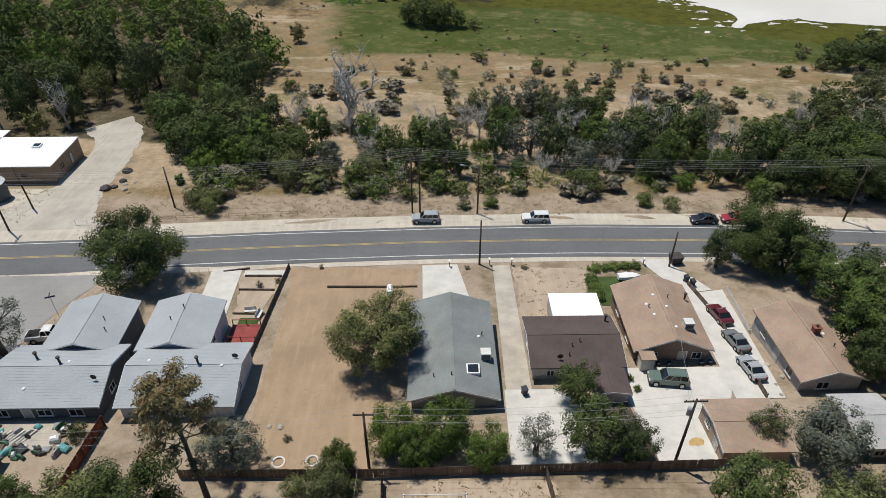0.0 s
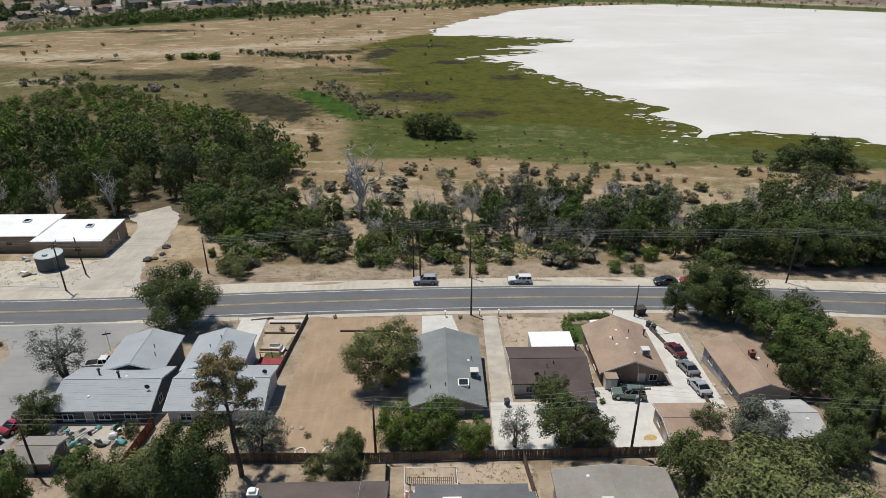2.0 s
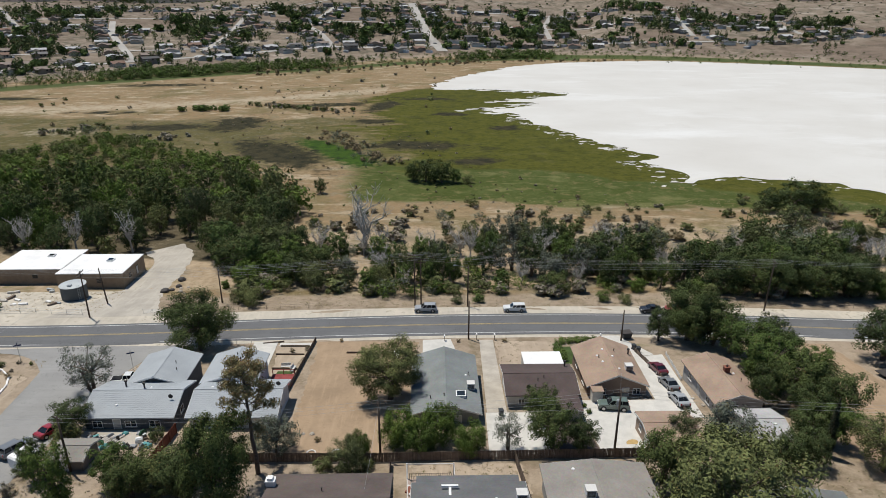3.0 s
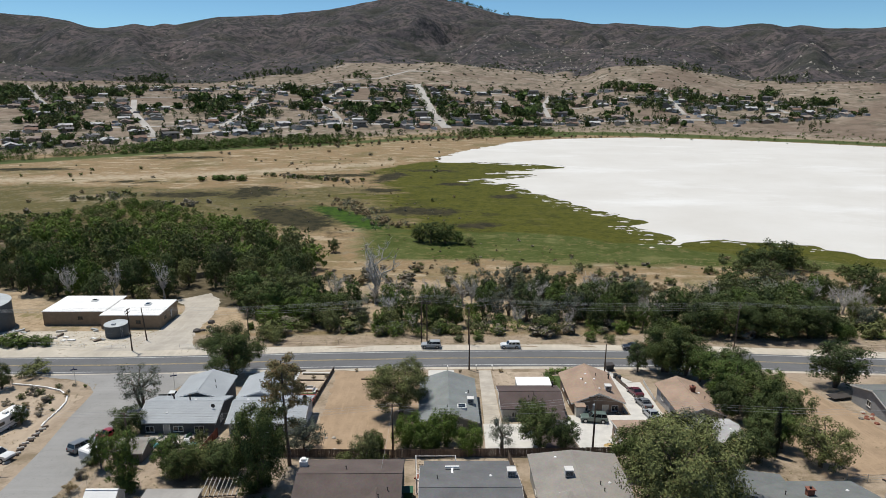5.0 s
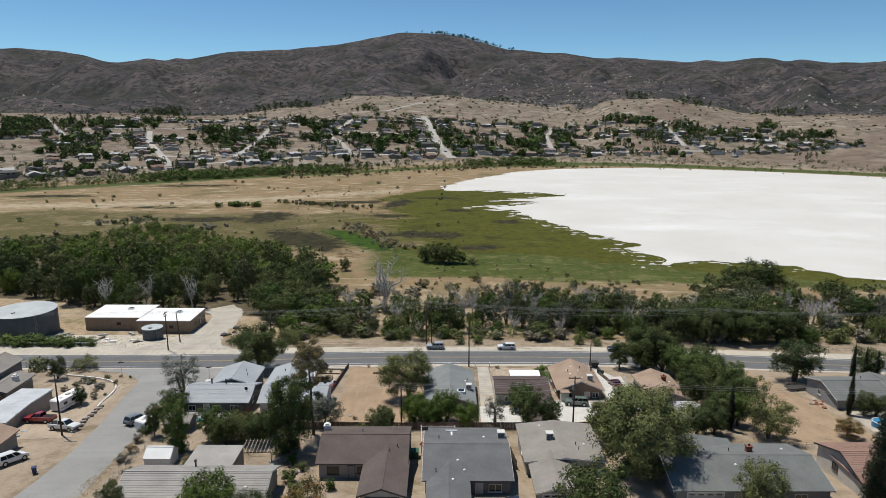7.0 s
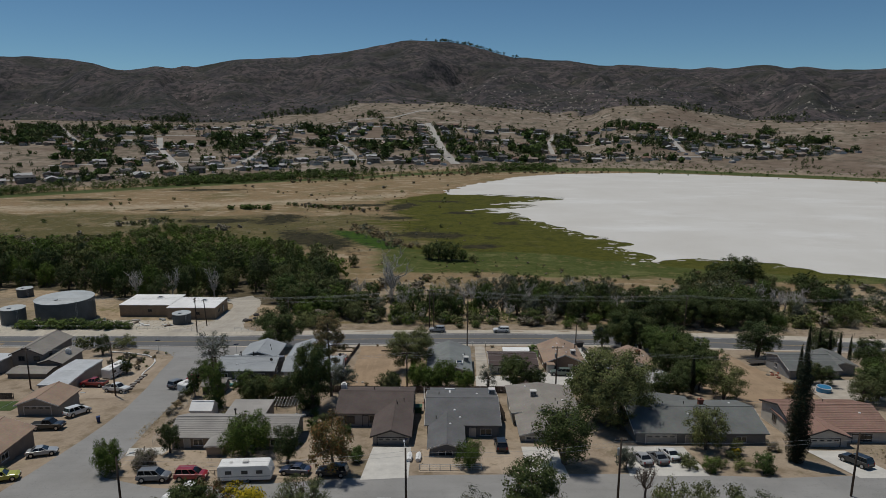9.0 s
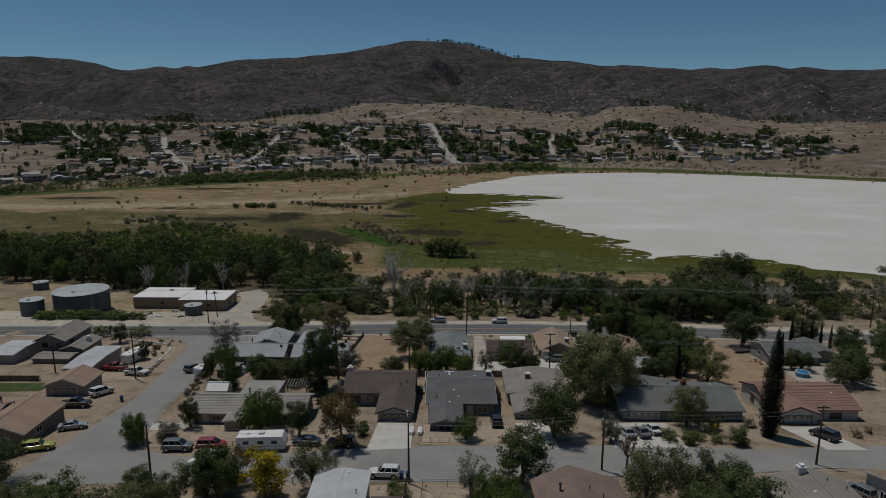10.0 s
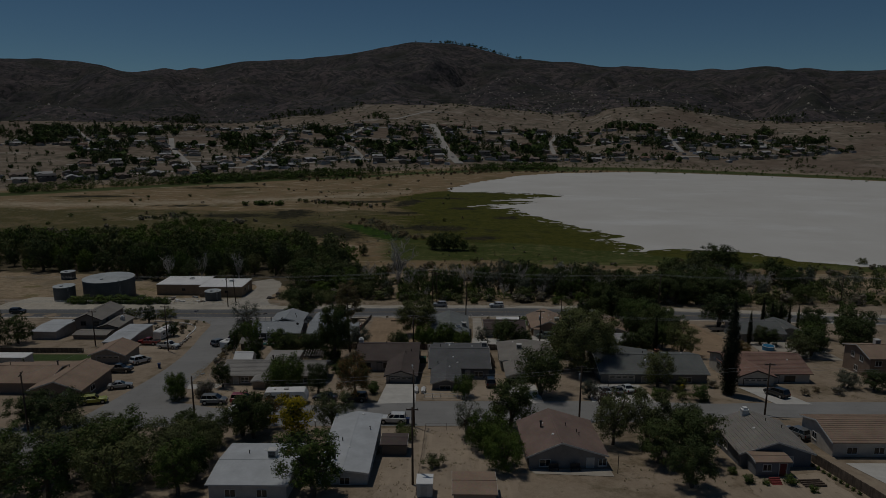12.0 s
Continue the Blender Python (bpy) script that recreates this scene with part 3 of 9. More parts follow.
def line_between(a, b, step=2.0):
    n = max(1, int(math.dist(a, b) / step))
    return [(a[0] + (b[0] - a[0]) * i / n, a[1] + (b[1] - a[1]) * i / n) for i in range(n + 1)]


def polyline(points, step=2.0):
    out = []
    for a, b in zip(points, points[1:]):
        out += line_between(a, b, step)[:-1]
    return out + [points[-1]]


def same_count(a, b, n):
    """Both lines cut into n even steps."""
    res = []
    for line in (a, b):
        p = np.array(line, float)
        d = np.r_[0, np.cumsum(np.hypot(*np.diff(p, axis=0).T))]
        s = np.linspace(0, d[-1], n)
        res.append(list(zip(np.interp(s, d, p[:, 0]), np.interp(s, d, p[:, 1]))))
    return res


def asphalt(name, c, crack=(0.05, 0.05, 0.05), patch=0.5):
    n = Nodes(name, 0.93, 0, 0.2)
    at = n.coords("World")
    big, fine = n.noise(at, 0.12, 4), n.noise(at, 5.0, 3)
    streak = n.noise(n.node("ShaderNodeMapping", Vector=at, Scale=(0.03, 0.9, 1)).outputs[0], 1.0, 3)
    col = n.mix(n.ramp(big, 0.3, 0.7), tuple(v * 0.85 for v in c), tuple(v * 1.12 for v in c))
    col = n.mix(n.ramp(streak, 0.45, 0.7, 0, patch), col, tuple(v * 0.78 for v in c))
    col = n.mix(n.ramp(fine, 0.4, 0.75, 0, 0.3), col, tuple(v * 1.25 for v in c))
    warp = n.noise(n.node("ShaderNodeMapping", Vector=at, Scale=(0.22, 0.22, 1)).outputs[0], 1.0, 5, 0.7)
    seal = n.math("LESS_THAN", n.math("ABSOLUTE", n.math("SUBTRACT", warp, 0.47)), 0.0022)
    col = n.mix(n.math("MULTIPLY", seal, 0.55), col, crack)
    col = n.mix(n.ramp(n.noise(at, 0.7, 6, 0.7), 0.58, 0.72, 0, 0.35), col, tuple(v * 0.7 for v in c))
    n.bump(fine, 0.3, 0.01)
    return n.colour(col)


MAT_ROAD = asphalt("road_asphalt", (0.135, 0.135, 0.138))
MAT_STREET = asphalt("street_asphalt", (0.27, 0.262, 0.25), (0.13, 0.13, 0.125), 0.35)
MAT_CONCRETE = plain("concrete", (0.56, 0.535, 0.49), 0.9, 0, 0.10, 0.5, 8.0)
MAT_OLDCONC = plain("dusty_concrete", (0.43, 0.385, 0.325), 0.95, 0, 0.16, 0.4, 5.0)


def bare_soil(name, c, turn, weeds=0.3):
    """Trodden soil: patches, faint wheel tracks along one direction, crumbs and dry weeds."""
    n = Nodes(name, 0.98, 0, 0.1)
    at = n.coords("World")
    big, mid, fine = n.noise(at, 0.16, 5, 0.65), n.noise(at, 0.9, 6, 0.7), n.noise(at, 4.0, 4, 0.7)
    track = n.noise(n.node("ShaderNodeMapping", Vector=at, Scale=(1.1, 0.07, 1), Rotation=(0, 0, turn)).outputs[0], 1.0, 5, 0.6)
    col = n.mix(n.ramp(big, 0.34, 0.66), tuple(v * 0.84 for v in c), tuple(v * 1.12 for v in c))
    col = n.mix(n.ramp(track, 0.50, 0.66, 0, 0.55), col, tuple(v * 1.22 for v in c))
    col = n.mix(n.ramp(mid, 0.55, 0.72, 0, 0.5), col, tuple(v * 0.72 for v in c))
    col = n.mix(n.ramp(fine, 0.58, 0.72, 0, 0.5), col, tuple(v * 0.62 for v in c))
    col = n.mix(n.ramp(n.math("MULTIPLY", mid, n.ramp(big, 0.45, 0.6)), 0.52, 0.62, 0, weeds), col, (0.115, 0.10, 0.055))
    n.bump(n.math("ADD", mid, n.math("MULTIPLY", fine, 0.4)), 0.4, 0.1)
    return n.colour(col)


MAT_SAND = bare_soil("pale_sand", (0.48, 0.43, 0.355), 0.3, 0.4)
MAT_DRIVE = bare_soil("drive_gravel", (0.41, 0.372, 0.318), 0.3, 0.4)
MAT_DIRT = bare_soil("graded_dirt", (0.325, 0.235, 0.155), 0.02, 0.1)
MAT_PALEDIRT = bare_soil("pale_dirt", (0.375, 0.30, 0.225), 0.5, 0.5)
MAT_PINKPAVE = plain("pinkish_concrete", (0.40, 0.315, 0.275), 0.95, 0, 0.2, 0.6, 6.0)
MAT_BROWNPAVE = plain("brown_paving", (0.105, 0.08, 0.072), 0.95, 0, 0.1, 0.5, 6.0)
MAT_LAWN = plain("lawn", (0.055, 0.085, 0.022), 0.95, 0, 0.2, 0.7, 6.0)
MAT_LINEW = plain("road_paint_white", (0.62, 0.62, 0.60), 0.8, 0, 0.18, 0.9, 6.0)
MAT_LINEY = plain("road_paint_yellow", (0.47, 0.36, 0.16), 0.8, 0, 0.2, 0.9, 6.0)

rx = [float(x) for x in road_x if abs(x) <= 360]
offset = lambda d: [(x, float(road_mid(x)) + d) for x in rx]
draped("shoulder", MAT_SAND, offset(-5.6), offset(8.0), 0.03, "pale sandy verge beside the road", "road verge", across=6)
road = draped("road", MAT_ROAD, offset(-4.5), offset(4.3), 0.06, "two-lane grey asphalt road with painted lines", "road", across=6)
for d, w, mat in ((3.6, 0.15, MAT_LINEW), (-3.55, 0.15, MAT_LINEW), (0.14, 0.11, MAT_LINEY), (-0.14, 0.11, MAT_LINEY)):
    ob = draped("road_line", mat, offset(d - w / 2), offset(d + w / 2), 0.075, "", "")
    ob.parent = road
# mouth of the side street, the side street and the street in front
SIDE_L = [(-90, -3.4), (-85.3, -5.0), (-81.5, -5.6), (-78.6, -7.2), (-76.2, -9.2), (-73.6, -12.7), (-72.4, -19), (-71.5, -25), (-69, -36.8), (-67.2, -48.7), (-66.5, -58), (-66.5, -66), (-67, -78), (-68, -92), (-71, -108)]
SIDE_R = [(-51, -1.0), (-53.4, -1.9), (-55.6, -3.6), (-57.6, -8), (-59.2, -14), (-60.2, -22), (-59.4, -36), (-59.4, -43), (-58.8, -51.6), (-58, -60), (-57, -68), (-56, -78), (-56, -92), (-58, -108)]
a, b = same_count(SIDE_L, SIDE_R, 60)
draped("side_street", MAT_STREET, a, b, 0.045, "wide bleached asphalt side street", "street", across=6)
FAR_KERB = [(-57, -79.5), (-46, -83.5), (-30, -81.5), (-18, -79.6), (-8, -78.6), (10, -78.2), (25, -77.8), (44, -79), (64, -77.5), (130, -77)]
NEAR_KERB = [(-57, -93), (-47, -92), (-30, -91.6), (-17, -91.4), (0, -91), (10, -89.6), (38, -88), (50, -85.8), (64, -86.5), (130, -86)]
a, b = same_count(FAR_KERB, NEAR_KERB, 90)
draped("front_street", MAT_STREET, a, b, 0.065, "bleached asphalt residential street", "street", across=5)
a, b = same_count([(-140, -96), (-90, -95), (-66, -92)], [(-140, -108), (-90, -107), (-64, -107)], 40)
draped("west_street", MAT_STREET, a, b, 0.03, "bleached asphalt street end", "street", across=4)


def slab(name, mat, corners, lift, label, category, rows=10):
    """Four corners, laid on the land: a, b along one side, d, c along the other."""
    loose = mat in (MAT_SAND, MAT_DIRT, MAT_PALEDIRT)
    a, b = same_count([corners[0], corners[1]], [corners[3], corners[2]], rows * (5 if loose else 1))
    if loose:
        stray = lambda p, k: tuple(c + 0.8 * noise.fractal(Vector((p[0] * 0.35, p[1] * 0.35, k + 7 * i)), 0.8, 2.0, 4) for i, c in enumerate(p))
        a, b = [stray(p, 1.3) for p in a], [stray(p, 5.1) for p in b]
    return draped(name, mat, a, b, lift, label, category, across=6)


slab("vacant_lot", MAT_DIRT, [(-28.4, -1.2), (-26.6, -39.6), (-12.6, -39.8), (-9.2, -1.2)], 0.04, "bare graded brown dirt lot", "dirt lot", 24)
slab("driveway", MAT_CONCRETE, [(-8.7, -0.6), (-8.6, -12), (-1.6, -12), (-3.4, -0.4)], 0.08, "pale concrete driveway to the road", "driveway")
slab("driveway", MAT_OLDCONC, [(2.0, -0.8), (1.2, -28), (4.2, -28), (4.6, -0.8)], 0.08, "long dusty concrete drive beside the house", "driveway", 20)
slab("yard_slab", MAT_CONCRETE, [(1.0, -28), (0.6, -39.4), (9.5, -39.4), (9.0, -28)], 0.085, "pale concrete back yard slab", "yard slab")
slab("driveway", MAT_CONCRETE, [(24.6, 0.4), (28.4, -9), (32.9, -8), (28.8, 0.4)], 0.08, "pale concrete driveway", "driveway")
slab("driveway", MAT_CONCRETE, [(28.3, -9), (27.3, -30), (33.0, -30), (34.4, -8)], 0.084, "pale concrete side driveway with parked cars", "driveway", 16)
slab("yard_slab", MAT_CONCRETE, [(14.6, -24.5), (15.8, -39.2), (22.2, -39.2), (29.4, -24.5)], 0.076, "white concrete back yard", "yard slab", 14)
slab("brown_paving", MAT_BROWNPAVE, [(9.4, -29), (10.4, -39.3), (15.7, -39.3), (14.6, -29)], 0.09, "dark brown paved strip", "paving")
slab("front_yard", MAT_PALEDIRT, [(5.0, -1.0), (4.8, -17), (15.6, -17), (16.2, -1.0)], 0.035, "dry grass front yard", "yard")
slab("lawn", MAT_LAWN, [(16.9, -4.2), (16.2, -11.5), (18.4, -11.5), (23.4, -4.2)], 0.07, "small clipped green lawn", "lawn")
slab("driveway", MAT_CONCRETE, [(-40.4, -0.8), (-39.6, -14), (-35.2, -14), (-35.9, -0.8)], 0.08, "pale concrete driveway", "driveway")
slab("front_yard", MAT_PALEDIRT, [(-35.6, -2.6), (-34.2, -15.0), (-30.2, -15.0), (-29.3, -2.6)], 0.05, "bare dirt front yard with timber beds", "yard", 6)
slab("walk_slab", MAT_CONCRETE, [(-35.4, -1.4), (-35.3, -2.9), (-29.4, -2.9), (-29.2, -1.4)], 0.07, "pale concrete strip before the yard", "paving", 4)
slab("lawn", MAT_LAWN, [(-33.2, -13.4), (-33.2, -14.9), (-30.6, -14.9), (-30.6, -13.4)], 0.09, "small patch of green turf", "lawn", 4)
slab("yard_slab", MAT_OLDCONC, [(-56.4, -31.8), (-55.0, -37.0), (-47.2, -35.4), (-46.6, -31.8)], 0.07, "grey concrete slab under yard clutter", "yard slab", 8)
slab("driveway", MAT_CONCRETE, [(-17.6, -68.4), (-18.2, -80.4), (-11.2, -79.6), (-11.4, -68.4)], 0.08, "pale concrete driveway to the garage", "driveway")
slab("driveway", MAT_CONCRETE, [(22.8, -67.6), (21.4, -78.6), (33.2, -78.6), (33.2, -67.6)], 0.08, "pale concrete driveway with three parked cars", "driveway")
slab("driveway", MAT_CONCRETE, [(52.5, -69), (55, -79), (61.5, -79), (58.8, -69)], 0.08, "pale concrete driveway", "driveway")
slab("driveway", MAT_CONCRETE, [(6.6, -68), (6.4, -79.4), (12.4, -79.4), (12.2, -68)], 0.08, "pale concrete driveway", "driveway")
slab("yard_slab", MAT_OLDCONC, [(72, -29), (70, -46), (86, -48), (88, -30)], 0.08, "pale concrete yard by the pool", "yard slab")
a, b = same_count([(-86, 9.5), (-81.5, 16), (-79.6, 22), (-77.4, 28), (-77.2, 37), (-77.0, 43.5), (-79.5, 49), (-84, 53.5)], [(-60, 10.5), (-64.5, 14), (-66.4, 20), (-67.9, 28.7), (-67.8, 36.7), (-68.4, 45.9), (-71, 54.5), (-76, 61.5)], 90)
uneven = lambda p, k: tuple(c + 0.7 * noise.fractal(Vector((p[0] * 0.3, p[1] * 0.3, k + 7 * i)), 0.8, 2.0, 4) for i, c in enumerate(p))
draped("dirt_drive", MAT_DRIVE, [uneven(p, 1.3) for p in a], [uneven(p, 5.1) for p in b], 0.05, "wide pale dirt drive off the road", "dirt drive", across=8)
slab("dirt_yard", MAT_SAND, [(-150, 9), (-150, 26), (-77, 26), (-72, 10)], 0.028, "pale dusty yard round the water tanks", "yard", 24)
slab("dirt_lot", MAT_DIRT, [(46, -2.5), (49, -47), (70, -44), (66, -4)], 0.04, "rutted bare brown dirt lot", "dirt lot", 24)
slab("yard_grass", MAT_LAWN, [(-112, -47), (-112, -53), (-88, -52), (-88, -46.6)], 0.04, "thin green grass behind the board fence", "lawn", 10)
slab("dirt_yard", MAT_PALEDIRT, [(-74.5, -14), (-71, -44), (-84, -46), (-92, -12)], 0.03, "dusty front yard with low borders", "yard", 20)
slab("back_yard", MAT_PALEDIRT, [(-9.5, -40.8), (-9.6, -48), (4.8, -48), (4.6, -40.8)], 0.035, "bare dirt back yard", "yard")
slab("driveway", MAT_CONCRETE, [(-57.0, -69.4), (-56.2, -72.6), (-50.6, -71.8), (-50.4, -68.8)], 0.05, "pale concrete drive beside the corrugated house", "driveway", 8)
slab("front_yard", MAT_PALEDIRT, [(-56, -70), (-55, -79.5), (-22, -79.5), (-22, -70)], 0.03, "bare dirt front yards", "yard", 8)
slab("front_yard", MAT_PALEDIRT, [(-9.6, -69), (-9.8, -78), (6.2, -78), (6.0, -69)], 0.03, "bare dirt front yard", "yard", 8)
slab("dirt_yard", MAT_PALEDIRT, [(-16.5, -92.4), (-14, -118), (4.4, -118), (3.5, -92)], 0.03, "bare dirt back yard with sheds", "yard", 16)
slab("patio_slab", MAT_PINKPAVE, [(-10.0, -51.0), (-10.1, -44.0), (-4.3, -44.0), (-4.2, -49.0)], 0.07, "dusty pinkish concrete patio with heaped scraps", "patio", 8)
slab("patio_slab", MAT_OLDCONC, [(6.2, -107.3), (6.8, -108.9), (17.6, -109.6), (17.6, -107.2)], 0.06, "narrow concrete patio behind the house", "patio", 6)
slab("garden_ground", MAT_PALEDIRT, [(35.0, -110.6), (34.0, -119.0), (46.8, -119.0), (46.6, -107.6)], 0.03, "pale gravel garden with shrub beds", "garden", 6)
slab("yard_slab", MAT_CONCRETE, [(52.0, -104.6), (53.6, -112.0), (66.0, -111.0), (66.0, -104.6)], 0.05, "pale concrete patio behind the white house", "patio", 6)

# ---- houses ----
MAT_SEAM = plain("metal_roofing", (0.355, 0.375, 0.39), 0.7, 0.0, 0.07, 0.25, 5.0)
MAT_CORR = plain("corrugated_sheet", (0.335, 0.315, 0.29), 0.75, 0.0, 0.12, 0.3, 5.0)
ROOF = {
    "metal": MAT_SEAM,
    "corrugated": MAT_CORR,
    "sage": roof_shingle((0.235, 0.25, 0.245)),
    "mauve": roof_shingle((0.115, 0.088, 0.082)),
    "tan": roof_shingle((0.38, 0.275, 0.205)),
    "pink_brown": roof_shingle((0.27, 0.195, 0.165)),
    "pale_grey": roof_shingle((0.47, 0.46, 0.45)),
    "brown": roof_shingle((0.135, 0.108, 0.098)),
    "grey": roof_shingle((0.16, 0.16, 0.162)),
    "warm_grey": roof_shingle((0.30, 0.275, 0.245)),
    "green_grey": roof_shingle((0.185, 0.192, 0.185)),
    "red": roof_shingle((0.34, 0.215, 0.17)),
    "white": MAT_WHITEROOF,
    "old_white": plain("aged_roof_coating", (0.50, 0.515, 0.53), 0.75, 0, 0.10, 0.4, 5.0),
}


class Block:
    """One box of a house with its roof; x0 to x1, y0 to y1, eaves at he over the house's floor."""

    def __init__(self, x0, y0, x1, y1, he=2.75, roof="gx", pitch=0.32, over=0.45, base=0.0, ridge=0.5):
        self.x0, self.y0, self.x1, self.y1, self.he, self.kind, self.pitch, self.over, self.base, self.ridge = x0, y0, x1, y1, he, roof, pitch, over, base, ridge

    def top(self, x, y):
        """Height of the roof over a point."""
        if self.kind == "flat":
            return self.he + 0.12
        a, b, v = (self.y0, self.y1, y) if self.kind == "gx" else (self.x0, self.x1, x)
        m = a + (b - a) * self.ridge
        rise = (b - a) / 2 * self.pitch
        return self.he + rise * (1 - abs(v - m) / ((m - a) if v < m else (b - m)))

    def section(self):
        a, b = (self.y0, self.y1) if self.kind == "gx" else (self.x0, self.x1)
        return a, b, a + (b - a) * self.ridge, self.he + (b - a) / 2 * self.pitch

    def walls(self, s, lx, ly):
        lo = self.base - 1.6
        if self.kind == "flat":
            return s.box(self.x0 - lx, self.y0 - ly, lo, self.x1 - lx, self.y1 - ly, self.he)
        a, b, m, zr = self.section()
        loop = [(a, lo), (b, lo), (b, self.he), (m, zr), (a, self.he)]
        if self.kind == "gx":
            return s.rings([[(self.x0 - lx, v - ly, z) for v, z in loop], [(self.x1 - lx, v - ly, z) for v, z in loop]])
        return s.rings([[(v - lx, self.y1 - ly, z) for v, z in loop], [(v - lx, self.y0 - ly, z) for v, z in loop]])

    def roof(self, s, lx, ly, grow=0.0, thick=0.17, lift=0.0, ends=None):
        o = self.over + grow
        if self.kind == "flat":
            return s.box(self.x0 - o - lx, self.y0 - o - ly, self.he - 0.02, self.x1 + o - lx, self.y1 + o - ly, self.he + 0.14)
        a, b, m, zr = self.section()
        ka, kb = (zr - self.he) / (m - a), (zr - self.he) / (b - m)
        za, zb2 = self.he - o * ka, self.he - o * kb
        t = 0.10 + lift
        loop = [(a - o, za + t), (a - o, za + t - thick), (m, zr + t - thick), (b + o, zb2 + t - thick), (b + o, zb2 + t), (m, zr + t)]
        u0, u1 = (self.x0 - o, self.x1 + o) if self.kind == "gx" else (self.y0 - o, self.y1 + o)
        for p, q in ends or [(u0, u1)]:
            if self.kind == "gx":
                s.rings([[(p - lx, v - ly, z) for v, z in loop], [(q - lx, v - ly, z) for v, z in loop]])
            else:
                s.rings([[(v - lx, q - ly, z) for v, z in loop], [(v - lx, p - ly, z) for v, z in loop]])
        return s

    def fascia(self, s, lx, ly, end):
        if self.kind == "flat":
            return s
        u0, u1 = (self.x0, self.x1) if self.kind == "gx" else (self.y0, self.y1)
        o = self.over
        return self.roof(s, lx, ly, 0.0, 0.24, -0.02, [(u0 - o - 0.04, u0 - o + 0.01) if end == 0 else (u1 + o - 0.01, u1 + o + 0.04)])

    def seams(self, s, lx, ly, step, high=0.009, wide=0.03):
        """Raised lines along the ridge, on both slopes."""
        a, b, m, zr = self.section()
        o = self.over
        for lo, hi in ((a - o, m), (m, b + o)):
            k = max(2, int(abs(hi - lo) / step))
            for i in range(1, k):
                v = lo + (hi - lo) * i / k
                z = self.he + (zr - self.he) * (1 - abs(v - m) / ((m - a) if v < m else (b - m))) + 0.10
                if self.kind == "gx":
                    s.box(self.x0 - o - lx, v - wide / 2 - ly, z - 0.02, self.x1 + o - lx, v + wide / 2 - ly, z + high)
                else:
                    s.box(v - wide / 2 - lx, self.y0 - o - ly, z - 0.02, v + wide / 2 - lx, self.y1 + o - ly, z + high)
        return s


def wall_frame(face, b):
    """Local axes of a wall: start, along, out."""
    return {"S": ((b.x0, b.y0), (1, 0), (0, -1)), "N": ((b.x1, b.y1), (-1, 0), (0, 1)), "E": ((b.x1, b.y0), (0, 1), (1, 0)), "W": ((b.x0, b.y1), (0, -1), (-1, 0))}[face]


def fitting(ob, b, lx, ly, face, u, z, w, h, what, mats):
    """A window, door or garage door set in a wall, u metres along it."""
    (sx, sy), (ax, ay), (ox, oy) = wall_frame(face, b)
    m = Matrix(((ax, ox, 0, sx + ax * u - lx), (ay, oy, 0, sy + ay * u - ly), (0, 0, 1, z), (0, 0, 0, 1)))
    f = Shape()
    if what == "window":
        for x0, z0, x1, z1 in ((0, 0, w, 0.07), (0, h - 0.07, w, h), (0, 0.07, 0.07, h - 0.07), (w - 0.07, 0.07, w, h - 0.07), (w / 2 - 0.03, 0.07, w / 2 + 0.03, h - 0.07)):
            f.box(x0, -0.02, z0, x1, 0.07, z1, m)
        win = part("window", f, mats[0], ob)
        part("pane", Shape().box(0.06, -0.01, 0.06, w - 0.06, 0.025, h - 0.06, m), MAT_GLASS, win, "dark reflecting glass")
        part("sill", Shape().box(-0.08, 0, -0.07, w + 0.08, 0.13, 0, m), mats[0], win)
    elif what == "door":
        for x0, z0, x1, z1 in ((-0.09, 0, 0, h + 0.09), (w, 0, w + 0.09, h + 0.09), (0, h, w, h + 0.09)):
            f.box(x0, -0.02, z0, x1, 0.07, z1, m)
        d = part("door", Shape().box(0, -0.01, 0, w, 0.03, h, m).box(0.14, 0.03, 0.2, w - 0.14, 0.045, h * 0.45, m).box(0.14, 0.03, h * 0.53, w - 0.14, 0.045, h - 0.18, m), mats[1], ob)
        part("door_frame", f, mats[0], d)
        part("knob", Shape().tube(m @ Vector((w - 0.1, 0.03, 1.0)), m @ Vector((w - 0.1, 0.1, 1.0)), 0.035), MAT_METAL, d)
    else:
        g = part("garage_door", Shape().box(0, -0.01, 0, w, 0.02, h, m), mats[1], ob, "sectional garage door")
        for r in range(4):
            p = Shape()
            p.box(0.03, 0.02, r * h / 4 + 0.02, w - 0.03, 0.045, (r + 1) * h / 4 - 0.02, m)
            part("panel", p, mats[1], g)
        for k in range(4):
            part("pane", Shape().box(w * (k + 0.18) / 4, 0.04, h * 0.82, w * (k + 0.82) / 4, 0.052, h * 0.93, m), MAT_GLASS, g)
        for x0, z0, x1, z1 in ((-0.12, 0, 0, h + 0.12), (w, 0, w + 0.12, h + 0.12), (0, h, w, h + 0.12)):
            f.box(x0, -0.02, z0, x1, 0.09, z1, m)
        part("door_frame", f, mats[0], g)


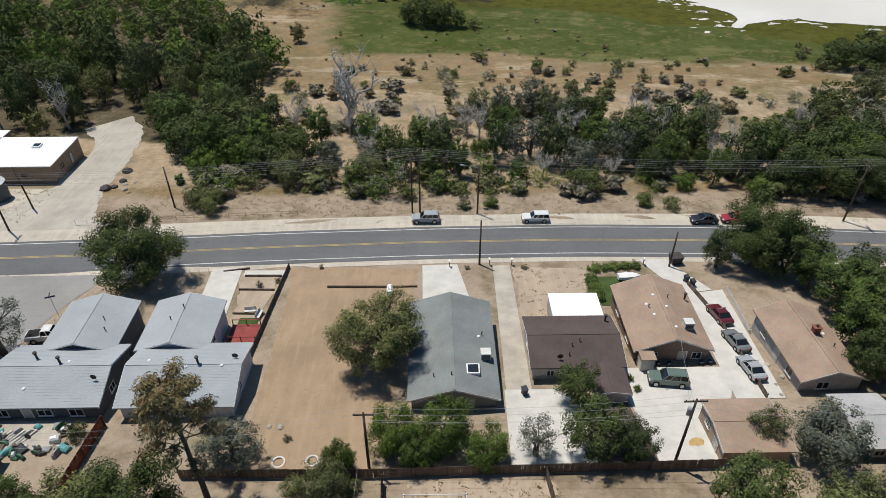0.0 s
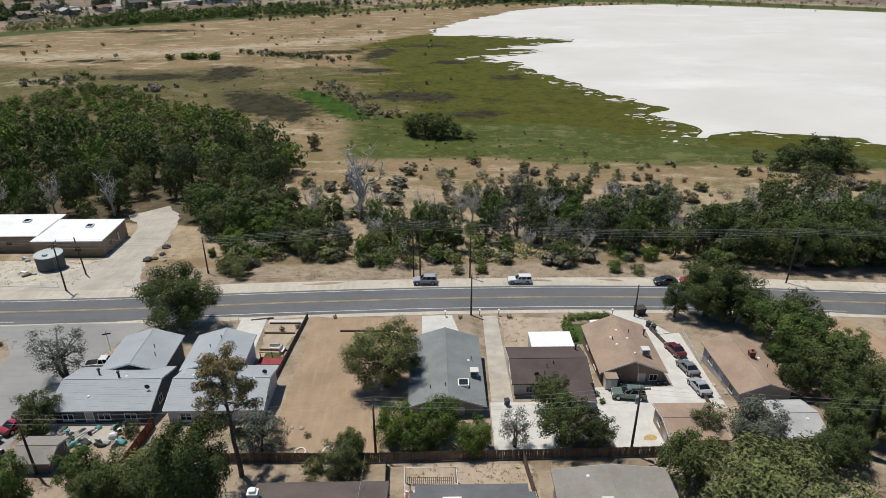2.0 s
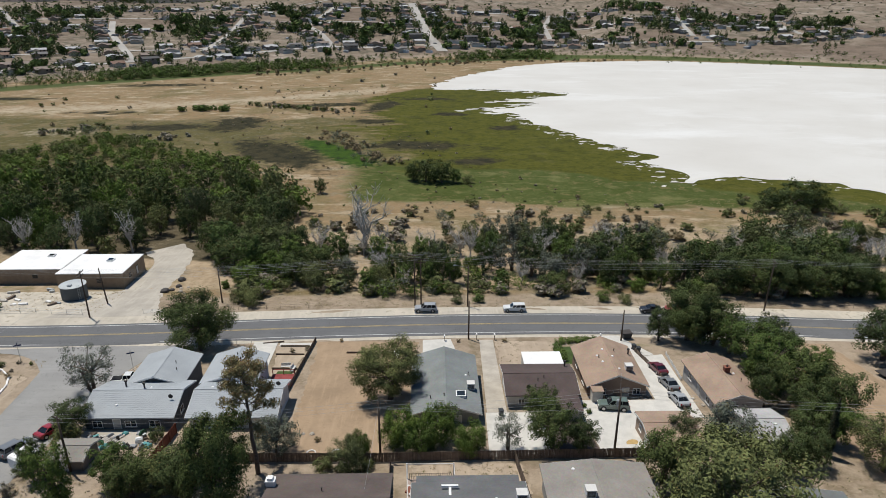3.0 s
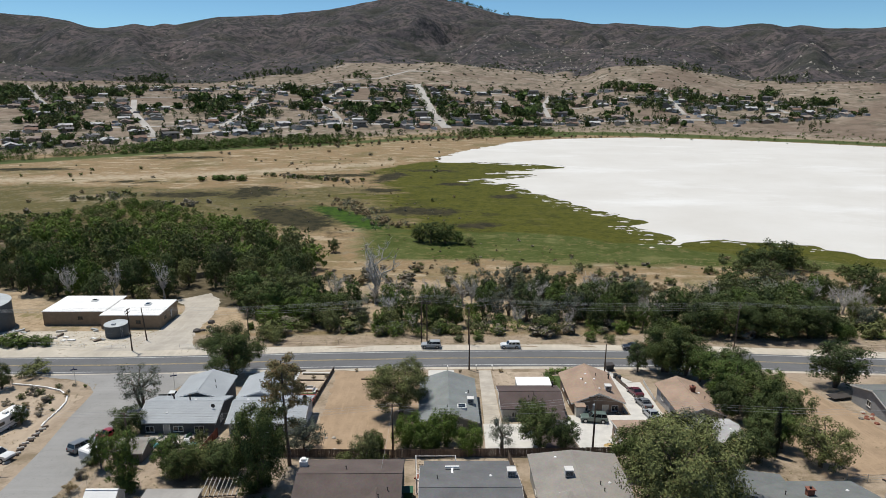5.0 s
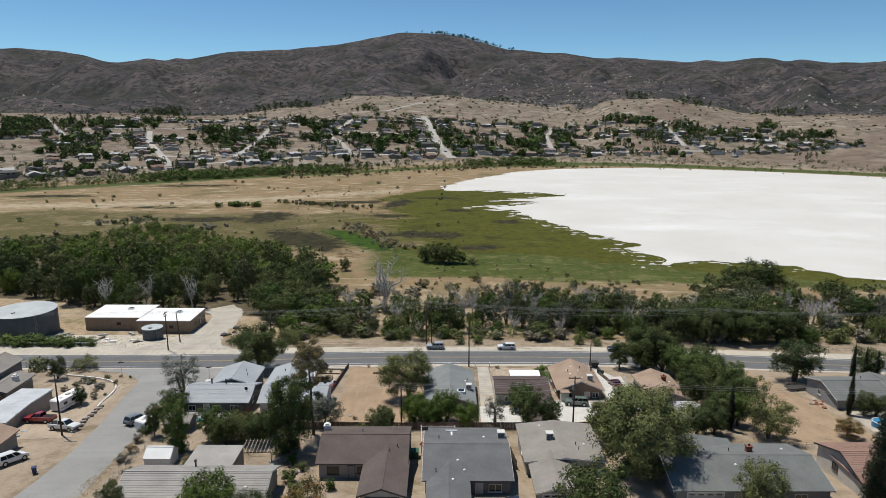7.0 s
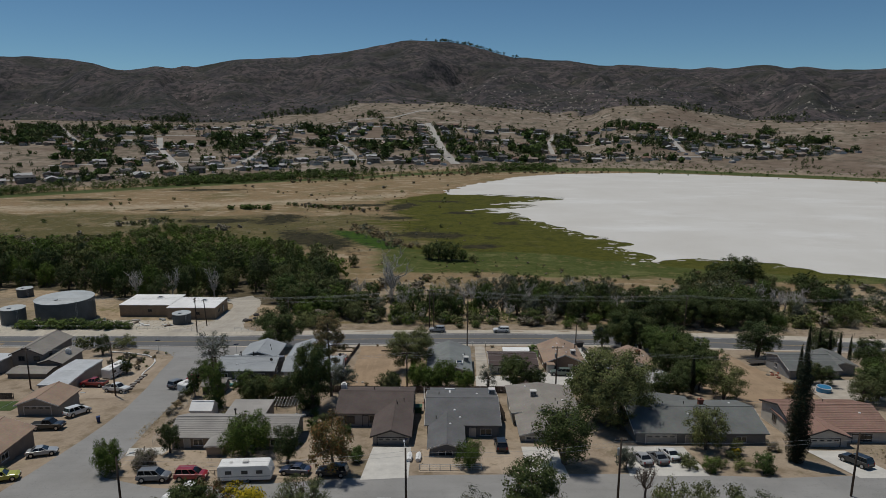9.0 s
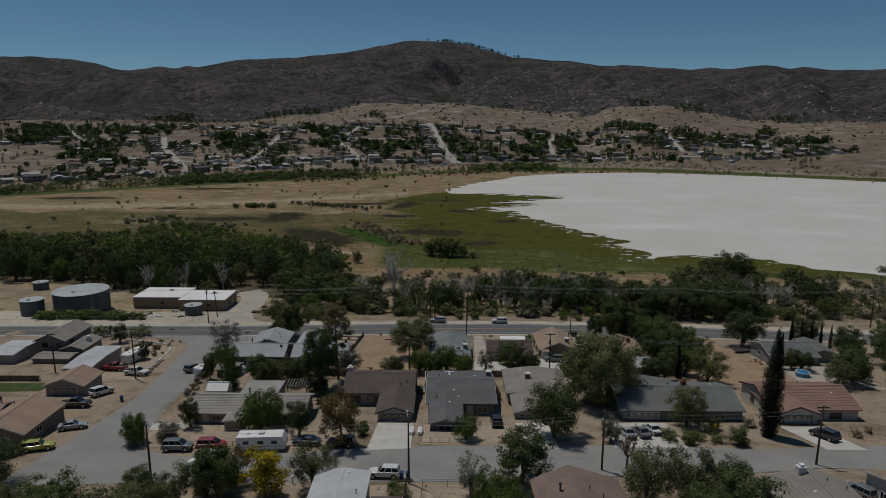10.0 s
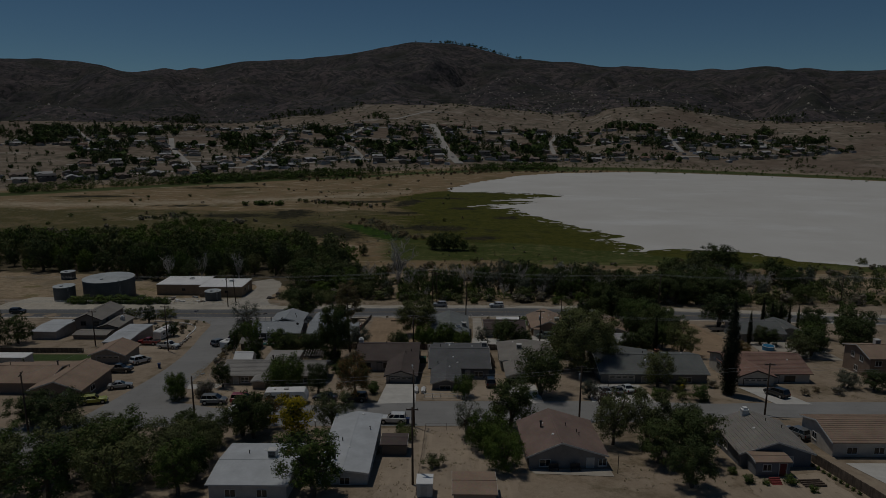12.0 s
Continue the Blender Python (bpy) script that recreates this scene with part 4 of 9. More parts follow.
def roof_thing(ob, blocks, lx, ly, what, x, y):
    """Chimneys, coolers, vents and dishes on a roof."""
    z = max(b.top(x, y) for b in blocks if b.x0 - 0.6 <= x <= b.x1 + 0.6 and b.y0 - 0.6 <= y <= b.y1 + 0.6)
    x, y = x - lx, y - ly
    if what == "chimney":
        c = part("chimney", Shape().box(x - 0.42, y - 0.32, z - 1.2, x + 0.42, y + 0.32, z + 0.95).box(x - 0.5, y - 0.4, z + 0.95, x + 0.5, y + 0.4, z + 1.07), MAT_BRICK, ob, "red brick chimney")
        part("flue", Shape().tube((x, y, z + 1.07), (x, y, z + 1.35), 0.14), MAT_DARKTRIM, c)
    elif what == "tall_chimney":
        c = part("chimney", Shape().box(x - 0.5, y - 0.42, z - 3.4, x + 0.5, y + 0.42, z + 0.9), MAT_TRIM, ob, "tall boxed chimney")
        part("cap", Shape().box(x - 0.55, y - 0.47, z + 0.9, x + 0.55, y + 0.47, z + 0.98).box(x - 0.3, y - 0.3, z + 0.98, x + 0.3, y + 0.3, z + 1.3), MAT_WHITE, c)
    elif what == "cooler":
        s = Shape().box(x - 0.55, y - 0.5, z + 0.18, x + 0.55, y + 0.5, z + 1.1)
        c = part("swamp_cooler", s, MAT_TRIM, ob, "pale box evaporative cooler")
        part("lid", Shape().box(x - 0.6, y - 0.55, z + 1.1, x + 0.6, y + 0.55, z + 1.16), MAT_TRIM, c)
        lo = Shape()
        for k in range(6):
            lo.box(x - 0.46, y - 0.53, z + 0.3 + k * 0.12, x + 0.46, y - 0.5, z + 0.36 + k * 0.12)
        part("louvre", lo, MAT_DARKTRIM, c)
        for dx in (-0.5, 0.42):
            part("leg", Shape().box(x + dx, y - 0.45, z - 0.25, x + dx + 0.08, y + 0.45, z + 0.18), MAT_METAL, c)
    elif what == "hatch":
        c = part("skylight", Shape().box(x - 0.75, y - 0.75, z - 0.1, x + 0.75, y + 0.75, z + 0.35), MAT_WHITE, ob, "white-framed dark roof light")
        part("pane", Shape().box(x - 0.6, y - 0.60, z + 0.34, x + 0.6, y + 0.60, z + 0.38), MAT_GLASS, c)
    elif what == "pipe":
        part("vent_pipe", Shape().tube((x, y, z - 0.3), (x, y, z + 0.55), 0.06, n=6).tube((x, y, z + 0.5), (x, y, z + 0.6), 0.1, n=6), MAT_DARKTRIM, ob)
    elif what == "stack":
        part("vent_pipe", Shape().tube((x, y, z - 0.3), (x, y, z + 1.0), 0.13).tube((x, y, z + 0.95), (x, y, z + 1.15), 0.22), MAT_DARKTRIM, ob, "dark metal stove pipe")
    elif what == "turtle":
        part("roof_vent", Shape().dome((x, y, z + 0.05), 0.24, 0.24, 0.2, 8, 3), MAT_WHITE, ob)
    elif what == "duct":
        part("duct", Shape().box(x - 0.95, y - 0.12, z + 0.35, x + 0.95, y + 0.12, z + 0.6).box(x - 0.14, y - 2.6, z + 0.2, x + 0.14, y, z + 0.42).box(x - 0.05, y - 0.05, z - 0.2, x + 0.05, y + 0.05, z + 0.4), MAT_WHITE, ob, "white sheet-metal roof duct")
    elif what == "dish":
        q = Shape().tube((x, y, z), (x, y, z + 0.5), 0.03, n=5)
        q.rings([[(x + 0.04 * math.cos(k) + 0.0, y - 0.05, z + 0.6 + 0.04 * math.sin(k)) for k in np.arange(0, 6.2, 0.7)], [(x + 0.36 * math.cos(k), y - 0.2, z + 0.62 + 0.36 * math.sin(k)) for k in np.arange(0, 6.2, 0.7)]])
        part("dish", q, MAT_DARKTRIM, ob, "small dish aerial")


def house(label, cx, cy, blocks, wall, roof, fittings=(), tops=(), trim=None, door=(0.5, 0.48, 0.45), turn=0.0, floor=None, seams=0.0, name="house", category="house", posts=(), group="houses"):
    """A house from its blocks. The plan is given in the world's metres and turned about its middle."""
    z = land_z(cx, cy) if floor is None else floor
    ob = thing(name, cx, cy, z, turn, label, category, group)
    trim = trim or MAT_TRIM
    for b in blocks:
        part("wall", b.walls(Shape(), cx, cy), wall_paint(wall), ob)
        r = part("roof", b.roof(Shape(), cx, cy), ROOF[roof], ob)
        if b.kind != "flat":
            for end in (0, 1):
                part("fascia", b.fascia(Shape(), cx, cy, end), trim, r)
            if seams:
                part("seams", b.seams(Shape(), cx, cy, seams, *((0.028, 0.08) if roof in ("corrugated", "red", "tan", "warm_grey") else (0.009, 0.03))), ROOF[roof], r)
            a, e, m, zr = b.section()
            cap = Shape()
            if b.kind == "gx":
                cap.box(b.x0 - b.over - cx, m - 0.14 - cy, zr + 0.07, b.x1 + b.over - cx, m + 0.14 - cy, zr + 0.125)
            else:
                cap.box(m - 0.14 - cx, b.y0 - b.over - cy, zr + 0.07, m + 0.14 - cx, b.y1 + b.over - cy, zr + 0.125)
            part("ridge_cap", cap, ROOF[roof], r)
    for k, face, u, zz, w, h, what in fittings:
        fitting(ob, blocks[k], cx, cy, face, u, zz, w, h, what, (trim, plain_door(door)))
    for what, x, y in tops:
        roof_thing(ob, blocks, cx, cy, what, x, y)
    for x, y, hh in posts:
        part("post", Shape().box(x - 0.07 - cx, y - 0.07 - cy, -1.2, x + 0.07 - cx, y + 0.07 - cy, hh), trim, ob)
    return ob


def plain_door(c):
    key = ("door", c)
    if key not in M:
        M[key] = plain("door_paint", c, 0.6, 0, 0.07, 1.0, 10.0)
    return M[key]


B_ = Block
W_, D_, G_ = "window", "door", "garage"
# row between the main road and the back fence
house("two-part grey house with a pale ribbed metal roof", -50, -25, [B_(-56.2, -31.3, -43.9, -22.6, 2.8, "gx", 0.33), B_(-53.4, -23.0, -45.3, -14.9, 2.9, "gy", 0.31)],
      (0.115, 0.12, 0.125), "metal", [(0, "S", 1.0, 0.9, 1.4, 1.1, W_), (0, "S", 4.0, 0.2, 0.95, 2.0, D_), (0, "S", 5.6, 1.0, 1.6, 1.0, W_), (0, "S", 9.0, 0.9, 1.6, 1.1, W_), (0, "E", 3, 1.0, 1.2, 1.0, W_)],
      [("stack", -52.5, -25.5), ("stack", -49.3, -26.6), ("dish", -44.7, -28.6), ("turtle", -52.2, -29.6), ("pipe", -47.6, -18.8), ("pipe", -46.9, -20.5), ("turtle", -48.5, -26.2)], MAT_WHITE, floor=2.75, seams=0.32)
house("pale grey house with a ribbed metal roof and white end wall", -35.5, -25, [B_(-41.4, -31.5, -29.3, -22.6, 2.8, "gx", 0.33), B_(-42.2, -23.0, -34.3, -14.9, 2.9, "gy", 0.31)],
      (0.52, 0.53, 0.55), "metal", [(0, "E", 3.2, 1.0, 0.8, 1.1, W_), (0, "S", 1.5, 0.9, 1.5, 1.1, W_), (0, "S", 5.5, 0.9, 1.5, 1.1, W_), (0, "S", 9.2, 0.2, 0.95, 2.0, D_), (1, "E", 2.0, 1.0, 1.2, 1.0, W_)],
      [("stack", -33.7, -27.0), ("turtle", -35.0, -27.4), ("turtle", -31.0, -27.3), ("turtle", -39.5, -26.2), ("dish", -29.8, -25.8), ("pipe", -39.3, -19.2), ("pipe", -38.2, -17.3), ("turtle", -32.8, -29.6)], MAT_WHITE, floor=2.75, seams=0.32)
house("long house with a sage grey shingle roof", -5, -23, [B_(-9.7, -30.7, -0.2, -15.2, 2.7, "gy", 0.33)], (0.20, 0.205, 0.20), "sage",
      [(0, "S", 2.0, 0.9, 1.5, 1.1, W_), (0, "S", 6.0, 0.1, 0.95, 2.0, D_), (0, "E", 4.0, 1.0, 1.2, 1.0, W_), (0, "E", 9.0, 1.0, 1.2, 1.0, W_)],
      [("hatch", -2.7, -27.6), ("cooler", -1.1, -25.2), ("pipe", -1.3, -21.5), ("pipe", -7.2, -28.5), ("pipe", -5.2, -28.9), ("turtle", -1.7, -21.9)])
house("brown house with a mauve shingle roof and long wing", 9.5, -23, [B_(4.5, -26.2, 14.9, -18.2, 2.7, "gx", 0.26), B_(11.0, -30.3, 14.7, -22.5, 2.55, "gy", 0.16, 0.3)], (0.44, 0.42, 0.39), "mauve",
      [(0, "S", 1.6, 0.9, 0.9, 1.0, W_), (0, "W", 2.5, 1.0, 1.2, 1.0, W_), (0, "S", 4.0, 0.1, 0.95, 2.0, D_)], [("dish", 7.6, -25.4), ("pipe", 10.3, -23.2), ("pipe", 9.3, -23.8), ("pipe", 8.8, -25.0), ("stack", 14.3, -19.2)])
house("open carport with a white flat roof", 11.5, -15, [B_(8.4, -17.3, 14.8, -12.3, 2.45, "flat", over=0.1)], (0.45, 0.43, 0.40), "white", name="carport", category="carport")
house("tan gabled house with a brown shingle roof", 22, -17.5, [B_(17.4, -23.1, 26.4, -11.6, 2.75, "gy", 0.40)], (0.23, 0.165, 0.125), "tan",
      [(0, "S", 5.4, 0.05, 0.95, 2.0, D_), (0, "S", 1.4, 0.9, 1.4, 1.1, W_), (0, "S", 7.0, 0.9, 1.2, 1.1, W_), (0, "W", 2.5, 0.9, 1.4, 1.1, W_), (0, "W", 7.5, 0.9, 1.4, 1.1, W_)],
      [("cooler", 24.2, -20.6), ("turtle", 20.2, -16.5), ("turtle", 21.3, -15.2), ("turtle", 22.4, -17.5), ("turtle", 20.6, -18.6), ("turtle", 22.5, -21.2), ("pipe", 23.2, -15.4), ("pipe", 20.3, -17.1), ("stack", 25.9, -14.6)], door=(0.55, 0.50, 0.42))
house("tan shed lean-to with white siding", 18.2, -24.3, [B_(17.6, -25.1, 19.2, -23.5, 2.0, "flat", over=0.12)], (0.58, 0.55, 0.5), "tan", name="shed", category="shed", group="sheds")
house("single-storey house with a tan-brown shingle roof", 38.2, -23, [B_(34.7, -28.7, 41.9, -17.2, 2.7, "gy", 0.36)], (0.40, 0.38, 0.36), "tan",
      [(0, "W", 2.0, 0.9, 1.3, 1.1, W_), (0, "W", 5.5, 0.05, 0.95, 2.0, D_), (0, "W", 8.5, 0.9, 1.3, 1.1, W_), (0, "S", 2.0, 0.9, 1.5, 1.1, W_)], [("chimney", 38.9, -22.6), ("turtle", 40.2, -22.4), ("pipe", 40.4, -24.5)], turn=2.0)
house("small tan garage with a brown shingle roof", 25, -36, [B_(21.9, -39.1, 28.7, -32.8, 2.4, "gx", 0.20, 0.3)], (0.36, 0.27, 0.2), "tan", [(0, "W", 1.5, 0.9, 1.0, 0.9, W_), (0, "W", 4.0, 0.05, 0.9, 2.0, D_)], name="garage", category="garage")
house("small shed under a pale grey patched roof", 38.4, -35.5, [B_(36.0, -38.8, 41.0, -32.2, 2.3, "gx", 0.28, 0.3)], (0.32, 0.31, 0.3), "pale_grey", [(0, "S", 1.5, 0.8, 1.2, 1.0, W_)], [("turtle", 39.6, -36.5)], name="shed", category="shed", group="sheds")
house("small shed with a weathered grey gabled roof", -53.5, -39.4, [B_(-55.6, -41.4, -51.4, -37.4, 2.0, "gx", 0.34, 0.35)], (0.16, 0.14, 0.12), "warm_grey", [(0, "S", 1.4, 0.05, 0.9, 1.8, D_)], name="shed", category="shed", group="sheds")
# second row, facing the front street
house("low house with a corrugated tan roof", -40, -65, [B_(-50.2, -69.0, -30.6, -61.2, 2.55, "gx", 0.38), B_(-43.4, -72.2, -40.9, -65.5, 2.5, "gy", 0.15, 0.3), B_(-44.0, -61.6, -37.2, -55.4, 2.5, "flat", over=0.15)], (0.30, 0.25, 0.20), "corrugated",
      [(0, "S", 2.0, 0.1, 0.95, 2.0, D_), (0, "S", 3.5, 0.9, 1.6, 1.1, W_), (0, "S", 12.0, 0.9, 1.6, 1.1, W_), (0, "S", 16.0, 0.9, 1.6, 1.1, W_)], [("stack", -42.0, -61.9), ("turtle", -33.2, -67.5)], seams=0.36)
house("brown shingled house with a front garage", -18, -58, [B_(-24.9, -59.0, -12.0, -48.2, 2.75, "gx", 0.30), B_(-17.8, -67.2, -11.8, -56.0, 2.7, "gy", 0.34)], (0.34, 0.315, 0.295), "brown",
      [(1, "S", 0.8, 0.05, 4.5, 2.15, G_), (0, "S", 1.2, 0.7, 1.8, 1.3, W_), (0, "S", 4.4, 0.1, 0.95, 2.0, D_), (0, "S", 5.7, 0.9, 1.2, 1.1, W_)], [("tall_chimney", -25.0, -50.6), ("pipe", -19.1, -52.0), ("pipe", -14.4, -57.6), ("pipe", -13.3, -56.2)], MAT_DARKTRIM, door=(0.30, 0.28, 0.265))
house("slate grey house with a gabled front wing", -3, -60, [B_(-8.9, -63.9, 3.2, -50.2, 2.8, "gx", 0.24), B_(-8.3, -71.5, -3.0, -57.0, 2.75, "gy", 0.30), B_(-8.7, -52.0, 2.9, -48.7, 2.6, "flat", over=0.1)], (0.15, 0.155, 0.165), "grey",
      [(1, "S", 1.4, 0.9, 2.2, 1.2, W_), (0, "S", 7.2, 0.1, 0.95, 2.0, D_), (0, "S", 9.0, 0.8, 1.9, 1.2, W_)], [("pipe", -7.0, -54.4), ("turtle", 0.0, -53.5), ("turtle", -4.2, -60.4), ("turtle", -3.3, -62.3), ("pipe", -7.4, -62.6), ("turtle", -5.0, -65.0), ("cooler", 2.7, -53.6), ("duct", -5.0, -51.2)])
house("taupe gabled house with a lower garage wing", 12, -54, [B_(6.3, -57.8, 18.0, -46.6, 2.8, "gy", 0.11), B_(6.9, -65.6, 12.6, -56.0, 2.6, "gy", 0.30)], (0.36, 0.345, 0.32), "warm_grey",
      [(1, "S", 0.7, 0.05, 4.2, 2.1, G_), (0, "S", 8.0, 0.8, 1.8, 1.2, W_), (0, "W", 5.0, 0.9, 1.4, 1.1, W_)], [("cooler", 10.6, -52.0), ("turtle", 9.6, -47.6), ("pipe", 14.4, -54.0), ("pipe", 14.6, -55.4), ("pipe", 17.0, -54.5), ("turtle", 15.8, -53.4)], door=(0.42, 0.41, 0.40))
house("long low house with a grey-green shingle roof", 36.5, -60, [B_(25.9, -66.2, 47.3, -54.0, 2.75, "gx", 0.28), B_(27.2, -56.5, 38.8, -52.2, 2.6, "gy", 0.14, 0.3)], (0.185, 0.19, 0.19), "green_grey",
      [(0, "S", 1.6, 0.05, 5.0, 2.15, G_), (0, "S", 8.2, 0.1, 0.95, 2.0, D_), (0, "S", 10.5, 0.8, 2.0, 1.2, W_), (0, "S", 16.5, 0.9, 1.8, 1.1, W_), (0, "W", 4, 0.9, 1.4, 1.1, W_)], [("chimney", 39.3, -58.4), ("turtle", 35.8, -62.0), ("pipe", 36.4, -58.2), ("turtle", 45.0, -57.0), ("pipe", 30.9, -54.4)], door=(0.36, 0.35, 0.33))
house("cream house with a red tile roof and front garage", 61, -60, [B_(52.8, -65.4, 68.4, -53.5, 2.75, "gx", 0.32), B_(53.0, -67.3, 60.2, -57.5, 2.8, "gy", 0.36)], (0.52, 0.49, 0.44), "red",
      [(1, "S", 1.2, 0.05, 4.8, 2.15, G_), (0, "S", 10.5, 0.9, 2.2, 1.2, W_), (0, "S", 8.4, 0.1, 0.95, 2.0, D_), (0, "W", 4, 0.9, 1.4, 1.1, W_)], [("pipe", 62.0, -56.5), ("turtle", 65.5, -61.5)], MAT_DARKTRIM, seams=0.40, door=(0.50, 0.475, 0.43))
house("grey house with a low shingle roof above a pool yard", 76.5, -24.5, [B_(71.0, -29.2, 82.0, -18.4, 2.7, "gx", 0.30), B_(82.0, -26.0, 87.5, -17.5, 2.6, "gy", 0.28)], (0.27, 0.27, 0.27), "green_grey", [(0, "S", 3.0, 0.1, 1.8, 2.0, W_), (0, "S", 7.0, 0.9, 1.5, 1.1, W_), (0, "W", 4.0, 0.9, 1.2, 1.1, W_)], [("pipe", 80.4, -21.0)])
house("two-storey brown house with a tan roof", 88, -57.5, [B_(82.6, -62.0, 93, -53.0, 5.0, "gx", 0.30)], (0.26, 0.19, 0.145), "tan", [(0, "S", 1.0, 3.2, 1.4, 1.2, W_), (0, "S", 1.0, 0.6, 1.4, 1.2, W_), (0, "W", 2.5, 3.2, 1.2, 1.2, W_), (0, "W", 5.5, 3.2, 1.2, 1.2, W_), (0, "W", 4.0, 0.6, 1.2, 1.2, W_)], [("cooler", 87.0, -56.6)])
# nearest row
house("house with a pinkish tan shingle roof", 11.5, -102, [B_(6.0, -107.0, 16.7, -97.0, 2.7, "gy", 0.36, ridge=0.42)], (0.27, 0.25, 0.235), "pink_brown", [(0, "S", 1.5, 0.9, 1.6, 1.1, W_), (0, "S", 8.2, 0.1, 0.95, 2.0, D_), (0, "S", 9.8, 0.9, 1.2, 1.1, W_)], [("stack", 8.6, -101.2), ("turtle", 8.9, -100.2), ("pipe", 12.2, -101.4), ("pipe", 13.6, -102.6), ("turtle", 9.8, -104.4), ("pipe", 13.8, -103.4)], turn=2.0)
house("long house with a white coated roof", -20.4, -104.5, [B_(-22.5, -112.6, -15.8, -95.8, 2.7, "gy", 0.12, 0.3)], (0.46, 0.45, 0.43), "old_white", [(0, "E", 4.0, 0.9, 1.4, 1.1, W_), (0, "E", 9.0, 0.1, 0.95, 2.0, D_), (0, "S", 3, 0.9, 1.4, 1.1, W_)], [("turtle", -18.4, -96.5), ("pipe", -20.3, -104.8), ("turtle", -19.0, -106.8), ("pipe", -16.8, -101.0), ("stack", -20.5, -110.0)])
house("low house with a white coated flat roof", -30, -112, [B_(-35.2, -117.0, -25.4, -107.0, 2.7, "gx", 0.10, 0.3)], (0.44, 0.42, 0.40), "old_white", [(0, "S", 2.0, 0.9, 1.4, 1.1, W_), (0, "S", 6, 0.9, 1.4, 1.1, W_)], [("cooler", -28.6, -111.0), ("turtle", -30.2, -109.0), ("pipe", -32.0, -110.2)])
house("grey-blue house with a pale slatted shingle roof", 41.2, -101, [B_(36.2, -105.9, 46.2, -96.4, 2.8, "gy", 0.34)], (0.19, 0.20, 0.22), "warm_grey", [(0, "S", 6.5, 0.1, 0.95, 2.0, D_), (0, "S", 2.0, 0.9, 1.6, 1.1, W_), (0, "W", 4.0, 0.9, 1.4, 1.1, W_)], [("tall_chimney", 40.4, -97.2), ("pipe", 42.9, -98.8), ("turtle", 40.0, -101.4), ("pipe", 45.0, -99.6)], turn=0.0, seams=0.5)
house("cream house with a pink tile roof", 58.5, -98, [B_(51.4, -102.2, 66.0, -93.8, 3.0, "gx", 0.30)], (0.50, 0.46, 0.41), "tan", [(0, "S", 2.0, 0.9, 1.6, 1.1, W_), (0, "W", 3.0, 0.9, 1.2, 1.1, W_), (0, "S", 6, 0.9, 1.6, 1.1, W_)], turn=0.5, seams=0.42)
house("small grey shed with a boarded roof", -13, -101.5, [B_(-14.9, -103.2, -11.3, -100.0, 2.0, "gx", 0.2, 0.2)], (0.16, 0.14, 0.12), "brown", name="shed", category="shed", group="sheds")
house("low tan shed with a felt roof", -1.8, -115.9, [B_(-4.4, -118.4, 0.8, -113.5, 2.1, "gx", 0.15, 0.2)], (0.34, 0.27, 0.22), "tan", [(0, "S", 1.0, 0.7, 1.0, 0.8, W_)], name="shed", category="shed", group="sheds")
house("small white box-shaped garden shed", -8.1, -114.8, [B_(-9.1, -115.9, -7.1, -113.7, 1.9, "flat", over=0.08)], (0.62, 0.6, 0.57), "white", [(0, "S", 0.5, 0.05, 0.8, 1.6, D_)], name="shed", category="shed", group="sheds")
house("small entrance porch with a rust-brown roof", 39.2, -108.0, [B_(37.0, -109.0, 41.6, -106.4, 2.3, "gx", 0.14, 0.25)], (0.19, 0.20, 0.22), "tan", [(0, "S", 3.2, 0.05, 0.95, 2.0, D_), (0, "S", 0.9, 0.9, 1.2, 1.0, W_)], name="porch", category="porch", turn=0.0, door=(0.16, 0.03, 0.03), group="sheds")
# west of the side street
house("two-storey house with a pale tan roof", -101, -19, [B_(-105.2, -25.4, -98.2, -13.6, 4.9, "gy", 0.42), B_(-98.4, -26.6, -93.2, -18.2, 3.2, "gy", 0.30), B_(-102.6, -31.2, -94.0, -26.6, 2.5, "gx", 0.14, 0.3)], (0.235, 0.205, 0.18), "warm_grey",
      [(0, "S", 1.5, 3.2, 1.4, 1.1, W_), (0, "S", 5.0, 3.2, 1.4, 1.1, W_), (0, "E", 2.5, 3.4, 1.2, 1.0, W_), (1, "E", 3.0, 0.9, 1.4, 1.1, W_)], [("tall_chimney", -94.4, -21.6)], MAT_DARKTRIM)
house("open carport with a white metal roof", -86, -35, [B_(-89.2, -41.5, -83.4, -27.6, 2.5, "gx", 0.05, 0.2)], (0.33, 0.28, 0.24), "old_white", name="carport", category="carport", seams=0.6)
house("tan garage with a brown shingle roof", -81, -50.5, [B_(-85.0, -54.3, -77.4, -47.6, 2.6, "gy", 0.36)], (0.30, 0.27, 0.235), "tan", [(0, "S", 1.2, 0.05, 5.0, 2.1, G_)], name="garage", category="garage", door=(0.30, 0.27, 0.235))
house("brown-roofed house on the street corner", -77.5, -74, [B_(-82.3, -79.3, -72.9, -68.5, 2.7, "gy", 0.34), B_(-95.0, -76.0, -81.5, -66.0, 2.6, "gx", 0.25)], (0.24, 0.19, 0.155), "tan", [(0, "S", 2.0, 0.9, 1.6, 1.1, W_), (0, "S", 6.0, 0.1, 0.95, 2.0, D_), (0, "E", 3.0, 0.9, 1.6, 1.1, W_)], [("stack", -82.2, -70.5), ("pipe", -79.8, -70.8), ("pipe", -92.0, -70.0)])
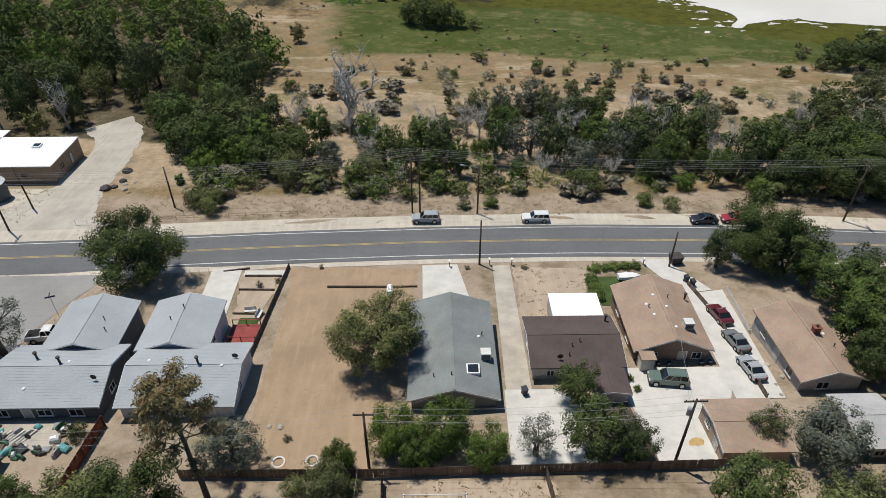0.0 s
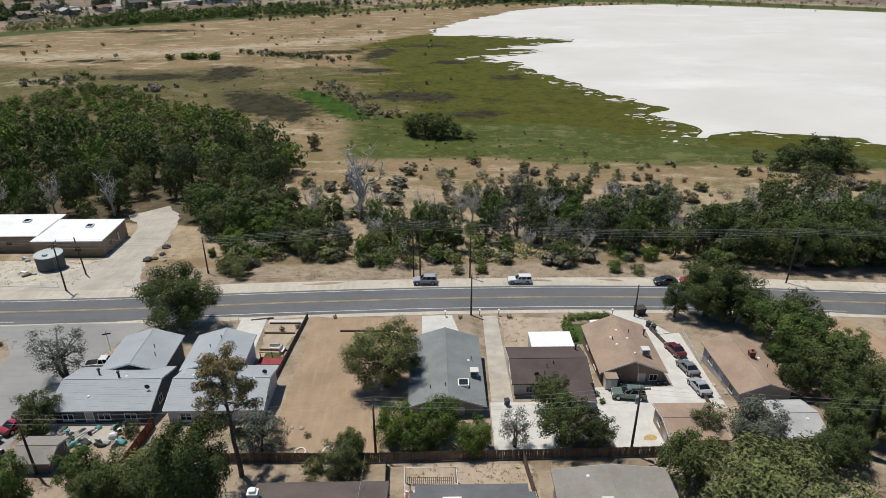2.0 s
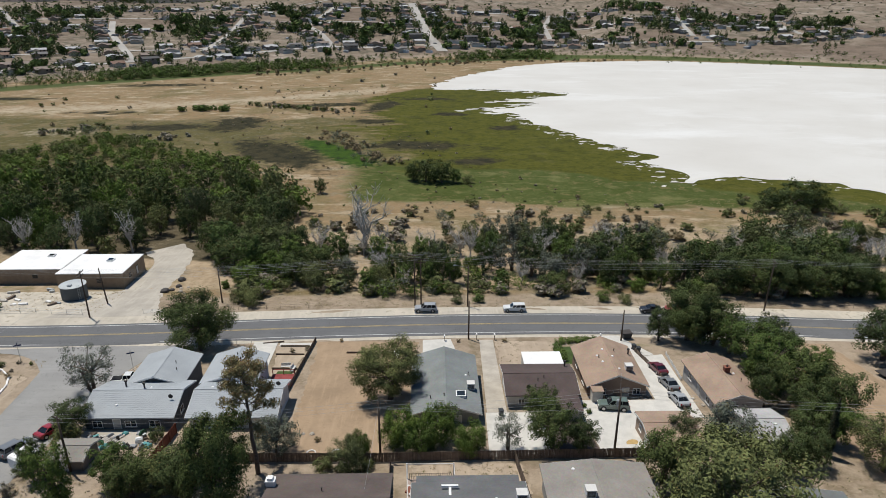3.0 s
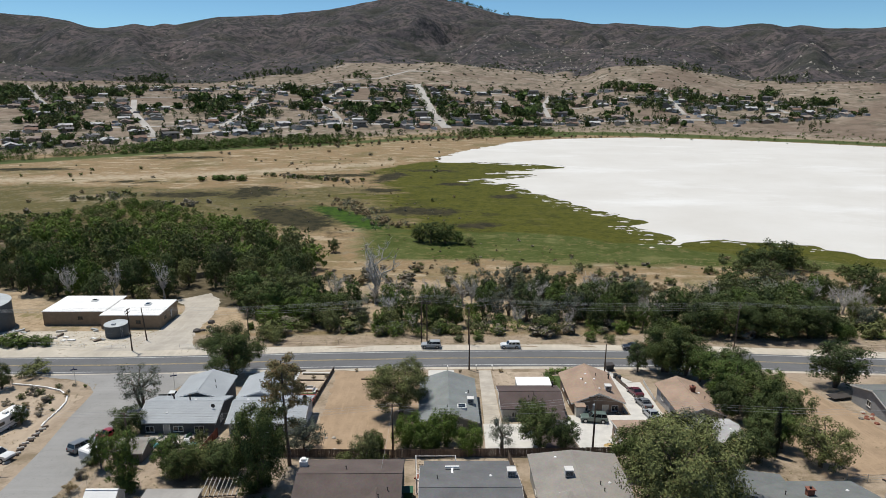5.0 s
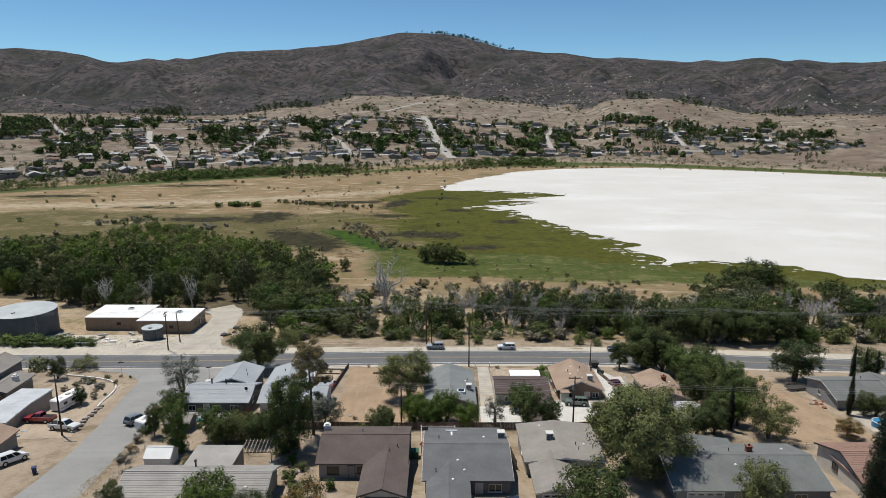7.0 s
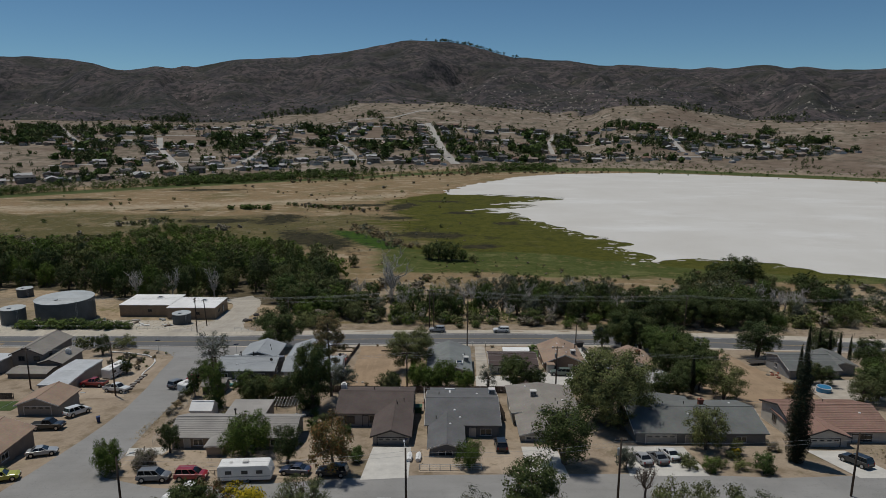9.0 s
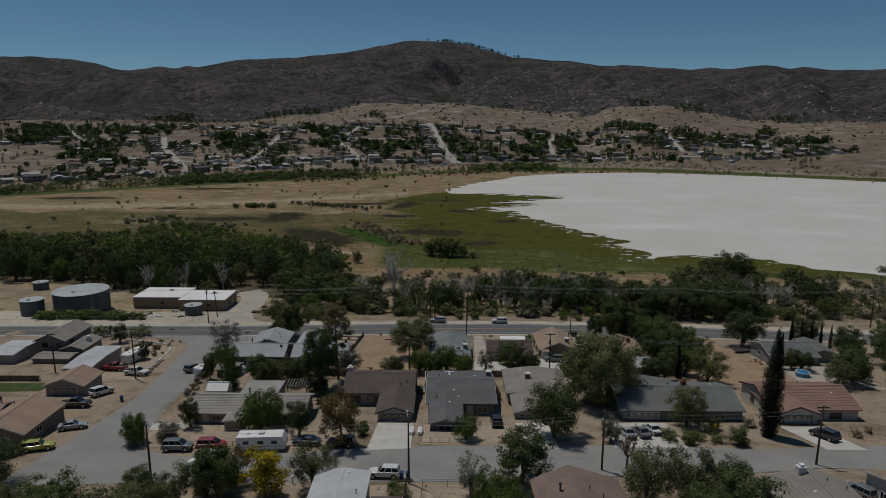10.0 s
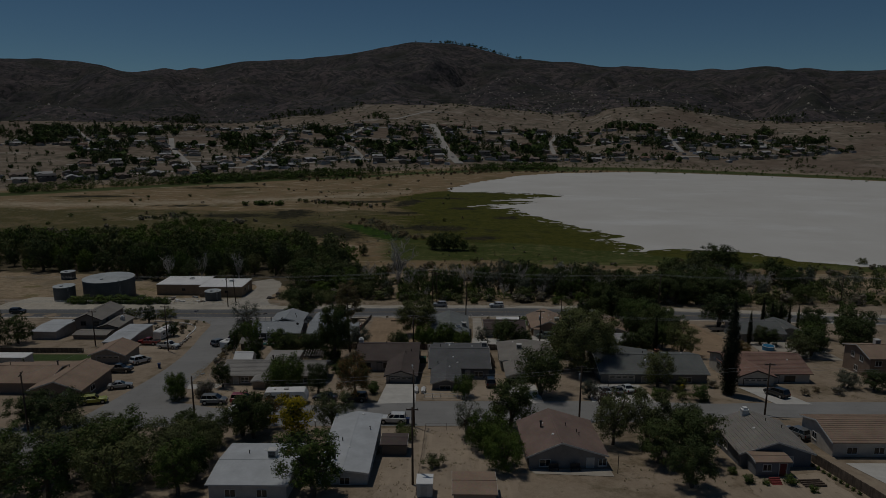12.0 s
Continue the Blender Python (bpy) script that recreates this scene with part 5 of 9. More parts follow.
house("white flat-roofed small outbuilding", -110, -28, [B_(-113.0, -32.0, -106.6, -22.0, 2.6, "gx", 0.06, 0.2)], (0.40, 0.38, 0.36), "old_white", name="shed", category="shed", group="sheds")
house("white-topped trailer home in a yard", -97, -56, [B_(-106.5, -58.0, -97.5, -55.0, 2.4, "flat", over=0.1)], (0.50, 0.48, 0.45), "white", [(0, "S", 2, 1.0, 1.2, 0.8, W_), (0, "S", 7, 0.4, 0.8, 1.8, D_)], name="trailer_home", category="trailer")
# across the main road
for x0, y0, x1, y1, lab in ((-92.8, 28.4, -77.8, 40.2, "flat-roofed tan block building with a white roof"), (-109.0, 31.2, -92.8, 43.4, "rear tan block building with a white flat roof")):
    house(lab, (x0 + x1) / 2, (y0 + y1) / 2, [B_(x0, y0, x1, y1, 3.7, "flat", over=0.12)], (0.29, 0.215, 0.145), "white", [(0, "S", 9.0, 1.6, 1.2, 0.8, W_), (0, "E", 7.0, 0.6, 0.95, 2.0, D_), (0, "E", 3.0, 1.6, 1.2, 0.8, W_)],
          [("hatch", (x0 + x1) / 2 + 1.5, (y0 + y1) / 2 + 2)], MAT_DARKTRIM, floor=-2.1, name="block_building", category="building")


def tank(x, y, r, h, label):
    z = land_z(x, y)
    ob = thing("water_tank", x, y, z, 0, label, "water tank", "water tanks")
    n = 48
    ring = lambda q, zz: [(q * math.cos(6.28319 * i / n), q * math.sin(6.28319 * i / n), zz) for i in range(n)]
    part("shell", Shape().rings([ring(r, -0.8), ring(r, h)]), MAT_TANK, ob, smooth=False)
    part("roof", Shape().rings([ring(r + 0.12, h), ring(r + 0.12, h + 0.08), ring(r * 0.5, h + 0.06 * r), ring(0.3, h + 0.09 * r)]), MAT_TANKTOP, ob, "pale steel cone roof")
    for k in range(1, 4):
        part("band", Shape().rings([ring(r + 0.03, h * k / 4), ring(r + 0.03, h * k / 4 + 0.1)]), MAT_TANK, ob)
    part("hatch", Shape().box(-0.4, -r * 0.6, h + 0.03 * r, 0.4, -r * 0.6 + 0.7, h + 0.045 * r + 0.35), MAT_METAL, ob)
    a = -0.7
    lad = Shape()
    for s in (-0.2, 0.2):
        lad.tube((r * math.cos(a + s / r) * 1.02, r * math.sin(a + s / r) * 1.02, 0), (r * math.cos(a + s / r) * 1.02, r * math.sin(a + s / r) * 1.02, h + 0.6), 0.03, n=5)
    for k in range(int(h / 0.35)):
        lad.tube((r * math.cos(a - 0.2 / r) * 1.02, r * math.sin(a - 0.2 / r) * 1.02, k * 0.35), (r * math.cos(a + 0.2 / r) * 1.02, r * math.sin(a + 0.2 / r) * 1.02, k * 0.35), 0.02, n=4)
    part("ladder", lad, MAT_METAL, ob)
    return ob


tank(-123.8, 27.6, 8.2, 7.0, "large grey steel water tank on bare ground")
tank(-135.0, 19.8, 3.3, 5.0, "small grey water tank")
tank(-85.4, 21.6, 2.6, 3.3, "squat grey water tank with a pale lid")
tank(-157, 59, 2.6, 3.0, "small dark water tank below the trees")

# ---- trees and shrubs ----
LEAF = {
    "oak": leaf_material("oak_leaf", (0.012, 0.021, 0.008), (0.128, 0.165, 0.060)),
    "cottonwood": leaf_material("cottonwood_leaf", (0.014, 0.027, 0.008), (0.146, 0.206, 0.056)),
    "willow": leaf_material("willow_leaf", (0.026, 0.035, 0.014), (0.200, 0.222, 0.094)),
    "sage": leaf_material("sage_leaf", (0.075, 0.088, 0.066), (0.18, 0.195, 0.15)),
    "pepper": leaf_material("pepper_leaf", (0.020, 0.038, 0.008), (0.162, 0.232, 0.054), dry_share=0.02),
    "pine": leaf_material("pine_needle", (0.096, 0.095, 0.049), (0.263, 0.224, 0.126), (0.20, 0.13, 0.07), 0.25),
    "cypress": leaf_material("cypress_leaf", (0.018, 0.026, 0.015), (0.042, 0.052, 0.027), (0.09, 0.05, 0.025), 0.10),
    "yellow": leaf_material("yellow_flower", (0.24, 0.19, 0.012), (0.50, 0.39, 0.02), (0.05, 0.07, 0.02), 0.2),
    "rust": leaf_material("rust_leaf", (0.061, 0.067, 0.025), (0.175, 0.144, 0.060), (0.20, 0.095, 0.04), 0.3),
    "dry": leaf_material("dry_brush", (0.15, 0.12, 0.075), (0.30, 0.235, 0.15), (0.10, 0.10, 0.05), 0.15),
    "straw": leaf_material("straw_grass", (0.27, 0.21, 0.13), (0.46, 0.37, 0.24), (0.14, 0.13, 0.06), 0.12),
    "grey": leaf_material("grey_twig", (0.17, 0.15, 0.125), (0.32, 0.285, 0.245), (0.08, 0.085, 0.04), 0.25),
}


def leaves(rng, lobes, count, size, stretch=1.6, droop=0.0, shell=(0.70, 1.18)):
    """Leaves over and in a set of lobes (x, y, z, rx, ry, rz), as one mesh's vertices and faces."""
    lobes = np.array(lobes, float)
    w = (lobes[:, 3] * lobes[:, 4] + lobes[:, 3] * lobes[:, 5]) ** 0.9
    pick = rng.choice(len(lobes), count, p=w / w.sum())
    d = rng.normal(size=(count, 3))
    d /= np.linalg.norm(d, axis=1)[:, None]
    outer = rng.rand(count) < 0.74
    u = np.where(outer, rng.uniform(*shell, count), rng.uniform(0.25, 0.8, count))
    p = lobes[pick, :3] + d * u[:, None] * lobes[pick, 3:]
    p[:, 2] -= droop * rng.rand(count) * (1 - d[:, 2])
    away = p - (lobes[:, :3] * w[:, None]).sum(0) / w.sum()
    away /= np.linalg.norm(away, axis=1)[:, None] + 1e-9
    nrm = 0.65 * d + 0.5 * away + rng.normal(size=(count, 3)) * 0.40
    nrm[:, 2] += 0.15
    nrm /= np.linalg.norm(nrm, axis=1)[:, None]
    t = np.cross(nrm, rng.normal(size=(count, 3)))
    t /= np.linalg.norm(t, axis=1)[:, None] + 1e-9
    if droop:
        t = t * 1.2 + np.array([0, 0, -0.7])
        t /= np.linalg.norm(t, axis=1)[:, None]
    b = np.cross(nrm, t)
    s = size * rng.uniform(0.55, 1.35, (count, 1)) * np.where(outer, 1.0, 1.3)[:, None]      # inner sprays enlarged to block light and darken the crown's core
    q = np.stack([p - t * s * stretch / 2, p + b * s * 0.62 + nrm * s * 0.10, p + t * s * stretch / 2], 1)
    v = q.reshape(-1, 3)
    f = np.arange(count * 3).reshape(-1, 3)
    return v, f


def limb(s, rng, a, b, r0, r1, bends=3, wob=0.12, n=6):
    """A bent tapering branch from a to b."""
    a, b = Vector(a), Vector(b)
    length = (b - a).length
    pts = [a]
    for k in range(1, bends):
        t = k / bends
        pts.append(a.lerp(b, t) + Vector(rng.uniform(-1, 1, 3)) * wob * length * 0.5)
    pts.append(b)
    for k in range(len(pts) - 1):
        s.tube(pts[k], pts[k + 1], r0 + (r1 - r0) * k / bends, r0 + (r1 - r0) * (k + 1) / bends, n, cap=False)
    return pts


TREES = {}
SPEC = {  # height, crown radius, crown base, lobes, leaves, leaf size
    "oak": (8.0, 4.0, 1.4, 30, 3000, 0.36), "cottonwood": (9.5, 3.3, 1.6, 30, 2800, 0.35), "willow": (8.0, 3.8, 1.0, 32, 2900, 0.32), "sage": (6.0, 3.2, 0.6, 26, 2600, 0.30),
    "pepper": (7.0, 3.8, 1.2, 28, 3000, 0.31), "yellow": (6.0, 2.8, 1.0, 11, 1600, 0.36), "rust": (7.0, 3.4, 1.2, 24, 2300, 0.33), "dry": (3.0, 1.7, 0.2, 7, 420, 0.30),
    "shrub": (3.0, 1.9, 0.1, 12, 760, 0.28), "bush_dark": (3.0, 1.8, 0.1, 12, 760, 0.28), "bush_grey": (2.4, 1.6, 0.1, 7, 560, 0.30), "sparse": (8.0, 3.5, 1.5, 22, 1250, 0.30),
}
LEAF_OF = {"shrub": "willow", "bush_dark": "cottonwood", "bush_grey": "grey", "sparse": "sage"}


def tree_meshes(kind, variant, fine=True):
    """Trunk and crown of one variant of a kind, built once; lighter for those that stay far off."""
    key = (kind, variant, fine)
    if key in TREES:
        return TREES[key]
    rng = np.random.RandomState(abs(sum(ord(c) * (i + 3) for i, c in enumerate(kind))) % 9999 + 37 * variant)
    s = Shape()
    v = f = None
    if kind == "dead":
        hgt = 8.5
        tips = limb(s, rng, (0, 0, -0.3), (0.3, 0.2, 2.6), 0.34, 0.24, 3, 0.06, 7)
        for k in range(7):
            a = k * 0.9 + rng.uniform(-0.3, 0.3)
            e = Vector((math.cos(a) * rng.uniform(1.2, 3.4), math.sin(a) * rng.uniform(1.2, 3.2), rng.uniform(5.0, hgt)))
            pts = limb(s, rng, tips[-1], e, *((0.15, 0.05) if fine else (0.17, 0.06)), 4, 0.22, 6)
            for p in pts[1:]:
                for _ in range(5 if fine else 3):
                    q = p + Vector(rng.normal(size=3)) * 0.75 + Vector((0, 0, rng.uniform(0.3, 1.3)))
                    sub = limb(s, rng, p, q, *((0.045, 0.02) if fine else (0.055, 0.024)), 2, 0.3, 4)
                    for _ in range(3):
                        limb(s, rng, sub[1], sub[1] + Vector(rng.normal(size=3)) * 0.5 + Vector((0, 0, 0.4)), *((0.022, 0.010) if fine else (0.032, 0.016)), 2, 0.3, 3)
    elif kind == "pine":
        hgt = 15.0
        spine = limb(s, rng, (0, 0, -0.3), (0.4, 0, hgt), 0.34, 0.08, 6, 0.02, 8)
        lobes = []
        for k in range(30):
            z = 7.2 + 7.8 * (k / 30) ** 0.9
            a, l = k * 2.4, (1 - ((z - 4) / 12.5) ** 1.6) * 3.2 + 0.9
            e = (0.02 * z + math.cos(a) * l, math.sin(a) * l, z + rng.uniform(-0.2, 0.9))
            limb(s, rng, (0.026 * z, 0, z - 0.3), e, 0.07, 0.025, 2, 0.12, 5)
            if rng.rand() < 0.88:
                lobes.append((*e, 0.85, 0.85, 0.5))
                lobes.append((e[0] * 0.65, e[1] * 0.65, e[2] - 0.1, 0.75, 0.75, 0.45))
        v, f = leaves(rng, lobes, 9000, 0.17, 2.6)
    elif kind == "cypress":
        hgt = 16.0
        limb(s, rng, (0, 0, -0.3), (0, 0, 13), 0.3, 0.06, 3, 0.01, 7)
        lobes = []
        for k in range(40):
            z = 0.5 + 15.2 * k / 39
            r = 1.05 * min(1, 0.62 + z / 9) * (1 - max(0, (z - 6) / 10.2) ** 1.6) + 0.08
            for j in range(2):
                a = rng.uniform(0, 6.28)
                lobes.append((0.22 * r * math.cos(a), 0.22 * r * math.sin(a), z, 0.8 * r, 0.8 * r, 0.75))
        v, f = leaves(rng, lobes, 15000 if fine else 3200, 0.12 if fine else 0.30, 2.2, 0.0, (0.9, 1.06))
    else:
        hgt, rad_, base, nl, count, size = SPEC[kind]
        base = base if fine else base * 0.35
        low = kind in ("shrub", "bush_dark", "bush_grey", "dry")
        tall = nl > 20
        nl = int(nl * (1.9 if fine else 1.6)) if tall else nl
        count, size = (int(count * 8.5), size * 0.41) if fine == 2 else (int(count * (3.1 if tall else 2.4)), size * (0.55 if tall else 0.64)) if fine else (int(count * (1.3 if tall else 0.8)), size * (0.78 if tall else 1.0))
        lobes = []
        mid = (hgt + base) / 2
        bulge = [rng.uniform(0.72, 1.08) for _ in range(7)]
        for k in range(nl):
            a = k * 2.399 + rng.uniform(-0.4, 0.4)
            t = (k + 0.5) / nl
            z = base + (hgt - base) * (0.10 + 0.84 * t) + rng.uniform(-0.4, 0.4)
            prof = math.sqrt(max(0.05, 1 - ((z - mid) / ((hgt - base) * 0.60)) ** 2)) * bulge[int((a % 6.283) / 6.283 * 7) % 7]
            r = rad_ * prof * (rng.uniform(0.35, 0.98) if not tall else rng.uniform(0.25, 1.0) ** 0.6)
            q = rad_ * (rng.uniform(0.26, 0.46) if not tall else rng.uniform(0.12, 0.29))
            lobes.append((r * math.cos(a), r * math.sin(a), max(z, q * 0.5), q * rng.uniform(0.7, 1.3), q * rng.uniform(0.7, 1.3), q * rng.uniform(0.55, 1.15)))
        lobes.append((0, 0, mid, rad_ * 0.48, rad_ * 0.48, (hgt - base) * 0.32))
        top = (rng.uniform(-0.3, 0.3), rng.uniform(-0.3, 0.3), base + 0.35 * (hgt - base))
        r0 = 0.05 * hgt ** 0.9 * (0.5 if low else 0.85)
        if kind in ("willow", "pepper", "oak", "sparse"):
            for j in range(2):
                limb(s, rng, (0.2 * j, 0.1 * j, -0.3), (top[0] + rng.uniform(-1, 1), top[1] + rng.uniform(-1, 1), top[2]), r0 * 0.8, r0 * 0.5, 3, 0.12, 7)
        limb(s, rng, (0, 0, -0.3), top, r0, r0 * 0.6, 3, 0.08, 7)
        for c in lobes[:: 2 if low else 3 if fine else 6]:
            limb(s, rng, top, c[:3], r0 * 0.45, r0 * 0.12, 3 if fine else 2, 0.15, 5 if fine else 4)
        v, f = leaves(rng, lobes, count, size, 1.6 if kind != "pepper" else 2.4, 0.7 if kind == "pepper" else 0.0)
    trunk = s.mesh("trunk", MAT_DEAD if kind == "bush_grey" or kind == "dead" and not fine else MAT_BARK, True)
    crown = None
    if v is not None:
        crown = bpy.data.meshes.new("crown")
        v = v.copy()
        v[:, 2] = np.maximum(v[:, 2], 0.05)
        crown.from_pydata(v.tolist(), [], f.tolist())
        crown.materials.append(LEAF[LEAF_OF.get(kind, kind)])
    TREES[key] = (trunk, crown, hgt)
    return TREES[key]


WORDS = {
    "oak": ("tree", "dark green spreading broadleaf tree"), "cottonwood": ("tree", "tall mid-green cottonwood-like tree"), "willow": ("tree", "olive green feathery willow-like tree"),
    "sage": ("tree", "grey-green bushy tree"), "pepper": ("tree", "bright green drooping pepper tree"), "pine": ("pine_tree", "tall thin pine with sparse browning needles"),
    "cypress": ("cypress_tree", "tall narrow dark cypress"), "yellow": ("flowering_tree", "tree covered in bright yellow flowers"), "rust": ("tree", "green tree with rusty brown leaves"),
    "dead": ("dead_tree", "bare forked leafless tree"), "dry": ("dry_bush", "dry straw-coloured bush"), "shrub": ("shrub", "rounded olive green shrub"),
    "bush_dark": ("shrub", "dense dark green shrub"), "bush_grey": ("shrub", "grey twiggy half-dead shrub"), "sparse": ("tree", "thin grey-green tree with open crown"),
}
plant_rng = random.Random(4)


def plant(kind, x, y, height, where="", wide=1.0, group="", variant=None):
    """One tree or shrub of that height, standing on the land."""
    near = (y < 20 and abs(x) < 95) * (2 if kind in SPEC and height * wide ** 0.5 > 1.3 * SPEC[kind][0] else 1)
    trunk, crown, hgt = tree_meshes(kind, plant_rng.randrange(3) if variant is None else variant, near)
    name, words = WORDS[kind]
    k = height / hgt
    ob = thing(name, x, y, land_z(x, y) - 0.05, plant_rng.uniform(0, 360), (words + " " + where).strip(), "dead tree" if kind == "dead" else ("shrub" if "shrub" in name or "bush" in name else "tree"), group)
    ob.scale = (k * wide * plant_rng.uniform(0.94, 1.06), k * wide * plant_rng.uniform(0.94, 1.06), k)
    t = new("trunk", trunk)
    t.parent = ob
    if crown:
        c = new("crown", crown)
        c.parent = ob
    return ob


# trees in the yards
# west of the side street
for kind, x, y, h, w, where in (
    ("oak", -113.4, -36.4, 7.4, 1.0, "behind the board fence"), ("oak", -68.6, -94.0, 6.4, 1.3, "beside the corner house"), ("oak", -74.0, -92.0, 5.4, 1.3, "beside the corner house"), ("oak", -117.0, -42.0, 9.0, 1.0, "behind the outbuilding"), ("oak", -124.0, -36.0, 8.0, 1.0, "behind the outbuilding"),
    ("oak", -92.4, -11.0, 5.2, 0.9, "at the corner yard"), ("shrub", -90.6, -3.2, 3.0, 1.6, "clipped flat by the road"), ("shrub", -101.0, -4.0, 3.2, 1.3, "by the road"), ("oak", -78.0, -27.5, 3.6, 0.9, "beside the camper"),
    ("oak", -106.0, -62.0, 5.0, 1.2, "behind the house"), ("shrub", -96.0, -62.0, 2.6, 1.2, "behind the house"),
):
    plant(kind, x, y, h, where, w)
# first row, west
for kind, x, y, h, w, where in (
    ("oak", -49.2, -4.2, 10.8, 1.2, "by the front fence"), ("willow", -13.4, -23.6, 10.0, 1.1, "beside the dirt lot"), ("pine", -29.0, -42.4, 17.0, 0.8, "behind the metal-roofed house"), ("sage", -27.8, -37.8, 5.2, 1.05, "at the lot's corner"),
    ("pepper", -11.6, -36.6, 5.4, 1.0, "along the back fence"), ("pepper", -5.6, -36.2, 5.8, 1.0, "along the back fence"), ("pepper", -1.8, -38.4, 4.6, 1.0, "along the back fence"), ("pepper", -8.6, -38.4, 4.4, 1.0, "along the back fence"),
    ("pepper", -16.6, -39.2, 4.2, 0.7, "in the dirt lot"), ("willow", -17.4, -43.0, 5.6, 0.95, "behind the brown house"), ("shrub", -15.4, -45.4, 1.7, 1.2, "behind the brown house"), ("shrub", -20.4, -45.4, 1.9, 1.2, "behind the brown house"), ("oak", -57.6, -31.8, 4.8, 1.25, "on the street's edge"), ("cottonwood", -56.4, -43.4, 6.2, 0.75, "beside the street"), ("sparse", -60.4, -20.4, 8.2, 1.15, "beside the grey house"), ("shrub", -57.6, -33.6, 3.0, 1.1, "beside the side street"),
    ("cottonwood", -50.2, -49.4, 9.6, 0.75, "in the back yard"), ("cottonwood", -46.0, -44.8, 6.2, 1.1, "in the back yard"), ("oak", -37.6, -46.4, 5.6, 1.1, "behind the corrugated roof"), ("oak", -31.4, -50.0, 12.8, 0.68, "beside the brown house"),
    ("shrub", -41.2, -44.6, 4.4, 1.4, "in the back yard"), ("shrub", -37.6, -43.6, 4.0, 1.4, "in the back yard"), ("oak", -43.0, -46.6, 5.6, 1.1, "in the back yard"), ("shrub", -44.9, -34.2, 2.0, 0.9, "clipped round in the back yard"),
):
    plant(kind, x, y, h, where, w)
# first row, middle
for kind, x, y, h, w, where in (
    ("sparse", 3.2, -37.8, 5.6, 1.0, "in the concrete yard"), ("oak", 8.6, -30.2, 5.6, 0.9, "behind the mauve roof"), ("oak", 9.2, -37.6, 7.0, 1.0, "at the back fence"), ("oak", 13.0, -38.4, 5.2, 0.9, "at the back fence"),
    ("oak", 35.8, -1.8, 6.6, 0.8, "beside the road"), ("willow", 27.0, -36.6, 5.0, 0.95, "over the small garage"), ("sage", 32.0, -38.8, 6.6, 1.15, "behind the small garage"), ("willow", 23.4, -58.0, 14.4, 1.15, "between the houses"),
    ("willow", 30.0, -47.4, 7.4, 1.1, "between the houses"), ("oak", 21.4, -45.2, 7.2, 1.05, "between the houses"),
):
    plant(kind, x, y, h, where, w)
# first row, east
for kind, x, y, h, w, where in (
    ("oak", 41.2, -1.4, 11.0, 0.95, "beside the road"), ("oak", 42.0, -1.8, 8.0, 0.9, "beside the road"), ("cottonwood", 46.5, -8.0, 8.0, 1.2, "beside the tan house"), ("cottonwood", 47.5, -14.5, 9.0, 1.3, "beside the tan house"),
    ("cottonwood", 46.2, -21.0, 9.0, 1.3, "beside the tan house"), ("oak", 48.8, -26.5, 8.6, 1.1, "beside the dirt lot"), ("oak", 46.4, -33.0, 7.0, 0.9, "beside the small shed"), ("cottonwood", 50.5, -18.0, 8.0, 1.1, "beside the dirt lot"),
    ("oak", 43.2, -27.0, 7.0, 0.9, "beside the tan house"), ("oak", 51.6, -11.5, 8.4, 1.1, "beside the dirt lot"), ("cottonwood", 53.0, -22.0, 8.0, 1.1, "beside the dirt lot"), ("oak", 52.4, -29.5, 7.4, 1.1, "beside the dirt lot"),
    ("oak", 44.6, -36.6, 6.0, 1.1, "beside the pale shed"), ("cottonwood", 47.6, -37.6, 6.6, 1.1, "beside the pale shed"), ("oak", 45.2, -4.0, 9.0, 1.1, "beside the road"), ("oak", 41.4, -42.0, 5.4, 1.1, "beside the pale shed"),
    ("oak", 37.6, -43.6, 5.6, 1.0, "behind the grey shed"), ("cypress", 45.0, -40.0, 9.0, 1.1, "at the dirt lot's edge"), ("willow", 50.2, -43.6, 7.6, 1.2, "at the dirt lot's edge"),
):
    plant(kind, x, y, h, where, w)
# round the pool yard and the east lots
for kind, x, y, h, w, where in (
    ("oak", 72.4, -11.0, 9.4, 1.2, "at the dirt lot's edge"), ("cypress", 71.4, -32.2, 9.0, 1.1, "above the pool yard"), ("willow", 74.0, -32.5, 5.2, 0.8, "above the pool yard"), ("rust", 64.3, -43.2, 3.4, 1.5, "low on the dirt lot"),
    ("oak", 88.0, -12.0, 8.0, 1.0, "beside the grey house"), ("oak", 92.0, -24.0, 8.0, 1.1, "beside the grey house"), ("cottonwood", 86.0, -36.0, 7.0, 1.1, "by the pool yard"), ("willow", 76.4, -46.0, 6.2, 1.15, "by the pool yard"), ("oak", 80.6, -44.0, 6.8, 1.2, "by the pool yard"),
    ("cottonwood", 82.6, -39.0, 7.4, 1.2, "by the pool yard"), ("oak", 76.0, -33.4, 4.6, 1.1, "by the pool yard"), ("oak", 92.0, -42.0, 9.0, 1.1, "by the pool yard"), ("oak", 99.0, -30.0, 9.0, 1.1, "behind the houses"),
    ("cottonwood", 104.0, -18.0, 9.0, 1.1, "behind the houses"), ("oak", 96.0, -56.0, 8.0, 1.1, "behind the houses"), ("willow", 90.6, -67.0, 8.0, 0.95, "before the two-storey house"), ("sage", 74.0, -69.0, 3.6, 1.2, "in the front yard"), ("oak", 78.5, -70.0, 4.0, 1.4, "in the front yard"),
    ("oak", 88.0, -71.0, 4.6, 1.2, "in the front yard"),
):
    plant(kind, x, y, h, where, w)
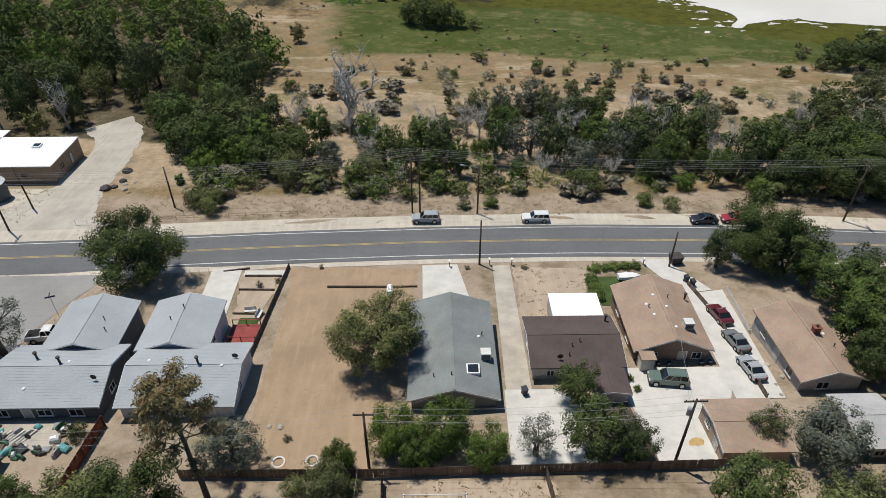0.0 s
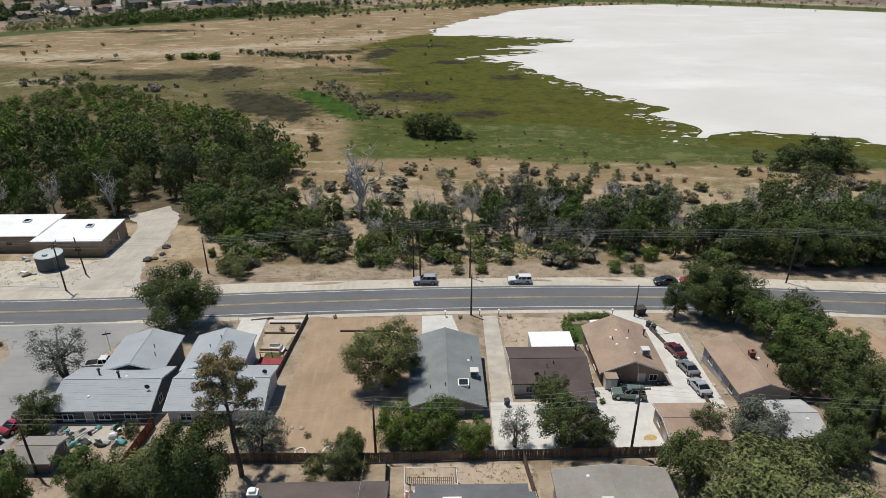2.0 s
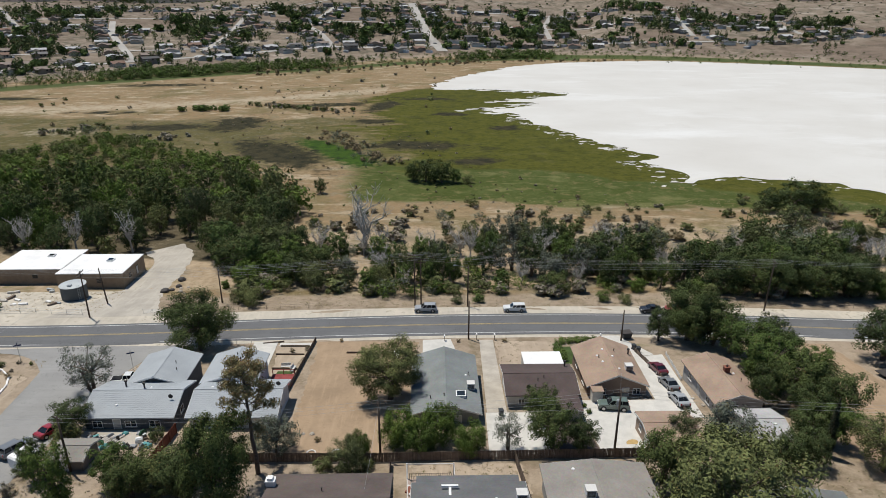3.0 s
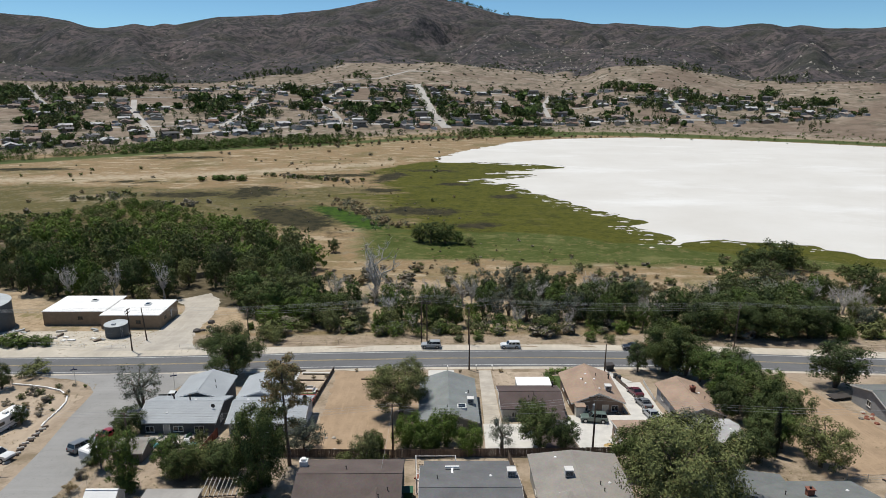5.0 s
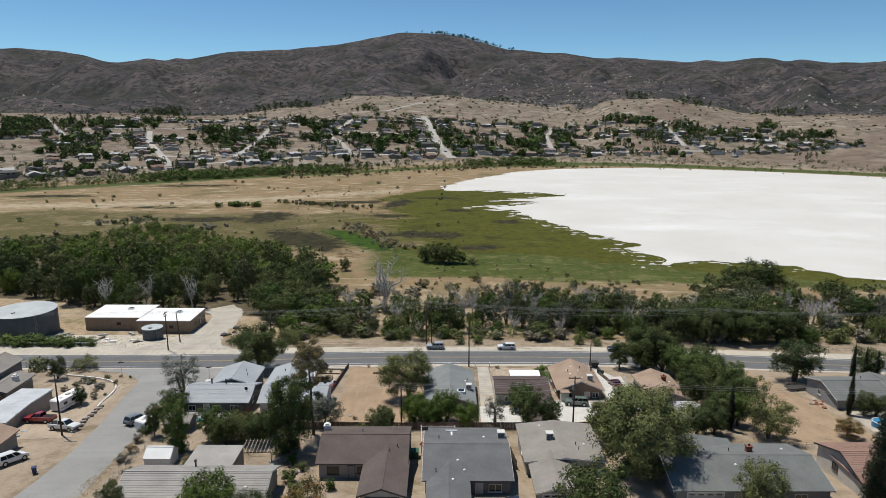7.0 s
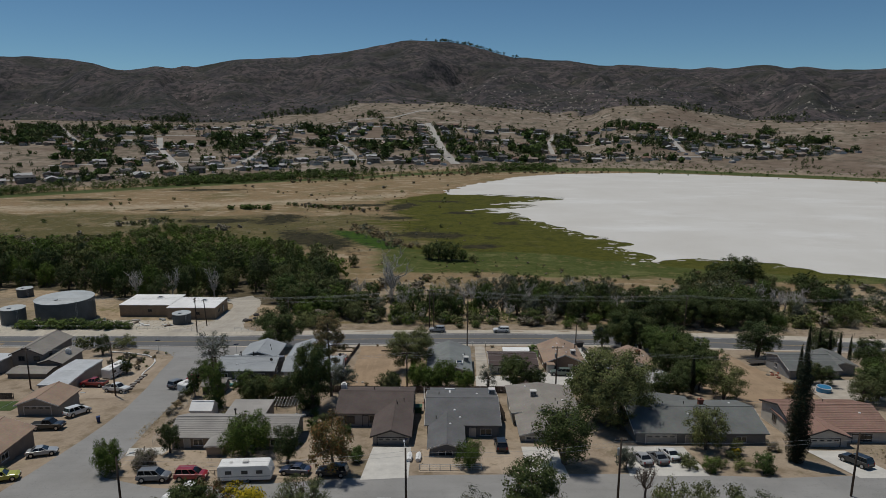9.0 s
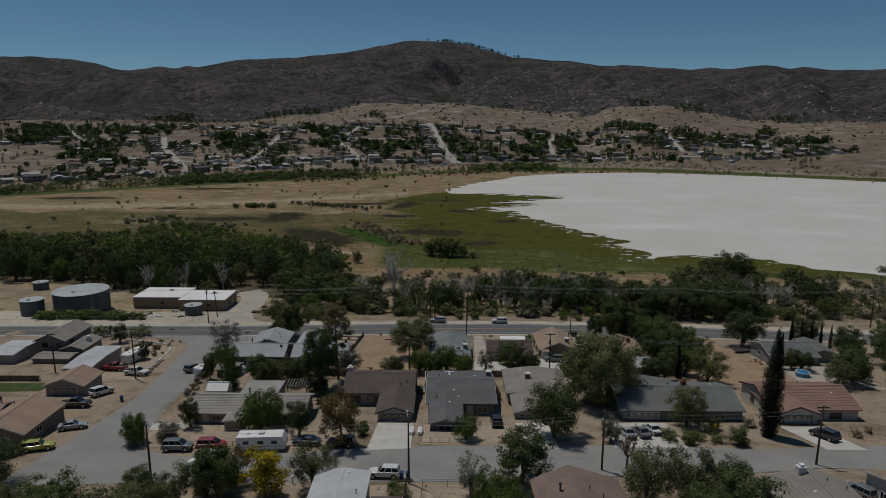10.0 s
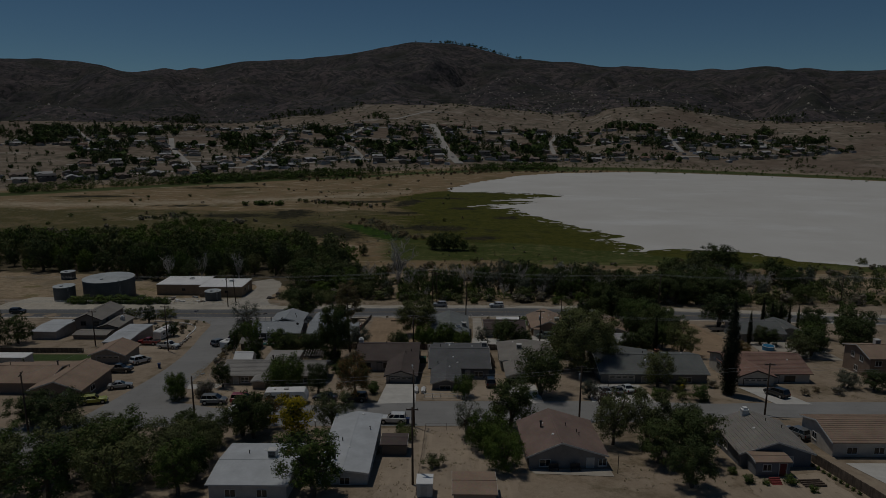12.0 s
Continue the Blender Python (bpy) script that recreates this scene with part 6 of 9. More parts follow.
# front yards of the second row
for kind, x, y, h, w, where in (
    ("pepper", -37.4, -72.0, 6.8, 1.1, "in front of the corrugated roof"), ("oak", -30.0, -75.0, 6.2, 0.8, "in front of the corrugated roof"), ("rust", -22.2, -78.6, 9.0, 0.85, "by the brown house"), ("pepper", -55.8, -78.2, 5.0, 0.95, "on the street corner"),
    ("oak", -49.6, -71.0, 5.0, 0.8, "beside the drive"), ("bush_grey", -51.0, -76.8, 3.0, 1.2, "in the front yard"), ("oak", 12.4, -74.4, 9.4, 1.1, "in front of the taupe house"), ("willow", 36.6, -68.6, 7.4, 1.0, "in front of the long house"),
    ("pepper", -2.2, -75.6, 4.2, 1.0, "in the front yard"), ("cypress", 48.5, -73.2, 18.8, 1.45, "on the verge"), ("sage", 21.4, -76.2, 3.6, 0.85, "with pale flowers beside the drive"), ("dead", 21.2, -86.0, 5.6, 0.9, "at the kerb"),
):
    plant(kind, x, y, h, where, w)
# near side of the street, west
for kind, x, y, h, w, where in (
    ("yellow", -29.8, -95.6, 6.6, 1.15, "at the street's edge"), ("rust", -35.6, -92.6, 5.6, 1.1, "at the street's edge"), ("oak", -37.6, -96.0, 6.2, 1.1, "at the street's edge"), ("willow", -23.6, -94.0, 7.0, 0.95, "at the street's edge"),
    ("oak", -35.6, -97.0, 7.4, 0.95, "beside the white roof"), ("cottonwood", -22.4, -116.0, 9.2, 1.3, "beside the white roof"), ("oak", -41.0, -100.5, 5.0, 1.1, "beside the street"), ("oak", -46.0, -97.5, 4.6, 1.1, "beside the street"),
    ("willow", -44.0, -110.0, 7.8, 1.2, "in a dense row"), ("cottonwood", -50.5, -108.0, 8.4, 1.2, "in a dense row"), ("willow", -56.5, -111.5, 8.4, 1.2, "in a dense row"), ("willow", -47.0, -117.0, 9.0, 1.2, "in a dense row"),
    ("cottonwood", -54.0, -119.0, 9.0, 1.2, "in a dense row"), ("willow", -62.0, -117.5, 8.0, 1.2, "in a dense row"), ("cottonwood", -39.6, -116.0, 7.6, 1.1, "in a dense row"), ("willow", -40.0, -106.4, 6.0, 1.1, "in a dense row"), ("cottonwood", -38.8, -111.6, 6.6, 0.9, "in a dense row"), ("cottonwood", -50.0, -113.5, 8.4, 1.2, "in a dense row"),
    ("willow", -55.4, -105.4, 6.4, 1.2, "in a dense row"), ("cottonwood", -65.0, -112.0, 7.6, 1.2, "in a dense row"), ("willow", -44.5, -103.6, 5.4, 1.2, "in a dense row"),
):
    plant(kind, x, y, h, where, w)
# near side of the street, east
for kind, x, y, h, w, where in (
    ("oak", 5.1, -91.5, 8.2, 1.05, "at the street's edge"), ("sparse", -2.0, -96.0, 6.0, 1.1, "in the back yard"), ("pepper", 0.6, -101.0, 6.0, 1.0, "in the back yard"), ("pepper", 2.8, -107.0, 6.5, 0.9, "beside the tan house"),
    ("willow", 20.2, -98.4, 8.6, 0.75, "at the street's edge"), ("oak", 30.5, -99.0, 7.0, 1.0, "beside the house"), ("willow", 25.4, -98.4, 8.4, 0.9, "at the street's edge"), ("oak", 30.0, -104.0, 7.6, 1.15, "beside the house"),
    ("oak", 25.0, -105.0, 6.4, 1.1, "beside the house"), ("oak", 27.0, -112.6, 6.6, 1.05, "beside the house"),
):
    plant(kind, x, y, h, where, w)
for k in range(5):
    plant("cypress", 83.6 + k * 2.0, -13.6 - 0.9 * k, 9.6 - 0.5 * k, "in a row of narrow trees", 0.9, "cypress row")
for k in range(13):
    plant("bush_dark", -97.6 - 2.7 * k, 13.0 + 0.8 * math.sin(k * 1.7), 1.5 + 0.35 * (k % 3), "along the tank yard's fence", 1.9, "hedge by the tanks")
for x, y, h in ((-103, 14, 2.2), (-106.5, 14.5, 2.6), (-110, 14, 2.2), (-113.5, 14.6, 2.7), (-117, 14.2, 2.3), (-121, 14.6, 2.6), (-125, 14.1, 2.4), (-129, 14.4, 2.2), (-99.5, 14.8, 2.0)):
    plant("bush_dark", x, y, h * 1.0, "along the tank yard's fence", 2.0, "hedge by the tanks")
for x, y, h in ((17.2, -2.4, 1.0), (18.8, -2.1, 0.9), (20.4, -1.9, 1.0), (22.0, -1.9, 1.0), (23.6, -1.8, 0.9), (16.0, -5.2, 1.1), (16.0, -6.6, 1.0), (16.0, -8.2, 1.2), (15.8, -10.0, 1.2)):
    plant("bush_dark", x, y, h, "in a low hedge by the lawn", 2.1, "garden hedge")
# shrubs by the nearer houses
for x, y, h, kind in (
    (39.4, -72.0, 1.6, "shrub"), (40.0, -71.4, 1.4, "yellow"), (31.2, -74.0, 1.7, "shrub"), (31.2, -76.0, 1.7, "shrub"),
    (33.8, -77.0, 2.2, "bush_dark"), (41.8, -77.2, 2.9, "bush_dark"), (38.8, -76.2, 1.7, "shrub"), (40.6, -70.4, 2.4, "willow"), (-19.6, -71.6, 1.4, "bush_dark"), (-19.6, -74.0, 2.2, "bush_dark"),
    (36.0, -75.2, 1.6, "shrub"), (47.0, -69.0, 1.6, "bush_grey"), (50.2, -71.0, 1.4, "bush_grey"), (63.0, -73.5, 1.4, "dry"),
    (70.0, -73.0, 1.6, "bush_grey"), (66.5, -71.5, 1.2, "dry"), (-71.4, -81.5, 1.8, "bush_dark"), (-72.4, -83.2, 2.2, "bush_dark"),
    (-73.8, -84.6, 2.0, "bush_dark"), (-71.6, -79.6, 1.6, "shrub"), (-11.6, -97.0, 2.2, "shrub"), (-12.6, -94.6, 1.8, "bush_dark"),
):
    plant(kind, x, y, h, "in a dusty yard", 1.2, "yard shrubs")
for x, y, h, kind in (
    (0.8, -95.2, 2.6, "shrub"), (-7.2, -107.0, 2.0, "shrub"),
):
    plant(kind, x, y, h, "in a dusty yard", 1.2, "yard shrubs")
# shrubs of the middle yards
for x, y, h, kind in (
    (-22.6, -62.6, 1.5, "bush_dark"), (-20.8, -41.8, 1.8, "shrub"), (-18.4, -42.2, 1.5, "bush_grey"), (-15.6, -41.6, 1.6, "shrub"),
    (-58.2, -46.0, 1.4, "bush_grey"), (-57.4, -50.0, 1.6, "dry"), (-56.8, -53.6, 1.4, "bush_grey"), (-58.4, -42.0, 1.6, "shrub"),
    (-50.6, -48.4, 2.6, "bush_dark"), (-49.2, -49.8, 2.4, "bush_dark"), (-31.2, -48.8, 2.8, "bush_dark"), (-32.6, -50.6, 2.6, "bush_dark"),
    (-45.6, -43.6, 2.4, "bush_dark"), (22.6, -56.6, 2.4, "shrub"), (24.6, -57.4, 2.2, "bush_dark"), (-30.0, -54.0, 1.6, "bush_dark"),
    (-28.0, -56.4, 1.4, "shrub"), (-29.0, -60.4, 2.0, "bush_dark"), (-46.8, -53.4, 1.2, "dry"), (-34.6, -56.8, 1.0, "bush_grey"),
):
    plant(kind, x, y, h, "in a dusty yard", 1.2, "yard shrubs")
for x, y, h, kind in (
    (-27.6, -63.6, 1.6, "shrub"), (-46.0, -57.0, 1.4, "shrub"), (-53.4, -59.0, 1.5, "bush_grey"), (-54.2, -62.4, 1.3, "shrub"),
):
    plant(kind, x, y, h, "in a dusty yard", 1.2, "yard shrubs")
# shrubs along the dirt lots
for x, y, h, kind in (
    (16.0, -26.6, 0.8, "bush_dark"), (16.4, -28.4, 0.8, "bush_dark"), (-22.8, -35.0, 0.8, "dry"), (-18.5, -37.0, 0.7, "dry"),
    (-79.8, -17.6, 1.3, "bush_grey"), (-83.2, -13.6, 1.2, "shrub"), (-86.4, -19.0, 1.1, "bush_grey"), (-78.6, -21.0, 1.2, "dry"),
    (-81.6, -10.4, 1.0, "shrub"), (-77.6, -14.8, 1.0, "dry"), (-29.8, -4.6, 0.8, "dry"), (-32.2, -5.8, 0.9, "dry"),
    (-24.0, -1.0, 0.7, "dry"), (6.6, -1.6, 0.9, "dry"), (-2.0, -1.6, 0.7, "dry"),
):
    plant(kind, x, y, h, "in a dusty yard", 1.2, "yard shrubs")

# big clumps beside the dirt drive and behind it
for kind, x, y, h, w in (("cottonwood", -59.0, 45.0, 11.0, 1.3), ("oak", -55.5, 40.0, 9.0, 1.2), ("willow", -52.0, 45.5, 9.5, 1.2), ("oak", -47.0, 38.5, 8.6, 1.2), ("pepper", -43.5, 33.5, 7.0, 1.2), ("cottonwood", -41.0, 40.0, 9.5, 1.2), ("oak", -38.5, 31.5, 7.4, 1.2), ("willow", -34.6, 29.5, 6.4, 1.3), ("pepper", -50.0, 31.0, 5.4, 1.3),
                         ("shrub", -46.0, 28.0, 3.4, 1.3), ("shrub", -41.0, 25.6, 3.0, 1.3), ("cottonwood", -64.0, 116.0, 9.0, 1.1), ("oak", -56.0, 112.0, 5.6, 1.0), ("oak", -47.0, 118.0, 5.4, 0.9), ("cottonwood", -71.0, 108.0, 9.0, 1.2), ("oak", -54.0, 62.0, 8.0, 1.2), ("willow", -58.0, 72.0, 8.0, 1.2), ("cottonwood", -62.0, 84.0, 9.0, 1.2), ("cottonwood", -60.0, 96.0, 8.0, 1.2), ("sage", -28.0, 35.0, 5.0, 1.2), ("cottonwood", -20.0, 41.0, 8.6, 1.1), ("willow", -19.0, 29.0, 5.6, 1.1)):
    plant(kind, x, y, h, "beside the dirt drive", w, "tree belt")

# the belt of trees beyond the road
# west end
for kind, x, y, h, w in (
    ("dead", -24.4, 52.6, 15.5, 1.05), ("cottonwood", -50.0, 36.5, 10.0, 1.0), ("willow", -44.0, 44.0, 11.0, 1.0), ("shrub", -45.6, 17.0, 4.0, 1.2),
    ("shrub", -48.4, 18.5, 3.4, 1.2), ("cottonwood", -37.0, 36.0, 8.0, 1.1), ("oak", -33.0, 34.0, 8.6, 1.0), ("cottonwood", -30.0, 44.0, 9.0, 1.0),
    ("willow", -33.5, 25.5, 5.2, 1.1), ("willow", -26.0, 27.0, 5.0, 1.0), ("shrub", -20.4, 25.5, 3.6, 1.1), ("cottonwood", -16.0, 34.0, 9.0, 0.9),
    ("cottonwood", -53.5, 52.0, 11.0, 1.1), ("dead", -36.0, 50.0, 8.0, 1.0),
):
    plant(kind, x, y, h * (1.22 if x > 10 and h > 6 else 1.0), "in the belt beyond the road", w, "tree belt")
# opposite the houses
for kind, x, y, h, w in (
    ("oak", -12.4, 31.0, 9.0, 0.9), ("cottonwood", -9.4, 38.0, 9.4, 0.9), ("oak", -5.6, 34.0, 8.4, 0.9), ("cottonwood", -2.0, 30.0, 8.2, 0.8),
    ("shrub", 3.6, 24.0, 3.6, 1.3), ("shrub", -1.6, 16.0, 1.5, 1.4), ("bush_dark", 3.2, 16.6, 1.7, 1.5), ("cottonwood", 5.4, 35.0, 9.6, 0.8),
    ("bush_dark", 9.0, 27.0, 4.0, 1.1), ("cottonwood", 8.6, 44.0, 8.6, 1.0), ("sparse", 13.0, 38.0, 8.0, 1.0), ("oak", 17.0, 34.0, 8.2, 0.9),
    ("oak", 20.6, 22.6, 5.4, 1.3), ("dead", 14.0, 29.0, 5.5, 1.0), ("dead", -13.0, 26.0, 4.4, 1.2), ("oak", -9.0, 133.0, 9.0, 1.2),
    ("oak", -3.0, 132.0, 8.4, 1.3), ("oak", -14.0, 135.0, 7.0, 1.1), ("cottonwood", 2.5, 131.0, 5.6, 1.3), ("shrub", 7.0, 130.5, 3.0, 1.4), ("dead", 3.0, 46.0, 8.0, 0.9),
):
    plant(kind, x, y, h * (1.22 if x > 10 and h > 6 else 1.0), "in the belt beyond the road", w, "tree belt")
for kind, x, y, h, w in (
    ("dead", -8.0, 45.0, 7.5, 1.0), ("dead", 21.0, 43.0, 7.0, 1.1),
):
    plant(kind, x, y, h * (1.22 if x > 10 and h > 6 else 1.0), "in the belt beyond the road", w, "tree belt")
# opposite the east houses
for kind, x, y, h, w in (
    ("cottonwood", 25.0, 36.0, 8.4, 1.0), ("sparse", 29.0, 32.0, 7.6, 1.0), ("oak", 33.0, 34.0, 8.6, 1.0), ("bush_dark", 30.0, 16.4, 2.4, 1.2),
    ("shrub", 34.4, 15.4, 2.2, 1.2), ("cottonwood", 37.6, 30.0, 7.6, 1.0), ("oak", 43.0, 38.0, 9.0, 1.0), ("dead", 47.5, 31.0, 6.0, 1.0),
    ("dead", 27.0, 28.0, 5.0, 1.0), ("oak", 51.0, 27.0, 8.0, 1.0), ("cottonwood", 55.6, 30.0, 9.0, 1.1), ("dead", 38.5, 40.0, 8.0, 1.0),
):
    plant(kind, x, y, h * (1.22 if x > 10 and h > 6 else 1.0), "in the belt beyond the road", w, "tree belt")
# east end
for kind, x, y, h, w in (
    ("oak", 57.5, 21.0, 8.4, 1.1), ("oak", 64.5, 19.2, 9.0, 1.2), ("oak", 70.5, 18.6, 9.6, 1.15), ("oak", 77.0, 17.6, 8.8, 1.2), ("oak", 84.0, 18.4, 9.4, 1.2), ("pepper", 91.0, 17.0, 4.6, 1.3), ("pepper", 52.0, 20.5, 3.8, 1.4),
    ("oak", 61.0, 26.0, 9.4, 1.1), ("oak", 66.0, 31.0, 10.0, 1.1), ("cottonwood", 71.0, 25.0, 10.0, 1.1), ("oak", 77.0, 30.0, 11.0, 1.1),
    ("oak", 83.0, 28.0, 10.6, 1.1), ("cottonwood", 90.0, 34.0, 10.0, 1.1), ("shrub", 88.0, 22.0, 5.0, 1.2), ("shrub", 95.0, 24.0, 5.0, 1.2),
    ("shrub", 101.0, 20.0, 4.0, 1.2), ("oak", 111.5, 91.0, 10.4, 1.35), ("oak", 119.0, 92.0, 8.6, 1.3), ("oak", 105.0, 94.0, 7.0, 1.3), ("shrub", 101.0, 93.0, 3.4, 1.5), ("shrub", 126.0, 90.0, 3.2, 1.5),
):
    plant(kind, x, y, h * (1.05 if x > 10 and h > 6 else 1.0), "in the belt beyond the road", w, "tree belt")


def template(kind, variant, count, size):
    """A light crown for trees that are only seen together: vertices and faces, height."""
    rng = np.random.RandomState(500 + variant * 17 + len(kind))
    hgt, rad_, base, nl, _, _ = SPEC[kind]
    base *= 0.35
    nl = min(nl, 22)
    mid = (hgt + base) / 2
    lobes = [(0, 0, mid, rad_ * 0.55, rad_ * 0.55, (hgt - base) * 0.38)]
    for k in range(nl):
        a, t = k * 2.399 + rng.uniform(-0.4, 0.4), (k + 0.5) / nl
        z = base + (hgt - base) * (0.1 + 0.82 * t)
        prof = math.sqrt(max(0.05, 1 - ((z - mid) / ((hgt - base) * 0.62)) ** 2))
        r, q = rad_ * prof * rng.uniform(0.4, 1.0), rad_ * rng.uniform(0.15, 0.34)
        lobes.append((r * math.cos(a), r * math.sin(a), z, q, q, q * 0.75))
    v, f = leaves(rng, lobes, count, size)
    v[:, 2] = np.maximum(v[:, 2], 0.05)
    return v, f, hgt


def mass(name, label, category, items, count, size):
    """Many plants nobody could count, joined into one mesh. Items: kind, x, y, height, width."""
    rng = np.random.RandomState(77)
    cache, groups = {}, {}
    for kind, x, y, h, w in items:
        key = (kind, rng.randint(3))
        if key not in cache:
            cache[key] = template(*key, count, size)
        v, f, hgt = cache[key]
        a, k = rng.uniform(0, 6.283), h / hgt
        c, s_ = math.cos(a) * k * w, math.sin(a) * k * w
        p = np.c_[v[:, 0] * c - v[:, 1] * s_ + x, v[:, 0] * s_ + v[:, 1] * c + y, v[:, 2] * k]
        groups.setdefault(LEAF_OF.get(kind, kind), []).append((p, f, (x, y)))
    verts_, faces_, mats_, n0 = [], [], [], 0
    me = bpy.data.meshes.new(name)
    for m, (leafkind, rows) in enumerate(groups.items()):
        me.materials.append(LEAF[leafkind])
        xy = np.array([r[2] for r in rows])
        zs = land(xy[:, 0], xy[:, 1])
        for (p, f, _), z in zip(rows, zs):
            p = p.copy()
            p[:, 2] += z - 0.05
            verts_.append(p)
            faces_.append(f + n0)
            mats_.append(np.full(len(f), m))
            n0 += len(p)
    me.from_pydata(np.concatenate(verts_).tolist(), [], np.concatenate(faces_).tolist())
    me.polygons.foreach_set("material_index", np.concatenate(mats_).astype(np.int32))
    return tagged(new(name, me), label, category, kind="stuff")


wood = random.Random(31)
fill, taken = [], [(o.location.x, o.location.y) for o in scene.objects if o.parent is None and "tree" in o.name]
tries = 0
while len(fill) < 180 and tries < 12000:
    tries += 1
    x, y = wood.uniform(-62, 230), wood.uniform(19, 66)
    lo = 20 + 4 * math.sin(x * 0.11) + (5 if x < 55 else 0)
    hi = 56 + 7 * math.sin(x * 0.07 + 1) - (9 if -28 < x < 2 else 0)
    if not lo < y < hi or any((x - a) ** 2 + (y - b) ** 2 < (16 if x < 50 else 27) for a, b in taken) or (-34 < x < -14 and y > 36) or (x < -58 and y < 50):
        continue
    taken.append((x, y))
    tall = wood.random() < 0.5
    kind = wood.choice(("cottonwood", "oak", "oak", "willow", "sparse", "sage", "cottonwood") if tall else ("shrub", "pepper", "willow", "bush_dark", "bush_grey"))
    big = kind in ("cottonwood", "oak", "willow", "sparse", "sage")
    fill.append((kind, x, y, (7.6 if tall else 5.0) * (1.15 if x > 20 else 1.05) * wood.uniform(0.7, 1.25) if big else wood.uniform(2.0, 3.8), wood.uniform(0.75, 1.1) if tall else wood.uniform(0.95, 1.2)))
near_fill = [f for f in fill if f[0] not in ("bush_grey", "shrub", "bush_dark") and f[1] < 130][:70]
for kind, x, y, h, w in near_fill:
    plant(kind, x, y, h, "in the belt beyond the road", w, "tree belt")
for _ in range(150):      # bright undergrowth before and between the trees
    x = wood.uniform(-52, 150)
    fill.append((wood.choice(("pepper", "pepper", "shrub", "willow", "sage", "bush_grey")), x, 17.5 + 18 * wood.random() ** 1.4 + (3 if x < 50 else 0), wood.uniform(1.2, 3.8), wood.uniform(1.0, 1.6)))
for _ in range(150):      # grey and olive brush behind them
    x = wood.uniform(-45, 190)
    fill.append((wood.choice(("bush_grey", "bush_grey", "dry", "sage", "sage", "shrub")), x, 50 + 42 * wood.random() ** 1.5, wood.uniform(1.2, 3.4), wood.uniform(1.1, 1.6)))
mass("thicket", "tangled green and grey thicket beyond the road", "thicket", [f for f in fill if f not in near_fill], 560, 0.38)
for _ in range(24):
    x = wood.uniform(-45, 130)
    plant("dead", x, wood.uniform(34, 56), wood.uniform(5.0, 8.5), "in the belt beyond the road", wood.uniform(0.9, 1.2), "tree belt")
kept, woods = [], []
for _ in range(16000):
    x, y = wood.uniform(-330, -50), wood.uniform(44, 226)
    lo = float(np.interp(x, [-330, -170, -140, -120, -110], [84, 74, 67, 52, 48]))
    hi = float(np.interp(x, [-330, -230, -195, -170, -150, -119, -96, -82, -62, -50], [176, 168, 178, 220, 208, 184, 167, 158, 113, 96]))
    back = y > 120 + 0.12 * (-80 - x)
    if not lo < y < hi or any((x - a) ** 2 + (y - b) ** 2 < (22 if back else 54) for a, b in kept):
        continue
    if -86 < x < -64 and y < 63:
        continue
    kept.append((x, y))
    if back:
        woods.append((wood.choice(("pepper", "cottonwood", "pepper", "willow")), x, y, wood.uniform(2.8, 5.2), wood.uniform(1.1, 1.4)))
    else:
        woods.append((wood.choice(("cottonwood", "oak", "oak", "oak", "pepper", "willow")), x, y, wood.uniform(4.6, 10.6) + 5.0 * wood.random() ** 2, wood.uniform(0.66, 0.95)))
    if len(kept) > 700:
        break
front_row = sorted((q for q in woods if q[3] > 7), key=lambda q: q[2] + 0.02 * abs(q[1] + 90))[:64]
for kind, x, y, h, w in front_row:
    plant(kind, x, y, min(h * 1.12, 14.0), "at the edge of the wood", w, "dense wood")
mass("woodland", "dense green woodland behind the block buildings", "woodland", [q for q in woods if q not in front_row], 560, 0.60)
for x, y in ((-113, 51), (-101, 53), (-87, 54)):
    plant("dead", x, y, 10.5, "at the edge of the wood", 0.8, "dense wood")

# bushes over the dry flats
for _ in range(64):
    x, y = wood.uniform(-60, 190), wood.uniform(60, 104)
    kind = wood.choice(("bush_grey", "shrub", "bush_dark", "dry", "shrub"))
    plant(kind, x, y, 0.8 + 2.4 * wood.random() ** 2, "on the dry flats", wood.uniform(1.0, 1.4), "flat scrub")
low = []
for _ in range(150):
    a, r = wood.uniform(-36, 2), wood.uniform(330, 680)
    x, y = EYE0[0] + r * math.sin(radians(a)), EYE0[1] + r * math.cos(radians(a))
    if x < 10 and y > 190 and wood.random() < 0.5:
        low.append((wood.choice(("shrub", "bush_dark", "dry", "bush_grey", "dry")), x, y, wood.uniform(1.0, 2.6), wood.uniform(1.0, 1.5)))
for _ in range(50):
    t = wood.random()
    low.append((wood.choice(("shrub", "dry", "bush_grey", "bush_dark")), -118 + 60 * t + wood.gauss(0, 4), 318 - 25 * t + wood.gauss(0, 3), wood.uniform(1.4, 3.2), 1.1))
for _ in range(90):
    t = wood.random()
    low.append(("dry" if wood.random() < 0.4 else "sage", -59 + 33 * t + wood.gauss(0, 4.0), 226 - 64 * t + wood.gauss(0, 4), wood.uniform(1.4, 2.6), 1.4))
for _ in range(46):
    low.append((wood.choice(("sage", "bush_grey", "shrub")), -192 + wood.gauss(0, 9), 236 + wood.gauss(0, 8), wood.uniform(1.2, 2.8), 1.4))
for _ in range(26):
    low.append((wood.choice(("sage", "bush_grey")), -142 + wood.gauss(0, 6), 214 + wood.gauss(0, 5), wood.uniform(1.4, 2.8), 1.4))
